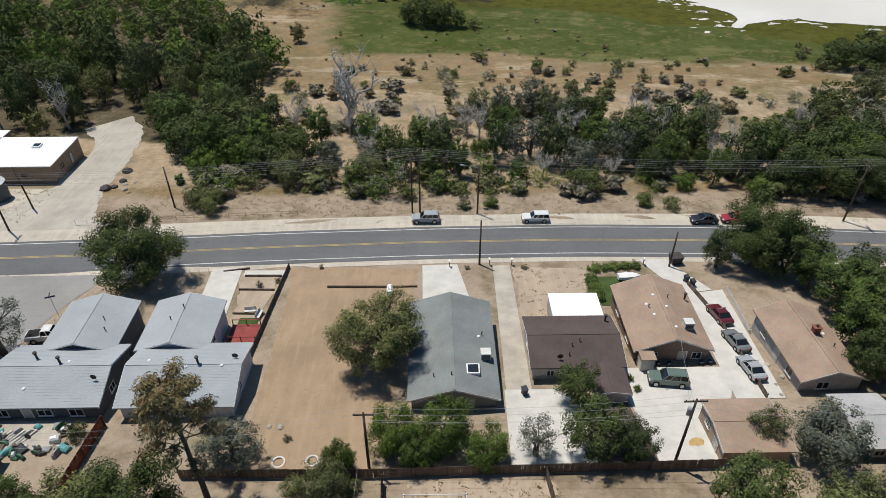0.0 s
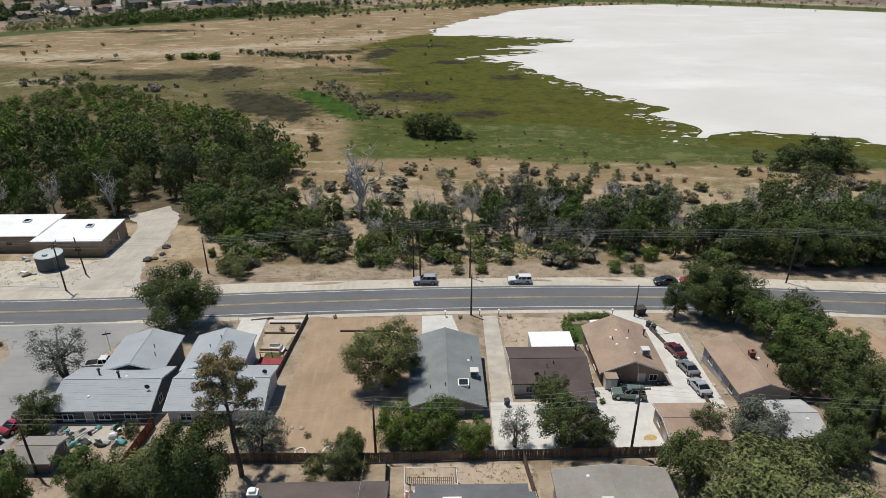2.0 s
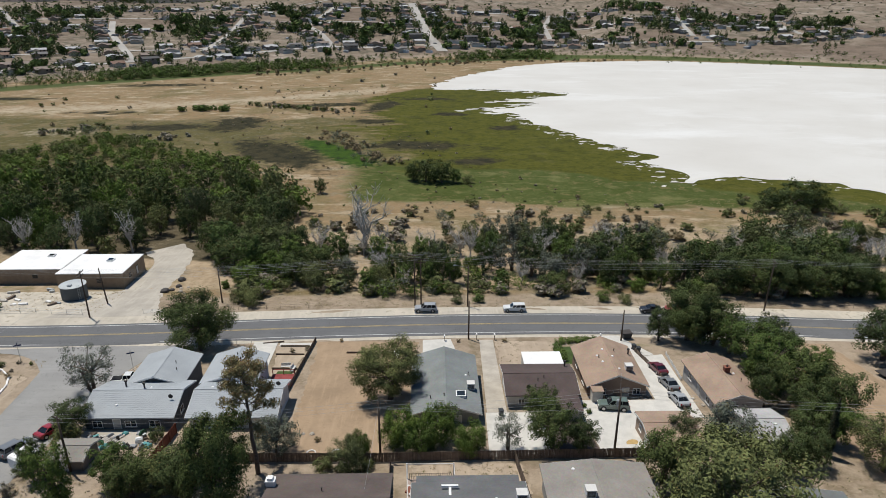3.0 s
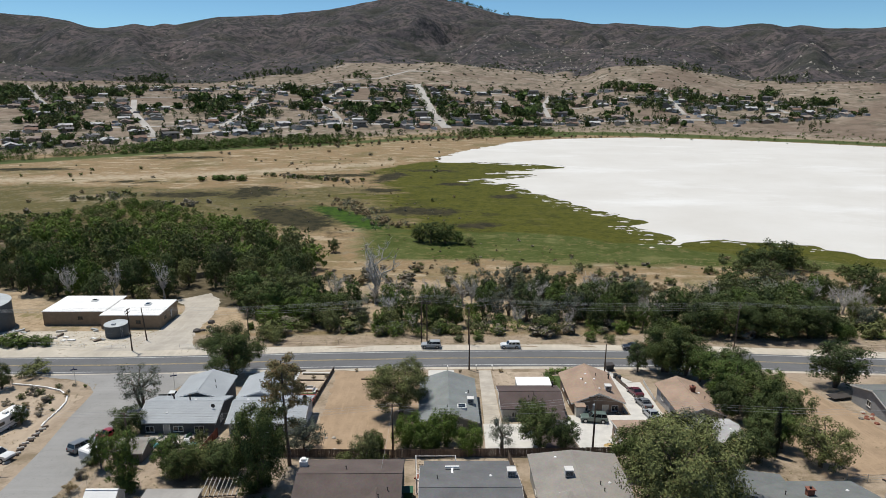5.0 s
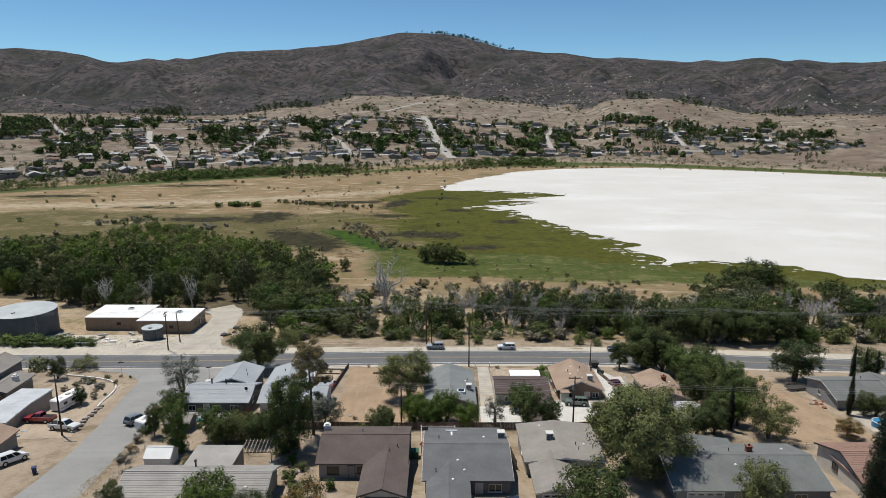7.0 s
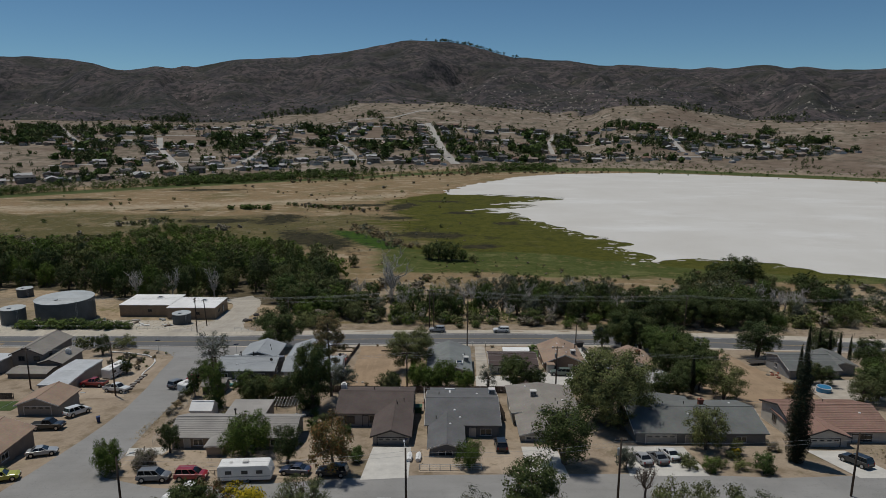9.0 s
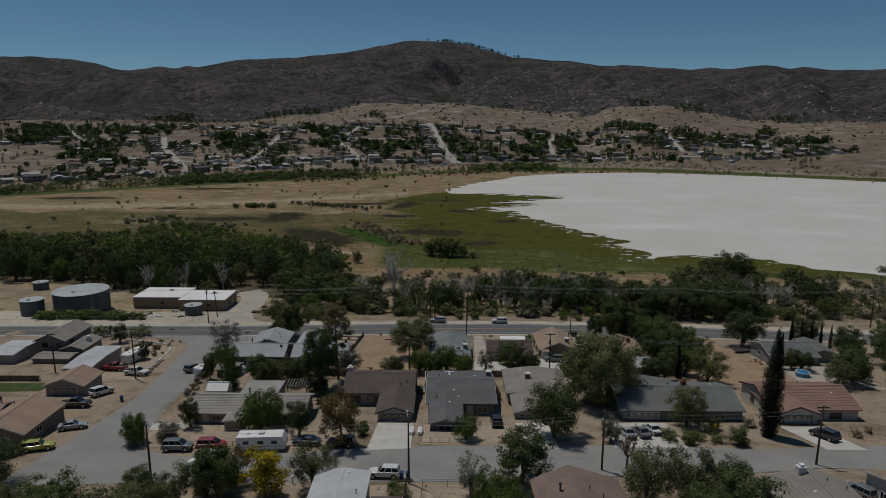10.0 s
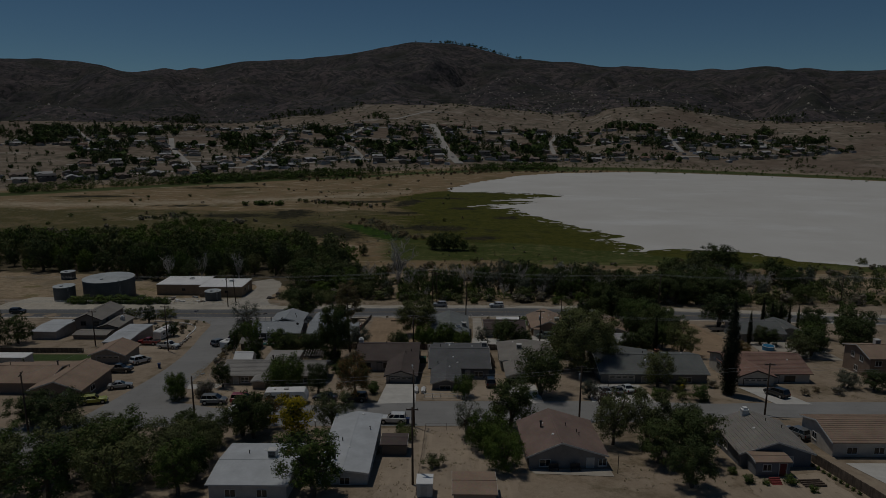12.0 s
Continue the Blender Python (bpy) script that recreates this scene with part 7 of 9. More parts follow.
for _ in range(70):
    low.append((wood.choice(("sage", "shrub", "bush_grey")), -215 + wood.gauss(0, 18), 168 + wood.gauss(0, 12), wood.uniform(1.4, 3.4), 1.3))
for _ in range(60):
    low.append((wood.choice(("bush_grey", "dry", "shrub")), wood.uniform(-60, 200), 88 + wood.gauss(0, 12), wood.uniform(0.6, 1.8), 1.3))
for _ in range(16):
    low.append(("bush_dark", -150 + wood.gauss(0, 9), 300 + wood.gauss(0, 3), wood.uniform(2.5, 4.0), 1.4))
for _ in range(1000):
    x, y = wood.uniform(-210, 120), 100 + 330 * wood.random() ** 1.4
    if x < 60 - 0.25 * (y - 100) and not (y > 370 and x > -20) and wave(np.array(x), np.array(y), 63, 1 / 30, 3) > -0.1:
        low.append((wood.choice(("dry", "dry", "dry", "shrub", "bush_grey")), x, y, wood.uniform(0.25, 0.8), 1.7))
mass("scrub", "scattered low scrub over the dry flats", "scrub", low, 64, 0.75)

# dry weeds beyond the verge and in the yards
rng = np.random.RandomState(12)
pts = [np.c_[rng.uniform(-60, 130, 5200), 13.5 + 16 * rng.rand(5200) ** 1.3], np.c_[rng.uniform(-30, 200, 3000), rng.uniform(60, 108, 3000)], np.c_[rng.uniform(5, 15.5, 90), rng.uniform(-16, -1.5, 90)], np.c_[rng.uniform(-120, -76, 500), rng.uniform(12, 26, 500)],
       np.c_[rng.uniform(46, 70, 160), rng.uniform(-48, -3, 160)], np.c_[rng.uniform(-56, -26, 420), rng.uniform(-60, -42, 420)], np.c_[rng.uniform(-10, 5, 130), rng.uniform(-47.5, -41, 130)], np.c_[rng.uniform(20, 50, 260), rng.uniform(-52, -41, 260)], np.c_[rng.uniform(-54, -24, 260), rng.uniform(-79, -70, 260)], np.c_[rng.uniform(-16, 4, 260), rng.uniform(-118, -93, 260)], np.c_[rng.uniform(18, 36, 260), rng.uniform(-114, -91, 260)], np.c_[rng.uniform(-59, -56, 260), rng.uniform(-66, -34, 260)], np.c_[rng.uniform(-84, -74, 160), rng.uniform(-40, -8, 160)], np.c_[rng.uniform(62, 100, 420), rng.uniform(-76, -68, 420)]]
pts = np.concatenate(pts)
pts = pts[~((pts[:, 0] > -76) & (pts[:, 0] < -59) & (pts[:, 1] > 8))]
z = land(pts[:, 0], pts[:, 1])
v = []
for j in range(4):
    a, s_ = rng.uniform(0, 6.283, len(pts)), rng.uniform(0.06, 0.19, len(pts))
    c = np.c_[pts + rng.normal(size=pts.shape) * 0.22, z + 0.05 + s_ * 0.25]
    dx, dy = np.cos(a) * s_, np.sin(a) * s_
    up = rng.uniform(-0.8, 0.8, len(pts)) * s_
    v.append(np.stack([c + np.c_[-dx, -dy, -up], c + np.c_[dy * 0.5, -dx * 0.5, 0 * dx], c + np.c_[dx, dy, up], c + np.c_[-dy * 0.5, dx * 0.5, 0 * dx]], 1).reshape(-1, 3))
v = np.concatenate(v)
me = bpy.data.meshes.new("dry_weeds")
me.from_pydata(v.tolist(), [], np.arange(len(v)).reshape(-1, 4).tolist())
me.materials.append(LEAF["straw"])
tagged(new("dry_weeds", me), "dry straw-coloured weeds and grass tufts", "weeds", kind="stuff")

# ---- the town on the far shore ----
far_rng = random.Random(17)
FAR_WALL = [wall_paint(c) for c in ((0.46, 0.39, 0.31), (0.28, 0.215, 0.16), (0.58, 0.54, 0.48), (0.22, 0.185, 0.155))]
FAR_ROOF = [roof_shingle(c) for c in ((0.21, 0.20, 0.195), (0.29, 0.235, 0.20), (0.12, 0.115, 0.112), (0.50, 0.49, 0.48), (0.23, 0.15, 0.115))]
FAR_MESH = []
for k in range(10):
    w, d, h = far_rng.uniform(11, 16), far_rng.uniform(8, 10.5), far_rng.choice((2.5, 2.6, 2.8, 2.6, 4.8))
    b = Block(-w / 2, -d / 2, w / 2, d / 2, h, far_rng.choice(("gx", "gx", "gy")), far_rng.uniform(0.26, 0.38), 0.6)
    wing = Block(-w / 2 + 0.4, -d / 2 - 4.5, -w / 2 + 6.8, d / 2 - 1.0, 2.7, "gy", 0.34, 0.5)
    s = wing.walls(b.walls(Shape(), 0, 0), 0, 0)
    wall = s.mesh("wall", FAR_WALL[k % 4])
    roof = wing.roof(b.roof(Shape(), 0, 0, thick=0.3), 0, 0, thick=0.3).mesh("roof", FAR_ROOF[k % 5])
    win = []
    for u in (0.52, 0.78):
        win.append(Shape().box(-w / 2 + u * w, -d / 2 - 0.06, h - 1.9, -w / 2 + u * w + 1.6, -d / 2 + 0.02, h - 0.7).mesh("window", MAT_GLASS))
    FAR_MESH.append((wall, roof, win))


FAR_STREETS = [  # middle lines and widths
    ([(7, 677), (-11, 778), (-26, 936), (-38, 1057)], 13), ([(-257, 640), (-266, 760), (-290, 940), (-294, 1055)], 8), ([(-470, 690), (-565, 819), (-670, 971), (-713, 1029)], 9), ([(-300, 558), (-369, 686), (-418, 777), (-470, 900)], 8),
    ([(-440, 440), (-359, 498), (-298, 554), (-250, 594), (-195, 632), (-161, 663), (-50, 684), (46, 736), (120, 744), (240, 722), (420, 722), (560, 770)], 8), ([(-118, 670), (-149, 773), (-176, 836), (-160, 1000)], 7),
    ([(-640, 730), (-480, 800), (-330, 835), (-190, 850), (-30, 870), (120, 880), (330, 850), (560, 830)], 7), ([(-600, 880), (-420, 960), (-240, 985), (-60, 1000), (150, 1000), (360, 975), (520, 900)], 7), ([(-450, 560), (-360, 610), (-260, 660)], 6), ([(150, 780), (160, 900), (190, 1010)], 7),
    ([(330, 760), (350, 880), (370, 985)], 7), ([(480, 780), (500, 900)], 7), ([(-610, 1040), (-420, 1085), (-200, 1075), (-110, 1110), (-60, 1215), (-10, 1190)], 6),
]
OPEN_GROUND = [  # x, y, half sizes: fields with no houses
    (-465, 934, 40, 55), (-386, 850, 55, 45), (-330, 632, 40, 28), (-500, 672, 40, 24), (-324, 800, 26, 40), (-171, 862, 26, 34), (-205, 740, 26, 28), (-126, 847, 22, 40), (62, 828, 26, 40), (-171, 1231, 150, 75),
    (-20, 1218, 150, 60), (-640, 984, 30, 26), (298, 739, 40, 22), (552, 1167, 120, 70), (680, 960, 60, 80),
]
CLUMPS = [(-701, 952), (-650, 900), (-598, 761), (-618, 859), (-454, 660), (-486, 746), (-430, 620), (-547, 953), (-506, 944), (-577, 938), (-529, 1041), (-325, 868), (-312, 830), (-310, 767), (-371, 903), (-226, 729), (-256, 1020), (-157, 1106), (-203, 941), (-189, 817),
          (-100, 751), (-71, 786), (-118, 771), (-89, 920), (-7, 854), (1, 756), (50, 790), (114, 788), (160, 826), (161, 944), (196, 882), (317, 969), (367, 893), (399, 883), (298, 813), (418, 864), (517, 837), (562, 856), (551, 976), (297, 1004)]


def far_spot(lo_az, hi_az):
    a = far_rng.uniform(lo_az, hi_az)
    r0 = float(np.interp(a, *zip(*AZ_SHORE)))
    r = r0 + 25 + (1240 - r0) * far_rng.random() ** 1.5
    if a > 0:
        r = r0 + 70 + 300 * far_rng.random() ** 1.2
    return a, r, EYE0[0] + r * math.sin(radians(a)), EYE0[1] + r * math.cos(radians(a))


def bare(x, y):
    """Open slopes between the streets."""
    return any(((x - p) / a) ** 2 + ((y - q) / b) ** 2 < 1 for p, q, a, b in OPEN_GROUND)


STREET_DOTS = np.array([p for line, w in FAR_STREETS for p in polyline(line, 6)])
on_street = lambda x, y, d: float(np.min((STREET_DOTS[:, 0] - x) ** 2 + (STREET_DOTS[:, 1] - y) ** 2)) < d * d
far_spots, far_turns = [], []
for line, w in FAR_STREETS:      # a house every twenty metres on both sides
    d = 0.0
    for p, q in zip(polyline(line, 10), polyline(line, 10)[1:]):
        d += math.dist(p, q)
        if d < 21:
            continue
        d = 0.0
        tx, ty = (q[0] - p[0]) / math.dist(p, q), (q[1] - p[1]) / math.dist(p, q)
        for side in (-1, 1):
            off = side * (w / 2 + far_rng.uniform(11, 16))
            x, y = p[0] - ty * off, p[1] + tx * off
            az = math.degrees(math.atan2(x - EYE0[0], y - EYE0[1]))
            r = math.hypot(x - EYE0[0], y - EYE0[1])
            if far_rng.random() < 0.16 or r < float(np.interp(az, *zip(*AZ_SHORE))) + 32 or bare(x, y) or on_street(x, y, 9) or any((x - a) ** 2 + (y - b) ** 2 < 260 for a, b in far_spots):
                continue
            far_spots.append((x, y))
            far_turns.append(math.degrees(math.atan2(ty, tx)) + far_rng.choice((0, 0, 90)) + far_rng.uniform(-4, 4))
far_spots, far_turns = far_spots[:300], far_turns[:300]
zs = land(*np.array(far_spots).T)
for (x, y), z in zip(far_spots, zs):
    wall, roof, win = FAR_MESH[far_rng.randrange(10)]
    ob = thing("house", x, y, float(z) + 0.4, far_turns[far_spots.index((x, y))], "small house in the town across the lake", "house", "town houses")
    w_ = new("wall", wall)
    r_ = new("roof", roof)
    w_.parent = r_.parent = ob
    for m in win:
        q = new("window", m)
        q.parent = ob
items = []
far_kinds = ("oak", "oak", "cottonwood", "oak", "cypress_like", "cypress_like", "willow", "bush_dark")


def far_tree(x, y, lo, hi):
    kind = far_rng.choice(far_kinds)
    tall = kind == "cypress_like"
    if not on_street(x, y, 6):
        items.append(("oak" if tall else kind, x, y, far_rng.uniform(lo, hi) * (1.35 if tall else 1), 0.42 if tall else far_rng.uniform(0.9, 1.4)))


for x, y in CLUMPS:
    for _ in range(18):
        far_tree(x + far_rng.gauss(0, 13), y + far_rng.gauss(0, 16), 6.0, 12.5)
for x, y in far_spots:
    for _ in range(4 if x < 0 else 6):
        far_tree(x + far_rng.choice((-1, 1)) * far_rng.uniform(6, 14), y + far_rng.uniform(-9, 13), 3.0, 9.5)
while len(items) < 2450:
    a, r, x, y = far_spot(-37, 31)
    if not bare(x, y) and float(wave(np.array(x), np.array(y), 41, 1 / 42, 2)) < 0.2:
        far_tree(x, y, 2.5, 7.5)
for _ in range(150):      # thick trees at the western end
    far_tree(-660 + far_rng.gauss(0, 60), 880 + far_rng.gauss(0, 70), 6, 12)
mass("town_trees", "dark trees among the houses across the lake", "trees", items, 84, 1.3)
items = []
for _ in range(2700):      # reeds and young willows along the far shore
    a = far_rng.uniform(-37, 36)
    r0 = float(np.interp(a, *zip(*AZ_SHORE)))
    thick = float(np.interp(a, [-37, -33, -31, -26, -24, -12, -8, -5, 1, 4, 8, 10, 36], [0.7, 0.6, 0.35, 0.5, 1, 1, 0.7, 0.25, 0.25, 1, 1, 0.5, 0.35]))
    if far_rng.random() > thick:
        continue
    r = r0 + far_rng.uniform(-6, 36) if a < 10 else r0 + far_rng.gauss(34, 22)
    items.append((far_rng.choice(("pepper", "pepper", "willow", "cottonwood")), EYE0[0] + r * math.sin(radians(a)), EYE0[1] + r * math.cos(radians(a)), (far_rng.uniform(3.0, 6.6) if a < 10 else far_rng.uniform(1.4, 4.2)) * (0.5 + 0.5 * thick), 1.3))
for _ in range(300):
    a = far_rng.uniform(-14, 34)
    r = float(np.interp(a, *zip(*AZ_SHORE))) + far_rng.gauss(-30, 12)
    x, y = EYE0[0] + r * math.sin(radians(a)), EYE0[1] + r * math.cos(radians(a))
    if not inside(np.array([x]), np.array([y]), LAKE_RIM)[0]:
        items.append(("dry" if far_rng.random() < 0.6 else "rust", x, y, far_rng.uniform(1.2, 2.8), 1.3))
mass("shore_bushes", "green bushes along the far shore", "bushes", items, 80, 1.0)
items = []
for k in range(1500):
    a, r = far_rng.uniform(-38, 38), 1420 + 330 * far_rng.random() ** 2
    if k > 900:
        a, r = far_rng.uniform(-34, 36), far_rng.uniform(1120, 1440)
    items.append((far_rng.choice(("bush_dark", "sage", "shrub", "bush_grey")), EYE0[0] + r * math.sin(radians(a)), EYE0[1] + r * math.cos(radians(a)), far_rng.uniform(1.0, 2.4), 1.7))
for _ in range(90):
    a = far_rng.gauss(2.2, 2.0)
    r = R_CREST - 20 + far_rng.uniform(-25, 25)
    items.append(("oak", EYE0[0] + r * math.sin(radians(a)), EYE0[1] + r * math.cos(radians(a)), far_rng.uniform(7, 15), 0.9))
for az, k in ((-24, 26), (-22.3, 30), (-15, 26), (-12, 26), (-9, 10), (16, 16), (21, 16), (28, 20), (5, 8)):      # trees where the scrub begins
    for _ in range(k):
        a, r = az + far_rng.gauss(0, 0.7), far_rng.uniform(1400, 1490)
        items.append(("oak", EYE0[0] + r * math.sin(radians(a)), EYE0[1] + r * math.cos(radians(a)), far_rng.uniform(6, 13), 0.8))
mass("hill_brush", "dark brush and trees over the hills", "brush", items, 44, 1.6)
# boulders on the hills
v, f = [], []
rr = np.random.RandomState(9)
cl = [(float(rr.choice([-31, -20, 2, 5, 8, 9.5, 11, 12, 16, 19, 25, 28, 31])) + rr.normal() * 1.3, 1480 + 800 * rr.rand() ** 1.4) for _ in range(900)]
xy = np.array([(EYE0[0] + r * math.sin(radians(a)), EYE0[1] + r * math.cos(radians(a))) for a, r in cl])
for (x, y), z in zip(xy, land(xy[:, 0], xy[:, 1])):
    s = 1.3 + 3.6 * rr.rand() ** 2
    p = np.array([(math.cos(k * 1.047) * s * rr.uniform(0.6, 1.2), math.sin(k * 1.047) * s * rr.uniform(0.6, 1.2), -1) for k in range(6)] + [(rr.normal() * 0.2 * s, rr.normal() * 0.2 * s, s * rr.uniform(0.5, 0.9))]) + (x, y, z)
    n0 = len(v)
    v += p.tolist()
    f += [(n0 + k, n0 + (k + 1) % 6, n0 + 6) for k in range(6)]
me = bpy.data.meshes.new("boulders")
me.from_pydata(v, [], f)
me.materials.append(MAT_ROCK)
tagged(new("boulders", me), "pale boulders on the hillside", "boulders", kind="stuff")
# sheds, trailers and parked vehicles of the town, too small to tell apart
s_roof, s_wall, more = Shape(), Shape(), []
while len(more) < 640:
    p, q = far_rng.choice(far_spots)
    more.append((p + far_rng.gauss(0, 11), q - 3 + far_rng.gauss(0, 9)))
for (x, y), z in zip(more, land(*np.array(more).T)):
    w, d, h = far_rng.choice(((4.6, 1.9, 1.5), (4.6, 1.9, 1.5), (8, 2.6, 2.7), (5, 4, 2.2), (7, 5.5, 2.6)))
    turned = pose(x, y, float(z) + 0.1, 0, 0, far_rng.uniform(-40, 40))
    s_wall.box(-w / 2, -d / 2, -0.6, w / 2, d / 2, h * 0.7, turned)
    s_roof.box(-w * 0.42, -d * 0.46, h * 0.7, w * 0.38, d * 0.46, h, turned)
k = len(s_wall.v)
me = bpy.data.meshes.new("town_clutter")
me.from_pydata(s_wall.v + s_roof.v, [], s_wall.f + [tuple(i + k for i in f) for f in s_roof.f])
me.materials.append(plain("mixed_paint", (0.40, 0.39, 0.385), 0.6, 0, 0.3, 0.05, 0.4, island=0.7))
me.materials.append(plain("mixed_roofs", (0.45, 0.44, 0.435), 0.7, 0, 0.3, 0.05, 0.2, island=0.6))
me.polygons.foreach_set("material_index", np.r_[np.zeros(len(s_wall.f)), np.ones(len(s_roof.f))].astype(np.int32))
tagged(new("town_clutter", me), "small pale sheds and parked vehicles in the far town", "sheds", kind="stuff")
# streets over there
MAT_FARSTREET = plain("far_street_dust", (0.40, 0.375, 0.34), 0.95, 0, 0.14, 0.02, 0.3)
for line, w in FAR_STREETS:
    line = polyline(line, 12)
    left, right = [], []
    for k, (x, y) in enumerate(line):
        p, q = line[max(0, k - 1)], line[min(len(line) - 1, k + 1)]
        l = math.dist(p, q)
        nx, ny = -(q[1] - p[1]) / l * w / 2, (q[0] - p[0]) / l * w / 2
        left.append((x + nx, y + ny))
        right.append((x - nx, y - ny))
    draped("far_street", MAT_FARSTREET, left, right, 0.45, "pale street in the far town", "street")

# ---- poles, wires and fences ----
MAT_CERAMIC = plain("insulator", (0.28, 0.27, 0.26), 0.3, 0, 0.05, spec=0.5)
MAT_SIGNW = plain("sign_white", (0.7, 0.7, 0.68), 0.5, 0, 0.05)
POLE_TOPS = {}


def pole(x, y, h, arms=(), label="dark wooden utility pole with crossarm", turn=0.0, lean=0.0, can=False, lamp=0.0, name="utility_pole"):
    """Arms: (height below the top, length)."""
    ob = thing(name, x, y, land_z(x, y), turn, label, "utility pole", "utility poles")
    part("shaft", Shape().tube((0, 0, -0.8), (lean, 0, h), 0.17, 0.11, 10), MAT_POLE, ob, smooth=True)
    for drop, length in arms:
        z = h - drop
        arm = part("crossarm", Shape().box(lean - 0.06, -length / 2, z - 0.07, lean + 0.06, length / 2, z + 0.07), MAT_POLE, ob)
        for k in range(4):
            u = -length / 2 + 0.12 + (length - 0.24) * k / 3
            part("insulator", Shape().tube((lean, u, z + 0.07), (lean, u, z + 0.26), 0.05, 0.035, 6), MAT_CERAMIC, arm)
    if can:
        part("transformer", Shape().tube((0.35, 0.1, h - 2.6), (0.35, 0.1, h - 1.7), 0.24, 0.24, 12).tube((0.35, 0.1, h - 1.7), (0.35, 0.1, h - 1.58), 0.26, 0.16, 12), MAT_METAL, ob, "grey transformer can", smooth=False)
    if lamp:
        a = part("lamp_arm", Shape().tube((0, 0, h - 0.5), (lamp, 0, h + 0.1), 0.035, n=6), MAT_METAL, ob)
        part("lamp_head", Shape().box(lamp - 0.1, -0.12, h + 0.02, lamp + 0.5, 0.12, h + 0.16), MAT_METAL, a)
    return ob


def wire(points, sag, label="thin overhead power wire", r=0.012, group="overhead wires"):
    """A sagging wire from point to point."""
    path = [Vector(points[0])]
    for a, b in zip(points, points[1:]):
        a, b = Vector(a), Vector(b)
        path += [a.lerp(b, k / 12) - Vector((0, 0, sag * 4 * (k / 12) * (1 - k / 12))) for k in range(1, 13)]
    loops = []
    for k, p in enumerate(path):
        side = (path[min(k + 1, len(path) - 1)] - path[max(k - 1, 0)]).cross(Vector((0, 0, 1))).normalized() * r
        loops.append([p + side, p + Vector((0, 0, r)), p - side, p - Vector((0, 0, r))])
    s = Shape().rings(loops)
    m = s.mesh("overhead_wire", MAT_WIRE)
    return tagged(new("overhead_wire", m), label, "wire", group)


gz = land_z
pole(0, -0.4, 8.1, label="plain dark wooden pole at the roadside")
pole(0.6, 14.0, 9.4, ((0.3, 0.0001),), "wooden pole with a long lamp arm", 180, lamp=2.6)
pole(-10.5, 14.6, 11.8, ((0.2, 2.4), (0.9, 2.4), (1.5, 1.6)), "tall wooden power pole with three crossarms", 90)
pole(-9.2, 14.6, 10.8, ((0.2, 2.2), (0.8, 2.2)), "second pole of a twin pair", 90)
pole(-76.4, 9.9, 10.2, ((0.3, 2.4), (1.0, 1.8)), turn=0)
pole(-76.4, 17.6, 8.3, label="leaning dark wooden pole", lean=-0.5)
pole(-52.0, 17.6, 8.0, ((0.4, 1.6),), turn=30)
pole(-72.7, -43.0, 11.4, ((0.3, 2.2),), turn=90)
pole(-92.7, -38.7, 9.2, ((0.3, 2.0),), turn=90)
pole(-13.8, -39.0, 8.6, ((0.3, 2.0),), "dark wooden pole at the back fence", 90)
pole(17.1, -39.2, 10.0, ((0.3, 2.2),), "dark wooden pole with a transformer can", 90, can=True)
pole(-53.0, -41.5, 8.4, ((0.3, 2.0),), "dark wooden pole in the back yard", 60)
pole(61.8, 10.3, 11.3, ((0.3, 2.4), (1.0, 1.8)), "leaning roadside power pole", 0, lean=0.25)
pole(118.9, 8.9, 11.6, ((0.3, 2.4),), turn=0)
pole(50.1, -84.6, 9.6, ((0.3, 1.8),), "dark wooden pole at the kerb", 90)
pole(17.3, -87.0, 9.6, ((0.3, 1.8),), "weathered pole with a transformer can at the kerb", 90, can=True)
pole(-10.8, -91.6, 10.0, (), "dark wooden pole with a street lamp", 100, lamp=1.4)
pole(-47.0, -91.6, 8.6, (), "dark wooden pole with a street lamp", 30, lamp=1.6)
pole(-71.5, -96.5, 10.6, ((0.3, 2.0),), "dark wooden pole on the corner", 20)
pole(-9.8, -112.5, 11.0, ((0.3, 1.6),), "dark wooden pole in a back yard", 90)
pole(28.8, -1.6, 6.4, (), "thin grey roadside service pole", name="thin_pole")
# along the main road
for dy, dz in ((-1.0, 0.2), (-0.35, 0.25), (0.35, 0.25), (1.0, 0.2)):
    wire([(-200, 12 + dy, 10.5), (-76.4, 9.9 + dy, 10.0 + dz), (-10.2, 14.6 + dy, 11.4 + dz), (61.9, 10.3 + dy, 11.0 + dz), (118.9, 8.9 + dy, 11.2 + dz), (230, 0 + dy, 10)], 1.1)
for dy in (-0.6, 0.6):
    wire([(-76.4, 9.9 + dy, 9.2), (-10.0, 14.6 + dy, 10.5), (61.9, 10.3 + dy, 10.2)], 1.3)
# along the back fence
for dy, dz in ((-0.8, 0.0), (0.0, 0.05), (0.8, 0.0)):
    wire([(-92.7, -38.7 + dy, gz(-92, -38.7) + 8.9 + dz), (-72.7, -43 + dy, gz(-72, -43) + 11.1 + dz), (-53, -41.5 + dy, gz(0, -41.5) + 8.1 + dz), (-13.8, -39 + dy, gz(0, -39) + 8.3 + dz), (17.1, -39.2 + dy, gz(0, -39) + 9.7 + dz), (75, -44 + dy, gz(0, -44) + 9)], 0.9)
wire([(-13.8, -39, gz(0, -39) + 7.6), (17.1, -39.2, gz(0, -39) + 7.8)], 0.8)
wire([(17.1, -39.2, gz(0, -39) + 9.3), (22.3, -23.2, gz(0, -17) + 4.9)], 0.5, "thin service wire to a house")
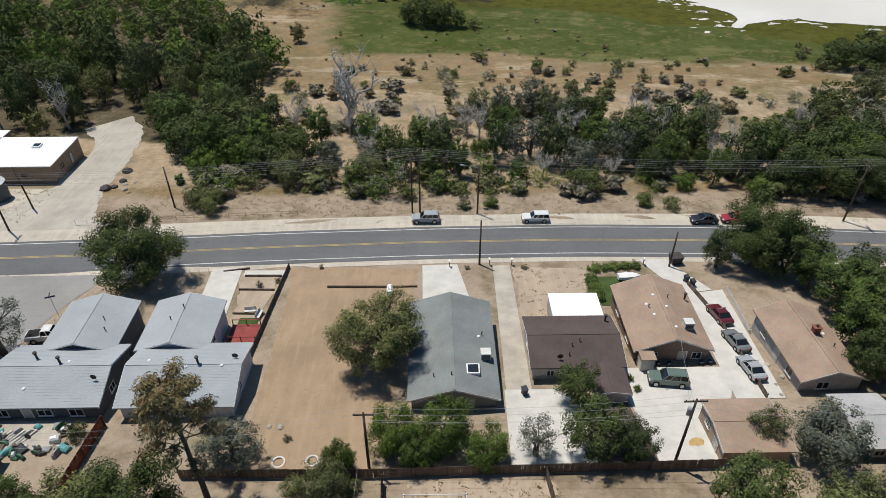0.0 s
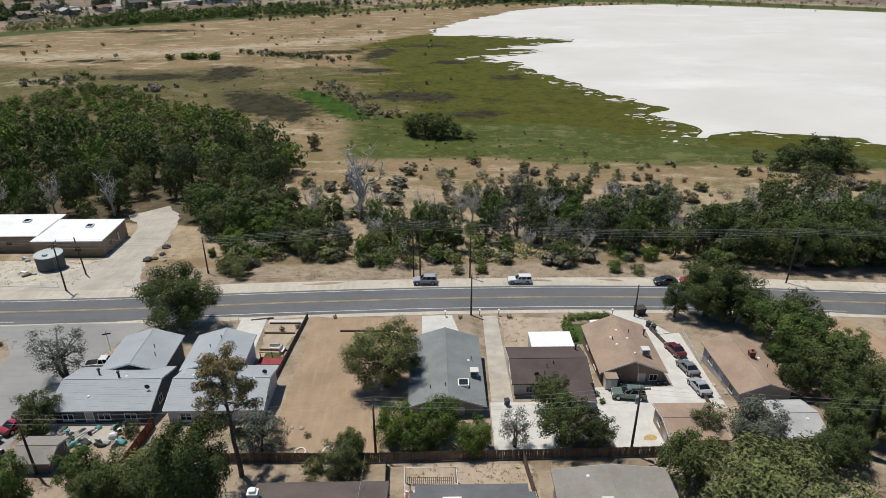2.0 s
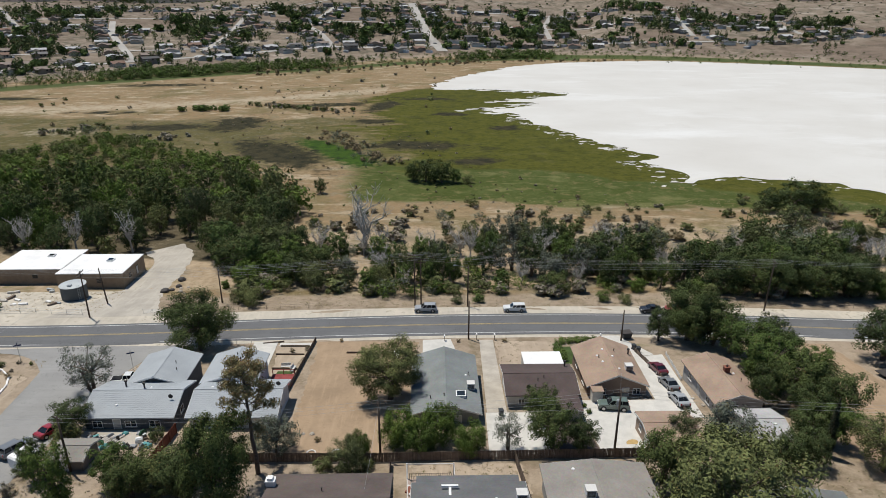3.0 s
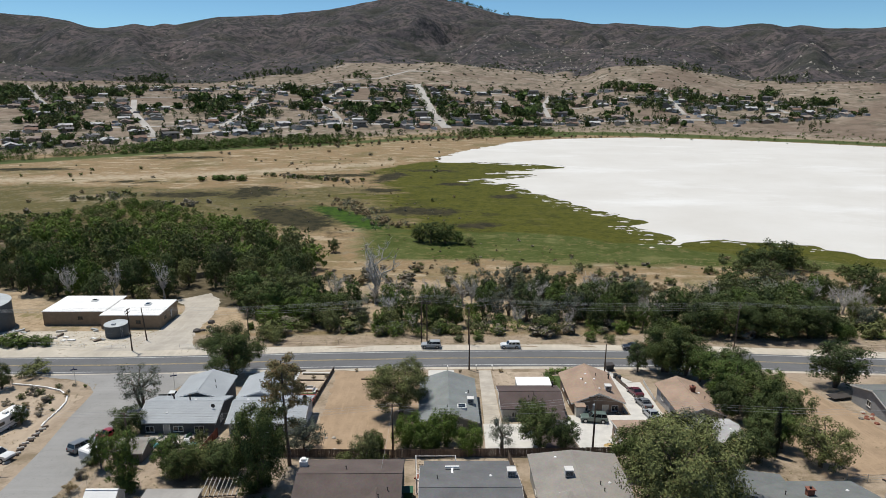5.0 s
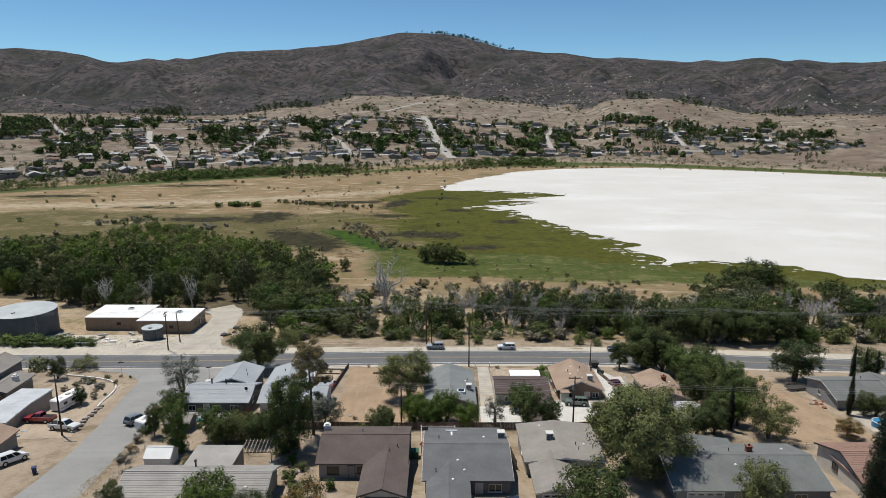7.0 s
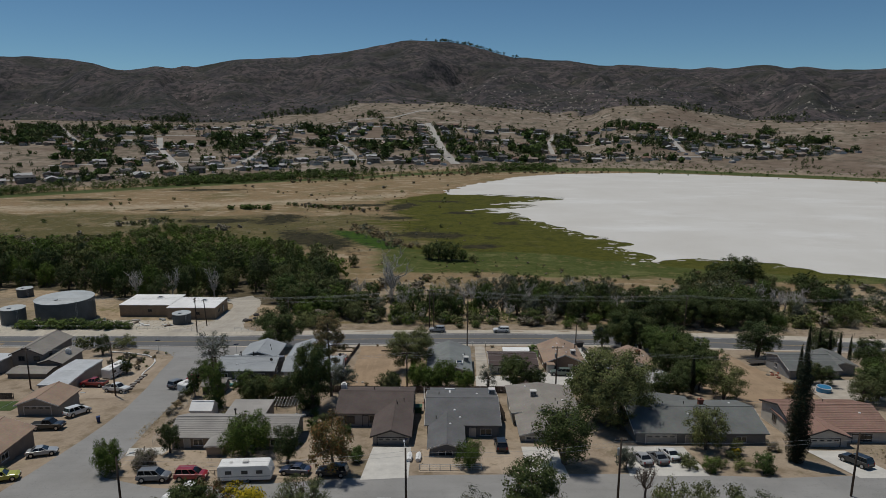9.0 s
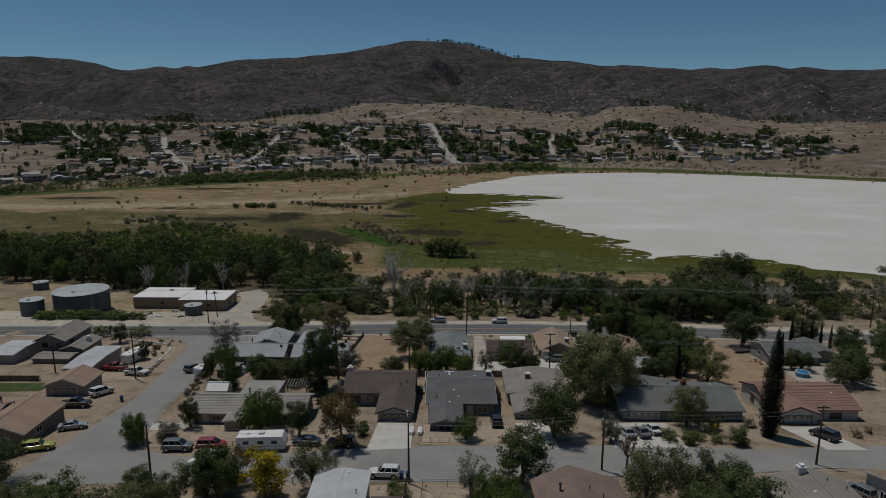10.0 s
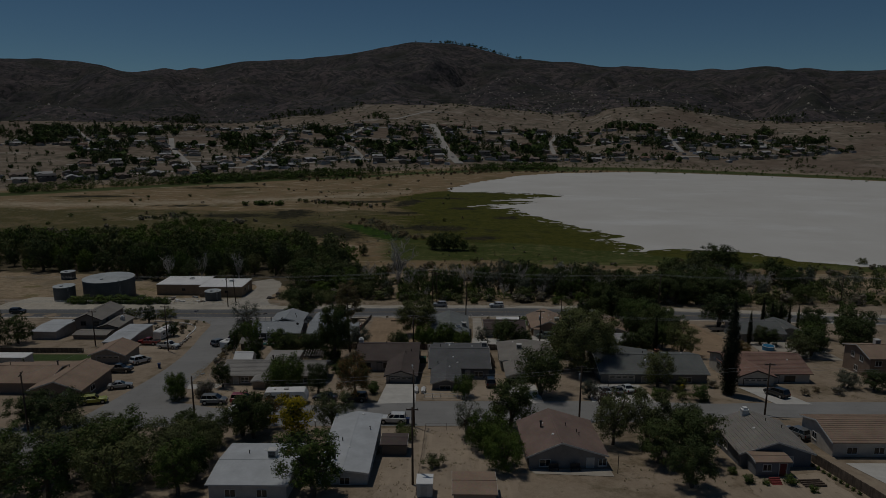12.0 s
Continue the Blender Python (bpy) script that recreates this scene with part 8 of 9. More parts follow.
wire([(-13.8, -39, gz(0, -39) + 8.0), (-5.0, -30.9, gz(0, -23) + 4.4)], 0.4, "thin service wire to a house")
wire([(-13.8, -39, gz(0, -39) + 8.0), (-14.5, -52, gz(0, -53) + 4.4)], 0.4, "thin service wire to a house")
# along the front street
for dz in (0.0, -0.6):
    wire([(-47.0, -91.6, gz(0, -91.6) + 8.2 + dz), (-10.8, -91.6, gz(0, -91.6) + 9.6 + dz), (17.3, -87.0, gz(0, -87) + 9.2 + dz), (50.1, -84.6, gz(0, -84.6) + 9.2 + dz), (110, -84, gz(0, -84) + 9)], 0.8)
wire([(-72.7, -43, gz(0, -43) + 10.8), (-71.5, -96.5, gz(0, -96) + 10.0)], 0.9)
wire([(-72.7, -43, gz(0, -43) + 10.8), (-76.4, 9.9, 9.6)], 0.9)


def board_fence(x0, y0, x1, y1, h, mat, label, board=0.19, gap=0.012, group="fences"):
    """Upright boards on rails and posts, each a part."""
    length = math.dist((x0, y0), (x1, y1))
    ang = math.degrees(math.atan2(y1 - y0, x1 - x0))
    z0 = land_z(x0, y0)
    ob = thing("board_fence", x0, y0, z0, ang, label, "fence", group)
    me = Shape().box(0, -0.012, 0.03, board - gap, 0.012, h).mesh("board", mat)
    short = Shape().box(0, -0.012, 0.03, board - gap, 0.012, h * 0.97).mesh("board", mat)
    n_ = int(length / board)
    at = lambda u: land_z(x0 + (x1 - x0) * u / length, y0 + (y1 - y0) * u / length) - z0
    r = random.Random(n_)
    for k in range(n_):
        u = k * board
        q = new("board", short if r.random() < 0.25 else me)
        q.matrix_basis = pose(u, r.uniform(-0.008, 0.008), at(u), 0, r.uniform(-0.8, 0.8), 0)
        q.parent = ob
    seg = int(length / 2.4) + 1
    for k in range(seg + 1):
        u = length * k / seg
        part("post", Shape().box(u - 0.05, 0.012, at(u) - 0.3, u + 0.05, 0.112, at(u) + h * 0.98), mat, ob)
        if k < seg:
            v = length * (k + 1) / seg
            for zz in (0.3, h - 0.35):
                part("rail", Shape().add([(u, 0.014, at(u) + zz), (v, 0.014, at(v) + zz), (v, 0.05, at(v) + zz), (u, 0.05, at(u) + zz), (u, 0.014, at(u) + zz + 0.09), (v, 0.014, at(v) + zz + 0.09), (v, 0.05, at(v) + zz + 0.09), (u, 0.05, at(u) + zz + 0.09)],
                                         [(0, 3, 2, 1), (4, 5, 6, 7), (0, 1, 5, 4), (1, 2, 6, 5), (2, 3, 7, 6), (3, 0, 4, 7)]), mat, ob)
    return ob


def post_fence(points, h, step, mat, label, rails=2, r=0.04, category="fence", mesh=False):
    """Posts with rails or strands between them."""
    x0, y0 = points[0]
    z0 = land_z(x0, y0)
    ob = thing("post_fence", x0, y0, z0, 0, label, category, "fences")
    line = polyline(points, step)
    loc = [Vector((x - x0, y - y0, land_z(x, y) - z0)) for x, y in line]
    for p in loc:
        part("post", Shape().tube(p - Vector((0, 0, 0.2)), p + Vector((0, 0, h)), r, n=6), mat, ob)
    for k in range(rails):
        zz = h * (0.95 - 0.9 * k / max(1, rails))
        for a, b in zip(loc, loc[1:]):
            part("rail", Shape().tube(a + Vector((0, 0, zz)), b + Vector((0, 0, zz)), r * 0.6, n=5), mat, ob)
    return ob


board_fence(-32.5, -39.9, -13.2, -40.2, 1.5, MAT_FENCE, "dark weathered board fence behind the lot")
board_fence(-13.2, -40.2, 21.8, -39.7, 1.5, MAT_FENCE, "dark weathered board fence along the yards")
board_fence(-43.0, -32.6, -43.2, -41.5, 1.7, MAT_REDWOOD, "red-brown board fence between two yards")
board_fence(-12.4, -41.0, -11.7, -57.0, 1.7, MAT_FENCE, "dark board fence between two houses")
board_fence(3.8, -40.4, 4.9, -56.0, 1.7, MAT_FENCE, "dark board fence between two houses")
board_fence(29.8, -6.6, 30.9, -15.1, 0.9, MAT_FENCE, "low dark board fence beside the parked cars")
board_fence(30.9, -15.1, 30.7, -30.0, 0.9, MAT_FENCE, "low dark board fence beside the parked cars")
board_fence(35.0, -8.0, 34.0, -18.0, 0.7, MAT_TRIM, "low pale retaining boards beside the house")
board_fence(-118.0, -45.6, -92.0, -45.2, 1.3, MAT_FENCE, "long brown board fence behind the garage")
board_fence(-28.9, -0.8, -30.0, -24.0, 1.0, MAT_FENCE, "low dark board fence beside the dirt lot")
post_fence([(-59.2, -21.0), (-57.0, -13.0), (-54.6, -5.2), (-46.0, -2.6), (-40.6, -2.0)], 1.1, 1.1, MAT_TRIM, "pale picket fence round the front yard", 3, 0.03)
post_fence([(-57.0, -36.0), (-56.0, -46.0), (-55.4, -58.0), (-53.8, -68.0)], 1.2, 2.2, MAT_METAL, "thin wire fence beside the street", 3, 0.025)
post_fence([(-50.5, -79.6), (-36.0, -79.0)], 0.9, 1.8, MAT_FENCE, "split-rail wooden fence by the street", 2, 0.06)
post_fence([(-54.0, -70.5), (-52.5, -75.5), (-50.5, -79.6)], 0.9, 1.8, MAT_FENCE, "split-rail wooden fence round the yard", 2, 0.06)
post_fence([(-9.7, -76.9), (-0.4, -76.9)], 1.0, 1.5, MAT_TRIM, "pale rail fence before the grey house", 3, 0.05)
post_fence([(-2.0, -92.6), (-8.8, -92.8), (-9.2, -118)], 1.2, 2.4, MAT_FENCE, "thin wire fence round the back yard", 2, 0.03)
post_fence([(-66.2, 11.4), (-60.0, 10.8)], 1.1, 2.0, MAT_METAL, "galvanised pipe gate at the drive", 4, 0.03)
post_fence([(-59.0, 11.0), (-50.0, 12.6), (-30.0, 14.0)], 1.0, 2.6, MAT_FENCE, "old wire fence along the verge", 2, 0.03)
post_fence([(-150, 12), (-120, 12), (-98, 12.4), (-78.5, 11.2)], 1.2, 3.0, MAT_METAL, "wire fence round the tank yard", 3, 0.03)
post_fence([(51.5, -47.6), (60, -48.5), (70, -49.5)], 1.2, 2.2, MAT_METAL, "wire fence at the lot's edge", 3, 0.025)
post_fence([(56, 13.6), (75, 12), (100, 9.6), (140, 6)], 1.0, 3.0, MAT_FENCE, "old wire fence along the verge", 2, 0.03)
post_fence([(-9.8, -50.6), (-10.1, -43.9), (-4.3, -43.9), (-4.2, -48.0)], 2.4, 3.4, MAT_TRIM, "pale patio cover frame on posts", 1, 0.09, "patio frame")
post_fence([(-9.8, -44.2), (-4.6, -44.2)], 1.1, 0.22, MAT_DARKTRIM, "dark iron baluster rail of the patio", 2, 0.025)
post_fence([(10.2, -44.9), (17.0, -45.0)], 2.5, 3.3, MAT_TRIM, "pale patio cover frame behind the taupe house", 1, 0.08, "patio frame")
post_fence([(-100, -57.5), (-87, -57.2)], 1.0, 2.4, MAT_FENCE, "low rail fence between yards", 2, 0.04)
board_fence(47.4, -104.0, 49.2, -117.5, 1.5, MAT_FENCE, "brown board fence between two gardens")

# ---- vehicles ----
CARS = {  # length, width, sill, bonnet, belt, roof; cabin from/to; slants
    "sedan": (4.4, 1.76, 0.32, 0.88, 0.95, 1.45, -1.55, 0.92, 0.72, 0.8),
    "suv": (4.6, 1.86, 0.36, 1.05, 1.08, 1.74, -2.2, 0.95, 0.25, 0.7),
    "van": (4.5, 1.84, 0.34, 1.05, 1.10, 1.80, -2.1, 1.32, 0.18, 0.9),
    "wagon": (4.55, 1.78, 0.34, 0.98, 1.0, 1.62, -2.25, 0.85, 0.15, 0.65),
    "pickup": (5.3, 1.92, 0.42, 1.12, 1.15, 1.86, -0.75, 1.25, 0.2, 0.75),
}
CAR_MESH = {}


def car_meshes(kind, colour):
    key = (kind, colour)
    if key in CAR_MESH:
        return CAR_MESH[key]
    L, W, sill, bon, belt, top, c0, c1, sb, sf = CARS[kind]
    w, x0, x1 = W / 2, -L / 2, L / 2
    if kind == "pickup":
        prof = [(x0, sill + 0.15), (x0 + 0.1, sill), (x1 - 0.15, sill), (x1, sill + 0.2), (x1 - 0.02, bon - 0.18), (x1 - 0.35, bon), (c1, belt), (c0, belt), (c0 - 0.05, belt), (x0, belt - 0.02)]
    elif kind == "sedan":
        prof = [(x0, sill + 0.2), (x0 + 0.15, sill), (x1 - 0.2, sill), (x1, sill + 0.2), (x1 - 0.04, bon - 0.22), (x1 - 0.5, bon - 0.04), (c1, belt), (c0, belt), (x0 + 0.25, belt), (x0 + 0.02, belt - 0.15)]
    else:
        prof = [(x0, sill + 0.2), (x0 + 0.12, sill), (x1 - 0.2, sill), (x1, sill + 0.2), (x1 - 0.03, bon - 0.2), (x1 - 0.4, bon), (c1, belt), (c0 + 0.3, belt), (x0 + 0.1, belt), (x0, belt - 0.2)]
    cx, cz = 0, (sill + belt) / 2
    shrink = lambda k: [(cx + (px - cx) * (0.985 if k else 1), cz + (pz - cz) * (0.88 if k else 1)) for px, pz in prof]
    loops = [[(px, yy, pz) for px, pz in shrink(k)] for yy, k in ((-w, 1), (-w + 0.07, 0), (w - 0.07, 0), (w, 1))]
    out = {"body": Shape().rings(loops).mesh("body", paint(colour), False)}
    g0, g1, wt = w * 0.93, w * 0.76, top - 0.09
    frus = lambda xa, xb, ya, za, xc, xd, yb, zb: Shape().rings([[(xa, -ya, za), (xb, -ya, za), (xb, ya, za), (xa, ya, za)], [(xc, -yb, zb), (xd, -yb, zb), (xd, yb, zb), (xc, yb, zb)]])
    out["glass"] = frus(c0, c1, g0, belt - 0.02, c0 + sb, c1 - sf, g1, wt).mesh("glass", MAT_CARGLASS)
    out["roof"] = Shape().rings([[(c0 + sb - 0.05, -g1 - 0.03, wt), (c1 - sf + 0.05, -g1 - 0.03, wt), (c1 - sf + 0.05, g1 + 0.03, wt), (c0 + sb - 0.05, g1 + 0.03, wt)],
                                 [(c0 + sb + 0.08, -g1 + 0.08, top), (c1 - sf - 0.12, -g1 + 0.08, top), (c1 - sf - 0.12, g1 - 0.08, top), (c0 + sb + 0.08, g1 - 0.08, top)]]).mesh("roof", paint(colour))
    out["pillar"] = []
    span = (c1 - sf) - (c0 + sb)
    mids = {"sedan": (0.5,), "pickup": (0.45,), "van": (0.33, 0.68), "suv": (0.35, 0.7), "wagon": (0.35, 0.7)}[kind]
    for side in (-1, 1):
        for t in (0.0, *mids, 1.0):
            bx = c0 + (c1 - c0) * t
            tx = c0 + sb + span * t
            out["pillar"].append(Shape().tube((bx + (0.05 if t == 0 else -0.05 if t == 1 else 0), side * (g0 + 0.005), belt - 0.02), (tx, side * (g1 + 0.005), wt + 0.01), 0.05, n=5).mesh("pillar", paint(colour)))
    r = 0.34 if kind in ("sedan", "wagon") else 0.38
    out["tyre"] = Shape().tube((0, -0.11, 0), (0, 0.11, 0), r, n=16).mesh("tyre", MAT_RUBBER)
    out["rim"] = Shape().tube((0, -0.118, 0), (0, 0.118, 0), r * 0.62, n=12).mesh("rim", MAT_RIM)
    out["wheels"] = [(sx, sy * (w - 0.09), r) for sx in (x0 + L * 0.19, x1 - L * 0.17) for sy in (-1, 1)]
    out["arch"] = [Shape().tube((sx, sy * (w - 0.16), r), (sx, sy * (w + 0.004), r), r + 0.06, n=14).mesh("wheel_arch", MAT_RUBBER) for sx in (x0 + L * 0.19, x1 - L * 0.17) for sy in (-1, 1)]
    out["lamps"] = [("headlight", Shape().box(x1 - 0.12, sy * (w - 0.32) - 0.2, bon - 0.34, x1 + 0.005, sy * (w - 0.32) + 0.2, bon - 0.18).mesh("headlight", MAT_LAMP)) for sy in (-1, 1)]
    out["lamps"] += [("tail_light", Shape().box(x0 - 0.01, sy * (w - 0.2) - 0.1, belt - 0.42, x0 + 0.1, sy * (w - 0.2) + 0.1, belt - 0.1).mesh("tail_light", MAT_TAIL)) for sy in (-1, 1)]
    out["bumper"] = [Shape().box(x1 - 0.06, -w + 0.12, sill + 0.02, x1 + 0.04, w - 0.12, sill + 0.2).mesh("bumper", MAT_DARKTRIM), Shape().box(x0 - 0.05, -w + 0.12, sill + 0.05, x0 + 0.06, w - 0.12, sill + 0.24).mesh("bumper", MAT_DARKTRIM)]
    out["mirror"] = [Shape().box(c1 - 0.45, sy * (w + 0.1) - 0.09, belt, c1 - 0.3, sy * (w + 0.1) + 0.09, belt + 0.16).mesh("mirror", paint(colour)) for sy in (-1, 1)]
    if kind == "pickup":
        out["bed"] = Shape().box(x0 + 0.08, -w + 0.14, belt - 0.06, c0 - 0.12, w - 0.14, belt - 0.015 + 0.02).mesh("bed", MAT_RUBBER)
    CAR_MESH[key] = out
    return out


def car(kind, x, y, turn, colour, label, lift=0.09):
    m = car_meshes(kind, colour)
    dx, dy = math.cos(radians(turn)), math.sin(radians(turn))
    rise = (land_z(x + dx, y + dy) - land_z(x - dx, y - dy)) / 2
    roll = (land_z(x - dy, y + dx) - land_z(x + dy, y - dx)) / 2
    ob = thing({"van": "van", "pickup": "pickup_truck", "suv": "suv", "wagon": "station_wagon"}.get(kind, "car"), x, y, land_z(x, y) + lift, turn, label, {"pickup": "truck", "van": "van"}.get(kind, "car"), "parked vehicles")
    ob.matrix_basis = Matrix.Translation((x, y, land_z(x, y) + lift)) @ pose(0, 0, 0, 0, 0, turn) @ pose(0, 0, 0, math.degrees(math.atan(roll)), -math.degrees(math.atan(rise)), 0)

    def put(name, me, parent=ob):
        piece = new(name, me)
        piece.parent = parent
        return piece

    put("body", m["body"])
    put("glass", m["glass"])
    put("roof", m["roof"])
    for p in m["pillar"]:
        put("pillar", p)
    for (wx, wy, wz), arch in zip(m["wheels"], m["arch"]):
        t = put("wheel", m["tyre"])
        t.location = (wx, wy, wz)
        put("rim", m["rim"], t)
        put("wheel_arch", arch)
    for name, me in m["lamps"]:
        put(name, me)
    for me in m["bumper"]:
        put("bumper", me)
    for me in m["mirror"]:
        put("mirror", me)
    if "bed" in m:
        put("bed", m["bed"])
    return ob


SILVER, WHITE_P, BLACK_P, RED_P, MAROON, GREEN_P, BLUE_P, YELLOW_P, GREY_P = (0.36, 0.37, 0.38), (0.72, 0.72, 0.70), (0.018, 0.018, 0.02), (0.30, 0.02, 0.025), (0.11, 0.012, 0.02), (0.12, 0.16, 0.135), (0.035, 0.05, 0.10), (0.42, 0.42, 0.05), (0.17, 0.175, 0.18)
for kind, x, y, turn, c, label in (
    ("suv", -8.2, 11.4, 180, SILVER, "silver sport utility car parked on the verge"), ("wagon", 10.1, 11.3, 180, WHITE_P, "white boxy wagon parked on the verge"), ("sedan", 38.2, 10.4, 180, BLACK_P, "black car parked on the verge"), ("sedan", 43.4, 10.6, 180, RED_P, "red car parked on the verge"),
    ("suv", 20.3, -27.2, 172, GREEN_P, "grey-green sport utility car on white concrete"), ("sedan", 31.3, -14.6, 98, MAROON, "dark red car on the side drive"), ("sedan", 31.2, -20.2, 98, GREY_P, "grey-green car with a pale bonnet on the drive"), ("sedan", 30.9, -25.4, 96, SILVER, "silver-blue car on the side drive"),
    ("pickup", -73.8, -40.4, -12, WHITE_P, "white pickup truck beside a pole"), ("pickup", -80.4, -36.8, 178, RED_P, "red pickup truck in a cluttered yard"), ("van", -74.2, -54.0, 62, WHITE_P, "old white van on bare dirt"), ("pickup", -75.2, -61.2, 5, BLACK_P, "black pickup truck at the kerb"),
    ("sedan", -69.4, -72.2, 22, SILVER, "silver car parked at the kerb"), ("wagon", -69.6, -81.2, 22, YELLOW_P, "yellow-green car parked at the kerb"), ("van", -47.8, -80.9, 3, GREY_P, "grey minivan parked by the rail fence"), ("van", -42.6, -80.4, 3, RED_P, "red minivan parked by the rail fence"),
    ("suv", -14.4, -89.9, 178, WHITE_P, "white sport utility car parked on the street"), ("sedan", 24.7, -73.6, 100, SILVER, "silver car on the driveway"), ("sedan", 27.2, -73.3, 100, GREY_P, "dark grey car on the driveway"), ("sedan", 29.5, -71.9, 100, WHITE_P, "pale silver car on the driveway"),
    ("suv", 57.4, -74.2, 115, BLACK_P, "black sport utility car on the driveway"), ("suv", 50.2, -94.6, 112, GREY_P, "grey sport utility car on a side drive"), ("sedan", -60.4, -32.4, 62, RED_P, "red car parked on the side street"), ("suv", -62.4, -37.0, 64, GREY_P, "grey sport utility car on the side street"),
    ("suv", 3.2, -68.6, 92, BLACK_P, "black sport utility car beside the house"), ("sedan", -28.0, -78.4, 176, BLUE_P, "dark blue car parked under a tree"), ("suv", -22.4, -78.9, 176, BLACK_P, "black sport utility car in tree shade"), ("pickup", -56.4, -17.4, 8, WHITE_P, "white pickup truck beside the grey house"),
    ("suv", -139.0, 1.5, 0, BLACK_P, "black sport utility car on the main road"),
):
    car(kind, x, y, turn, c, label)


def camper(x, y, turn, length, label, height=2.7):
    ob = thing("camper", x, y, land_z(x, y), turn, label, "camper", "campers")
    L, w = length / 2, 1.2
    prof = [(-L, 0.55), (L - 0.25, 0.55), (L, 0.9), (L - 0.05, height * 0.62), (L - 0.45, height - 0.1), (L - 0.7, height), (-L + 0.2, height), (-L, height - 0.2)]
    part("body", Shape().rings([[(px, -w, pz) for px, pz in prof], [(px, w, pz) for px, pz in prof]]), MAT_WHITE, ob)
    part("stripe", Shape().box(-L + 0.02, -w - 0.012, 1.05, L - 0.2, w + 0.012, 1.2), MAT_METAL, ob)
    for u in (-0.6, 0.0, 0.55):
        for s in (-1, 1):
            part("window", Shape().box(u * L - 0.45, s * (w + 0.005) - 0.015, 1.5, u * L + 0.45, s * (w + 0.005) + 0.015, 2.05), MAT_GLASS, ob)
    part("roof_vent", Shape().box(-0.4, -0.3, height, 0.4, 0.3, height + 0.28), MAT_TRIM, ob)
    part("roof_vent", Shape().box(-L * 0.6, -0.2, height, -L * 0.6 + 0.4, 0.2, height + 0.12), MAT_TRIM, ob)
    for u in (-0.25, 0.12):
        for s in (-1, 1):
            q = part("wheel", Shape().tube((u * L, s * (w - 0.2), 0.34), (u * L, s * (w + 0.01), 0.34), 0.34, n=14), MAT_RUBBER, ob)
            part("rim", Shape().tube((u * L, s * (w - 0.1), 0.34), (u * L, s * (w + 0.02), 0.34), 0.19, n=10), MAT_RIM, q)
    part("hitch", Shape().tube((L - 0.1, 0, 0.55), (L + 1.0, 0, 0.5), 0.05, n=6), MAT_DARKTRIM, ob)
    part("step", Shape().box(-0.3, -w - 0.35, 0.35, 0.4, -w - 0.02, 0.42), MAT_METAL, ob)
    return ob


camper(-34.6, -80.2, 4, 7.6, "white camper trailer parked on the street")
camper(-40.4, -88.2, 60, 5.0, "white box camper half hidden by trees", 2.4)
camper(-79.8, -28.4, 75, 6.4, "old white camper in a dusty yard", 2.6)
camper(-59.2, -40.0, 64, 3.2, "small rounded white camper trailer on the street", 2.2)

# ---- smaller things about the yards ----
def simple(name, x, y, turn, label, category, parts, group="", lift=0.0):
    """A thing from (part name, shape, material) rows."""
    ob = thing(name, x, y, land_z(x, y) + lift, turn, label, category, group)
    for pname, shape, mat in parts:
        part(pname, shape, mat, ob)
    return ob


def bin_(x, y, turn, mat, label):
    simple("wheelie_bin", x, y, turn, label, "bin", [
        ("body", Shape().rings([[(-0.24, -0.26, 0.08), (0.24, -0.26, 0.08), (0.24, 0.26, 0.08), (-0.24, 0.26, 0.08)], [(-0.3, -0.34, 0.98), (0.3, -0.34, 0.98), (0.3, 0.34, 0.98), (-0.3, 0.34, 0.98)]]), mat),
        ("lid", Shape().box(-0.33, -0.38, 0.98, 0.33, 0.38, 1.06), mat), ("wheel", Shape().tube((-0.26, 0.26, 0.12), (0.26, 0.26, 0.12), 0.12, n=10), MAT_RUBBER)], "bins", 0.09)


MAT_BLUEBIN = plain("blue_plastic", (0.03, 0.05, 0.13), 0.5, 0, 0.06)
MAT_GREENBIN = plain("green_plastic", (0.03, 0.10, 0.05), 0.5, 0, 0.06)
MAT_POOL = plain("pool_blue", (0.05, 0.22, 0.40), 0.25, 0, 0.08, spec=0.5)
MAT_REDDECK = plain("red_deck_paint", (0.26, 0.055, 0.05), 0.8, 0, 0.15)
MAT_TEAL = plain("teal_tarp", (0.10, 0.30, 0.30), 0.6, 0, 0.12, 1.5)
MAT_TARP = plain("grey_tarp", (0.30, 0.31, 0.32), 0.7, 0, 0.15, 1.5)
for x, y, t, m, lab in ((-12.4, -66.9, 10, MAT_BLUEBIN, "dark blue wheelie bin by the garage"), (29.9, -5.8, 20, MAT_PLASTIC, "black wheelie bin on the drive"), (30.4, -6.9, 10, MAT_PLASTIC, "black wheelie bin on the drive"), (-11.9, -90.4, 0, MAT_BLUEBIN, "dark blue wheelie bin at the kerb"), (-11.0, -90.4, 5, MAT_BLUEBIN, "dark blue wheelie bin at the kerb"), (15.6, -18.9, 0, MAT_PLASTIC, "black wheelie bin between the houses"), (3.2, -28.8, 15, MAT_PLASTIC, "black wheelie bin in the yard"), (-68.2, -57.8, 25, MAT_BLUEBIN, "dark blue wheelie bin at the kerb")):
    bin_(x, y, t, m, lab)
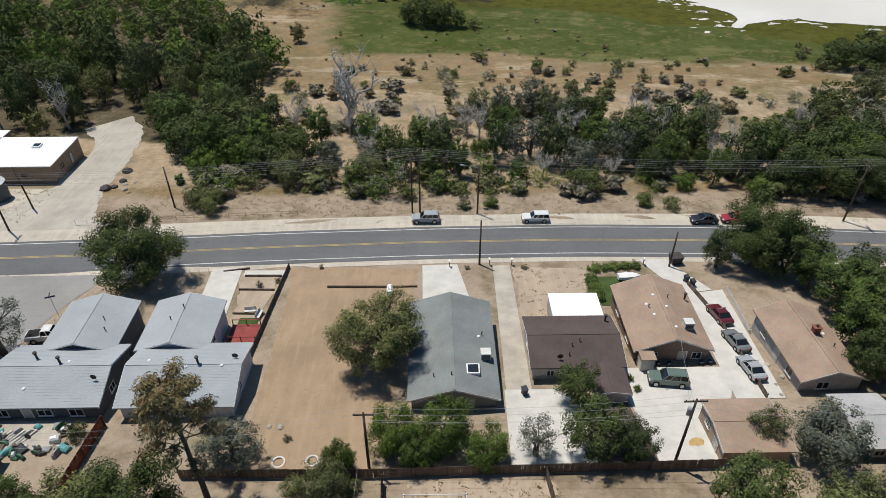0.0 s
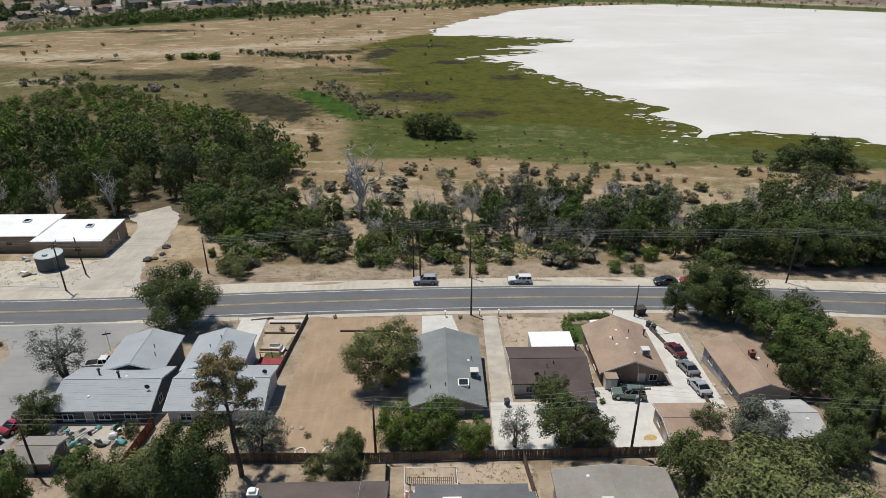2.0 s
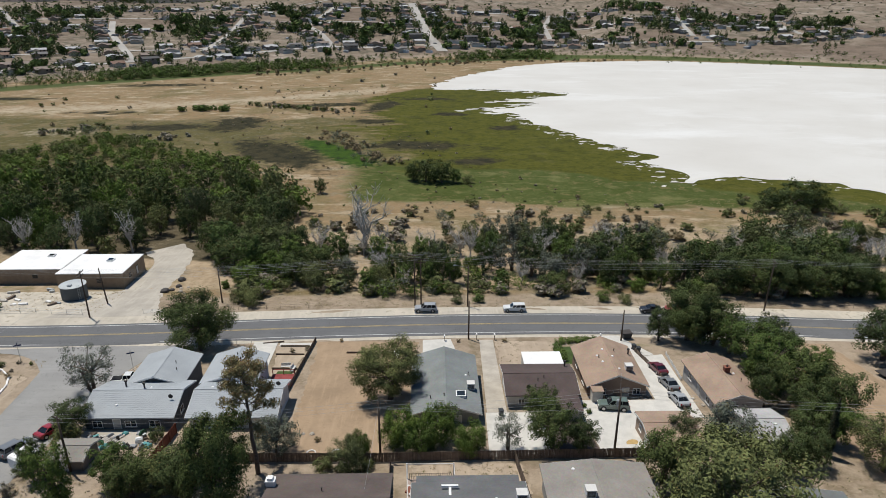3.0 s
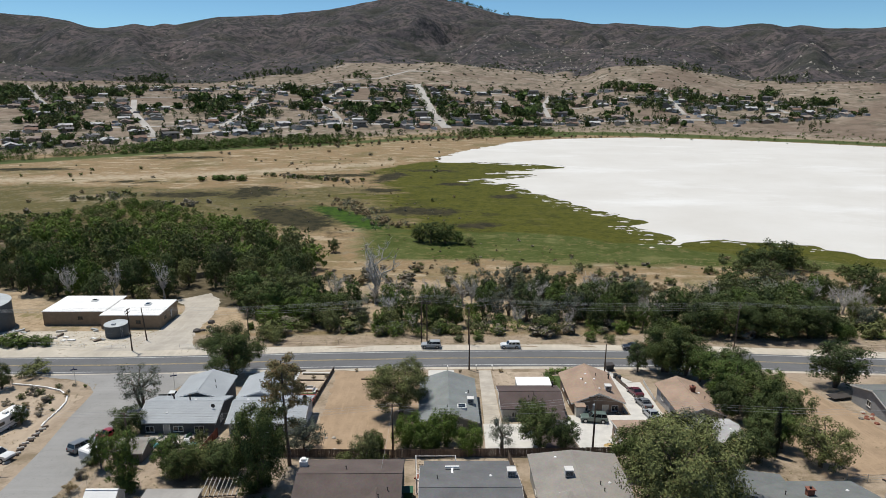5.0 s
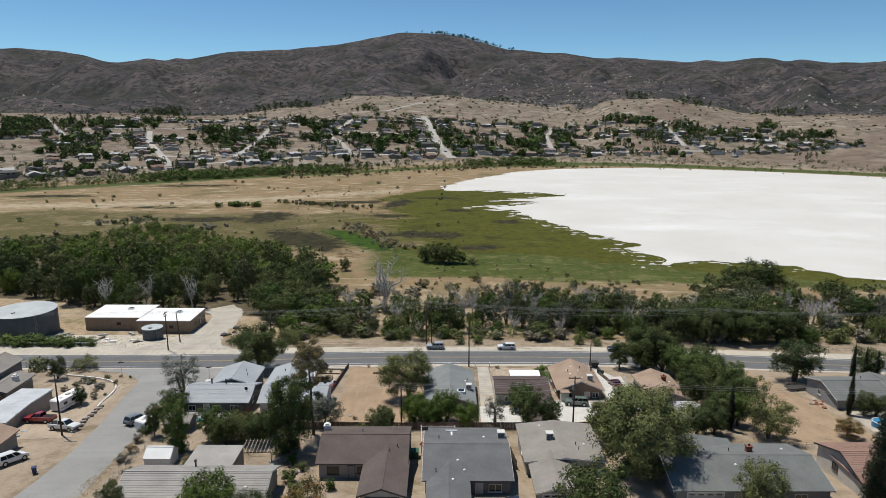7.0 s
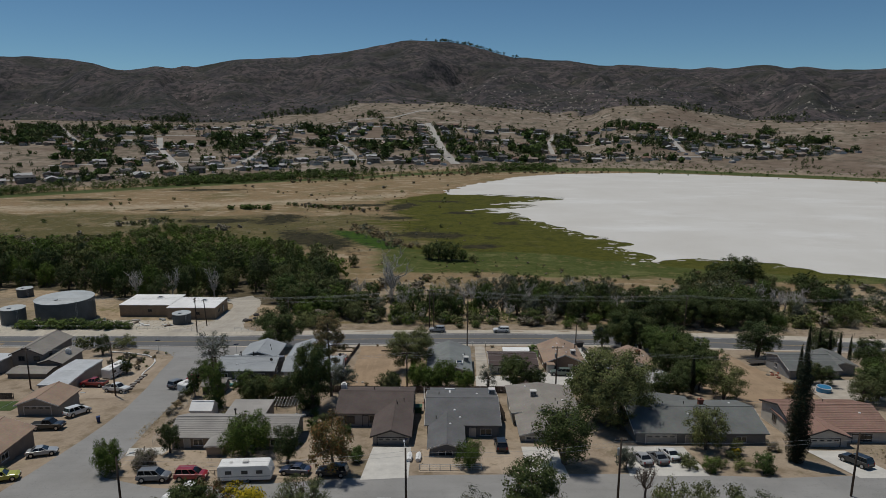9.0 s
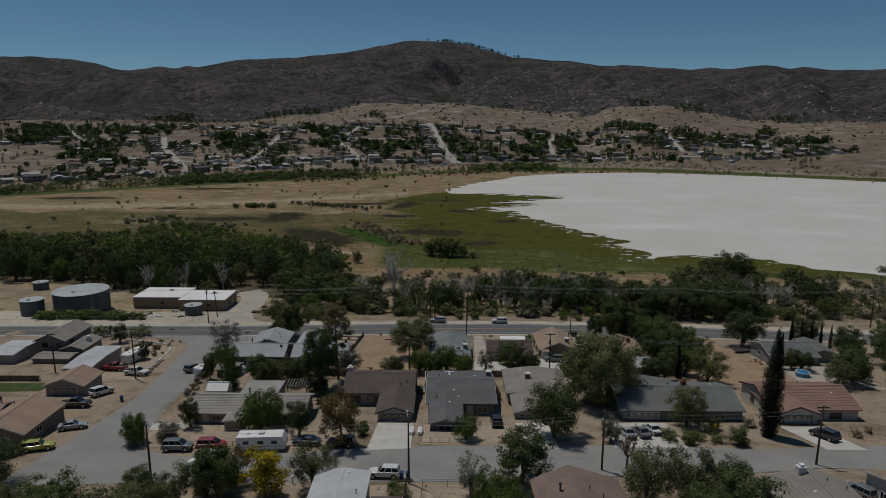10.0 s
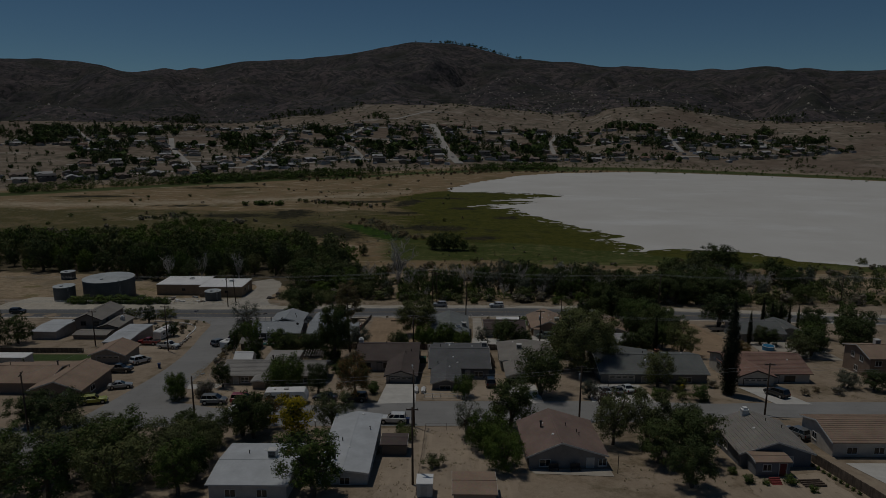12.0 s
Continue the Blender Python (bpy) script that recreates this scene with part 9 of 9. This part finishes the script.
simple("skip", 30.0, -0.6, 8, "dark steel refuse skip beside the road", "skip", [("body", Shape().rings([[(-0.7, -0.6, 0.1), (0.7, -0.6, 0.1), (0.7, 0.6, 0.1), (-0.7, 0.6, 0.1)], [(-0.9, -0.75, 1.3), (0.9, -0.75, 1.3), (0.9, 0.75, 1.3), (-0.9, 0.75, 1.3)]]), MAT_PLASTIC), ("lid", Shape().box(-0.95, -0.8, 1.3, 0.95, 0.8, 1.38), MAT_DARKTRIM)], lift=0.08)
simple("bin_store", -11.2, -51.6, 0, "dark green slatted bin store", "storage box", [("body", Shape().box(-0.9, -0.7, 0, 0.9, 0.7, 1.2), MAT_GREENBIN), ("lid", Shape().box(-0.95, -0.75, 1.2, 0.95, 0.75, 1.28), MAT_GREENBIN)])
# round white planters half sunk in the dirt lot
for x, y in ((-23.1, -38.1), (-19.7, -38.0)):
    n_ = 20
    ring = lambda r, z: [(r * math.cos(6.28319 * k / n_), r * math.sin(6.28319 * k / n_), z) for k in range(n_)]
    s = Shape()
    for a, b, za, zb in ((0.70, 0.70, 0, 0.10), (0.70, 0.53, 0.10, 0.10), (0.53, 0.53, 0.10, 0.0)):
        s.rings([ring(a, za), ring(b, zb)], cap=False)
    simple("planter_ring", x, y, 0, "round whitewashed stone ring in the dirt", "planter", [("ring", s, MAT_TRIM)], "planter rings", 0.05)
simple("propane_tank", -13.3, -8.0, 90, "white propane tank lying in the front yard", "gas tank", [("body", Shape().rings([[(u, r * math.cos(a), 0.65 + r * math.sin(a)) for a in np.arange(0, 6.2, 0.52)] for u, r in ((-1.1, 0.15), (-0.95, 0.38), (-0.7, 0.45), (0.7, 0.45), (0.95, 0.38), (1.1, 0.15))]), MAT_WHITE), ("foot", Shape().box(-0.6, -0.3, 0, -0.45, 0.3, 0.3), MAT_METAL), ("foot", Shape().box(0.45, -0.3, 0, 0.6, 0.3, 0.3), MAT_METAL)], lift=0.05)
simple("boat", 21.6, -5.0, 4, "small white covered boat on the lawn", "boat", [("hull", Shape().rings([[(u, w * math.cos(a), 0.55 + h * math.sin(a)) for a in (3.5, 4.2, 4.71, 5.3, 5.95, 6.9, 7.85, 8.8)] for u, w, h in ((-1.6, 0.62, 0.4), (-0.5, 0.75, 0.45), (0.8, 0.65, 0.42), (1.8, 0.12, 0.2))]), MAT_WHITE)], lift=0.1)
simple("above_ground_pool", 73.4, -38.2, 0, "round blue above-ground pool", "pool", [("wall", Shape().tube((0, 0, 0), (0, 0, 1.0), 1.4, n=28), MAT_POOL), ("rim", Shape().tube((0, 0, 1.0), (0, 0, 1.05), 1.46, n=28), MAT_WHITE), ("water", Shape().tube((0, 0, 1.05), (0, 0, 1.062), 1.32, n=28), MAT_POOL)], lift=0.1)
# jumble behind the metal-roofed houses
jr = random.Random(6)
for k in range(58):
    x, y = jr.uniform(-54.8, -45.6), jr.uniform(-37.0, -32.6)
    w, d, h = 0.15 + 0.55 * jr.random() ** 2, 0.12 + 0.4 * jr.random() ** 2, jr.uniform(0.15, 0.7)
    s = Shape().rings([[(-w, -d, 0), (w, -d, 0), (w, d, 0), (-w, d, 0)], [(-w * 0.9, -d * 0.85, h * 0.7), (w, -d * 0.9, h * 0.7), (w * 0.9, d, h * 0.7), (-w, d * 0.9, h * 0.7)], [(-w * 0.5, -d * 0.5, h), (w * 0.6, -d * 0.4, h), (w * 0.5, d * 0.6, h), (-w * 0.6, d * 0.5, h)]])
    simple("junk_item", x, y, jr.uniform(0, 180), jr.choice(("worn discarded box standing in the yard", "weathered crate among yard clutter", "battered household container kept outdoors")), "junk", [("body", s, jr.choice((MAT_TARP, MAT_WHITE, MAT_FENCE, MAT_METAL, MAT_PLASTIC, MAT_DARKTRIM, MAT_TEAL, MAT_GREENBIN)))], "yard junk", 0.06)
for k in range(9):
    x, y = -54 + k * 0.45, -34.4 + 0.1 * (k % 3)
    simple("plank", x, y, 62 + jr.uniform(-6, 6), "grey weathered plank leaning in the yard", "plank", [("plank", Shape().box(-1.1, -0.1, 0.05, 1.1, 0.1, 0.11), MAT_DEAD)], "planks", 0.1)
simple("deck", -31.6, -17.2, 0, "small red-painted wooden deck", "deck", [("floor", Shape().box(-1.9, -1.7, -0.4, 1.9, 1.7, 0.35), MAT_REDDECK)] + [("post", Shape().box(u - 0.05, v - 0.05, 0.35, u + 0.05, v + 0.05, 1.3), MAT_REDDECK) for u in (-1.8, 0, 1.8) for v in (-1.6, 1.6)] + [("rail", Shape().box(-1.85, v - 0.04, 1.22, 1.85, v + 0.04, 1.3), MAT_REDDECK) for v in (-1.6, 1.6)], lift=0.1)
for x, y, t in ((-32.0, -12.2, 5), (-30.6, -13.0, 80)):
    simple("garden_bench", x, y, t, "pale garden bench in the front yard", "bench", [("seat", Shape().box(-0.8, -0.25, 0.4, 0.8, 0.25, 0.46), MAT_TRIM), ("back", Shape().box(-0.8, 0.22, 0.5, 0.8, 0.28, 0.95), MAT_TRIM), ("leg", Shape().box(-0.75, -0.22, 0, -0.67, 0.22, 0.4), MAT_TRIM), ("leg", Shape().box(0.67, -0.22, 0, 0.75, 0.22, 0.4), MAT_TRIM)], "benches", 0.05)
for x0, y0, x1, y1 in ((-29.6, -3.1, -35, -3.0), (-29.9, -6.8, -35.0, -6.6), (-30.0, -12.6, -34.4, -12.4), (-12.6, -6.4, -22.4, -6.2), (-9.4, -6.3, -12.6, -6.4), (-34.8, -0.9, -38.6, -1.6)):
    L = math.dist((x0, y0), (x1, y1))
    simple("timber_edge", x0, y0, math.degrees(math.atan2(y1 - y0, x1 - x0)), "low timber edging along a yard bed", "edging", [("beam", Shape().box(0, -0.09, 0, L, 0.09, 0.32), MAT_FENCE)], "timber edging", 0.0)
# curved white border of the corner yard
arc = [(-92, -8.4), (-88, -9.2), (-84, -10.4), (-80.4, -12.0), (-77.6, -14.6), (-76.0, -17.8), (-75.2, -21.5), (-74.8, -25.0), (-74.2, -28.5)]
ln = polyline(arc, 1.2)
for a, b in zip(ln, ln[1:]):
    simple("border_stone", a[0], a[1], math.degrees(math.atan2(b[1] - a[1], b[0] - a[0])), "whitewashed border kerb round the yard", "kerb stone", [("stone", Shape().box(0.03, -0.13, -0.1, math.dist(a, b) - 0.03, 0.13, 0.34), MAT_WHITE if jr.random() < 0.6 else MAT_TRIM)], "border stones")
for k in range(16):
    x, y = -73.4 + 0.12 * k + jr.uniform(-0.3, 0.3), -29 - 0.85 * k + jr.uniform(-0.2, 0.2)
    simple("log", x, y, jr.uniform(0, 60), "short cut log beside the yard", "log", [("log", Shape().tube((-0.5, 0, 0.2), (0.5, 0, 0.2), 0.2, n=8), MAT_DEAD if k % 2 else MAT_BARK)], "cut logs")
for k in range(34):
    x, y = -8.3 + jr.gauss(0, 0.85), -46.6 + jr.gauss(0, 1.3)
    if -9.8 < x < -4.6 and -50.5 < y < -44.6:
        simple("scrap", x, y, jr.uniform(0, 180), "reddish board offcut heaped on the patio", "scrap", [("scrap", Shape().box(-jr.uniform(0.3, 0.8), -0.14, 0, jr.uniform(0.3, 0.8), 0.14, jr.uniform(0.06, 0.3)), jr.choice((MAT_PINKPAVE, MAT_BRICK, MAT_TRIM, MAT_DEAD)))], "patio scraps", 0.06)
for k in range(12):
    x, y = -84.5 + jr.uniform(-2, 6), -43.6 + jr.uniform(-2, 2.5)
    simple("scrap", x, y, jr.uniform(0, 180), "scrap wood and metal on bare dirt", "scrap", [("scrap", Shape().box(-jr.uniform(0.3, 1.0), -0.2, 0, jr.uniform(0.3, 1.0), 0.25, jr.uniform(0.1, 0.5)), jr.choice((MAT_FENCE, MAT_METAL, MAT_DEAD)))], "scrap")


for k in range(26):
    x, y = jr.uniform(-90, -76), jr.uniform(-27, -8)
    if (x + 79.8) ** 2 + (y + 28.4) ** 2 > 20:
        plant(jr.choice(("bush_grey", "shrub", "dry", "bush_dark")), x, y, jr.uniform(0.4, 1.2), "in the corner yard's beds", 1.2, "yard shrubs")
for k in range(34):      # scrap round the tanks and the block building
    x, y = jr.choice((-113, -96, -90, -131, -106)) + jr.gauss(0, 3.4), jr.uniform(17, 27)
    if math.hypot(x + 123.8, y - 27.6) > 9.6 and math.hypot(x + 85.4, y - 21.6) > 3.4 and math.hypot(x + 135, y - 19.8) > 4.2:
        simple("scrap", x, y, jr.uniform(0, 180), "scrap wood and metal on bare dirt", "scrap", [("scrap", Shape().box(-jr.uniform(0.3, 1.4), -0.25, 0, jr.uniform(0.3, 1.4), 0.3, jr.uniform(0.1, 0.5)), jr.choice((MAT_FENCE, MAT_METAL, MAT_DEAD, MAT_WHITE)))], "scrap")


def boulder(x, y, r, label, mat=MAT_ROCK, name="boulder"):
    q = np.random.RandomState(int(abs(x * 13 + y * 7)) % 9999)
    loops = [[(r * k * math.cos(a) * q.uniform(0.8, 1.15), r * k * math.sin(a) * q.uniform(0.8, 1.15), z * r) for a in np.arange(0, 6.2, 0.785)] for k, z in ((0.85, -0.2), (1.0, 0.2), (0.85, 0.5), (0.4, 0.75))]
    simple(name, x, y, 0, label, "rock", [("rock", Shape().rings(loops), mat)], "rocks")


for x, y, r in ((-67.4, 25.5, 1.1), (-66.2, 26.4, 0.7), (-66.3, 32.9, 1.0), (-65.6, 28.9, 0.8), (-64.6, 27.6, 0.5), (-63.8, 25.2, 0.6), (-62.6, 24.0, 0.4), (-63.2, 28.4, 0.4)):
    boulder(x, y, r, "dark rock at the edge of the drive", MAT_DARKTRIM if r > 0.65 else MAT_ROCK)
for k in range(14):
    boulder(70 + jr.gauss(0, 1.2), -25.6 + jr.gauss(0, 1.4), jr.uniform(0.25, 0.5), "broken brick rubble heaped on the lot", MAT_BRICK if k % 3 else MAT_ROCK, "rubble")
for k in range(10):
    boulder(-24 + jr.gauss(0, 0.5) if k < 2 else 32.6 + jr.gauss(0, 0.9), -33.3 if k < 2 else -27 + jr.gauss(0, 2.5), jr.uniform(0.25, 0.45), "small rock in the yard")
for k in range(18):
    boulder(jr.uniform(17, 24.5), -2.9 + jr.uniform(-0.5, 0.3), jr.uniform(0.1, 0.2), "small pale rock in a bed")
# trailer frame and white pipe
simple("flatbed_trailer", 69.6, -17.0, 12, "low flatbed trailer on the dirt lot", "trailer", [("bed", Shape().box(-2.2, -1.0, 0.55, 2.2, 1.0, 0.68), MAT_DARKTRIM), ("wheel", Shape().tube((-0.4, -1.12, 0.32), (-0.4, -0.92, 0.32), 0.32, n=12), MAT_RUBBER), ("wheel", Shape().tube((-0.4, 0.92, 0.32), (-0.4, 1.12, 0.32), 0.32, n=12), MAT_RUBBER), ("tongue", Shape().tube((2.2, 0, 0.6), (3.4, 0, 0.5), 0.06, n=6), MAT_DARKTRIM)], lift=0.05)
simple("storage_tub", -56.7, 41.0, -18, "white trough lying among the weeds", "trough", [("tub", Shape().rings([[(-1.5, -0.4, 0.1), (1.5, -0.4, 0.1), (1.5, 0.4, 0.1), (-1.5, 0.4, 0.1)], [(-1.6, -0.5, 0.7), (1.6, -0.5, 0.7), (1.6, 0.5, 0.7), (-1.6, 0.5, 0.7)]]), MAT_WHITE)])
for x, y in ((-11.4, -72.9), (-10.0, -72.9)):
    simple("jet_ski", x, y, 88, "covered white jet ski on the side yard", "jet ski", [("hull", Shape().rings([[(u, w * math.cos(a), 0.45 + h * math.sin(a)) for a in (3.4, 4.2, 4.71, 5.2, 6.0, 6.9, 7.85, 8.8)] for u, w, h in ((-1.2, 0.42, 0.3), (0, 0.5, 0.55), (0.6, 0.42, 0.4), (1.3, 0.08, 0.15))]), MAT_WHITE)], "jet skis", 0.04)
house("white arched fabric shed in the yard", -50.6, -54.0, [Block(-52.6, -55.6, -48.6, -52.4, 1.7, "gx", 0.7, 0.1)], (0.7, 0.7, 0.69), "white", name="fabric_shed", category="shed", group="sheds")
# garden furniture on the concrete and street signs
for x, y in ((26.5, -23.9), (25.4, -24.0), (21.4, -24.1), (20.1, -24.0)):
    simple("plant_pot", x, y, 0, "dark flower pot against the house wall", "plant pot", [("pot", Shape().tube((0, 0, 0), (0, 0, 0.45), 0.2, 0.28, 10), MAT_PLASTIC)], "plant pots", 0.09)
simple("oil_stain_mat", 20.4, -36.4, 20, "straw mat lying on the concrete", "mat", [("mat", Shape().rings([[(0.9 * math.cos(a), 0.6 * math.sin(a), z) for a in np.arange(0, 6.2, 0.6)] for z in (0.0, 0.03)]), plain("straw_mat", (0.48, 0.33, 0.14), 0.95, 0, 0.15, 2.0))], lift=0.09)
for x, y, lab in ((-58.0, -12.2, "pair of blue street name blades on a post"), (-79.2, -8.6, "traffic sign on a thin post")):
    simple("street_sign", x, y, 20, lab, "sign", [("post", Shape().tube((0, 0, 0), (0, 0, 3.6), 0.035, n=6), MAT_METAL), ("blade", Shape().box(-0.6, -0.01, 3.2, 0.6, 0.01, 3.45), MAT_BLUEBIN), ("blade", Shape().box(-0.01, -0.6, 3.5, 0.01, 0.6, 3.75), MAT_BLUEBIN)], "street signs")
for x, y in ((4.9, -0.7), (1.5, -0.6), (-4.6, -1.0), (25.0, -1.0), (9.6, -92.2), (-27.0, -92.0)):
    simple("mailbox", x, y, 0, "white mailbox on a wooden post", "mailbox", [("post", Shape().box(-0.05, -0.05, 0, 0.05, 0.05, 1.0), MAT_FENCE), ("box", Shape().box(-0.12, -0.26, 1.0, 0.12, 0.26, 1.25), MAT_WHITE)], "mailboxes", 0.02)
# gardens of the nearest houses
for k in range(9):
    plant("bush_dark", 46.6 + 0.17 * k, -105.8 - 1.05 * k, 0.55, "in a row along the garden fence", 1.1, "border shrubs")
for x, y, h in ((40.6, -111.4, 1.3), (42.4, -113.6, 0.9), (35.2, -111.2, 1.2), (34.2, -108.4, 1.0), (37.2, -111.6, 0.8)):
    plant("bush_dark", x, y, h, "clipped beside the porch", 1.4, "porch shrubs")
for k in range(4):
    simple("timber_edge", 42.0, -110.6 - 0.55 * k, 4, "low timber step edging in the garden", "edging", [("beam", Shape().box(0, -0.08, 0, 3.0, 0.08, 0.3), MAT_FENCE)], "timber edging")
for k in range(4):
    simple("porch_step", 38.7, -110.7 - 0.3 * k, 3, "dark red painted porch step", "step", [("tread", Shape().box(-0.7, -0.15, -0.3, 0.7, 0.15, 0.62 - 0.17 * k), MAT_REDDECK)], "porch steps")
for x, y in ((9.6, -107.9), (12.6, -107.9)):
    simple("garden_bench", x, y, 6, "dark garden bench against the house wall", "bench", [("seat", Shape().box(-0.7, -0.25, 0.4, 0.7, 0.25, 0.46), MAT_DARKTRIM), ("back", Shape().box(-0.7, 0.22, 0.46, 0.7, 0.28, 0.95), MAT_DARKTRIM), ("leg", Shape().box(-0.66, -0.22, 0, -0.6, 0.22, 0.4), MAT_DARKTRIM), ("leg", Shape().box(0.6, -0.22, 0, 0.66, 0.22, 0.4), MAT_DARKTRIM)], "benches", 0.06)
simple("garden_post", 18.3, -108.6, 0, "thin dark post standing in the yard", "post", [("post", Shape().tube((0, 0, -0.2), (0, 0, 2.6), 0.05, n=6), MAT_POLE)])
# open timber frame and odds and ends in the yard behind the corrugated roof
arbour = [("post", Shape().box(u - 0.06, v - 0.06, -0.3, u + 0.06, v + 0.06, 2.2), MAT_FENCE) for u in (-2.2, 2.2) for v in (-1.8, 1.8)]
arbour += [("beam", Shape().box(-2.4, v - 0.05, 2.2, 2.4, v + 0.05, 2.36), MAT_FENCE) for v in (-1.8, 1.8)]
arbour += [("rafter", Shape().box(-2.3 + 0.575 * k - 0.03, -2.1, 2.36, -2.3 + 0.575 * k + 0.03, 2.1, 2.48), MAT_DEAD) for k in range(9)]
simple("pergola", -35.6, -52.6, 4, "weathered open timber pergola frame", "pergola", arbour)
for k in range(16):
    x, y = jr.uniform(-33.5, -27.0), jr.uniform(-58.5, -50.5)
    w, h = 0.12 + 0.4 * jr.random() ** 2, jr.uniform(0.12, 0.5)
    s = Shape().rings([[(-w, -w, 0), (w, -w, 0), (w, w, 0), (-w, w, 0)], [(-w * 0.8, -w * 0.9, h), (w * 0.9, -w * 0.8, h), (w * 0.8, w * 0.9, h), (-w * 0.9, w * 0.8, h)]])
    simple("junk_item", x, y, jr.uniform(0, 180), "worn discarded box standing in the yard", "junk", [("body", s, jr.choice((MAT_TARP, MAT_WHITE, MAT_FENCE, MAT_METAL, MAT_DARKTRIM)))], "yard junk")
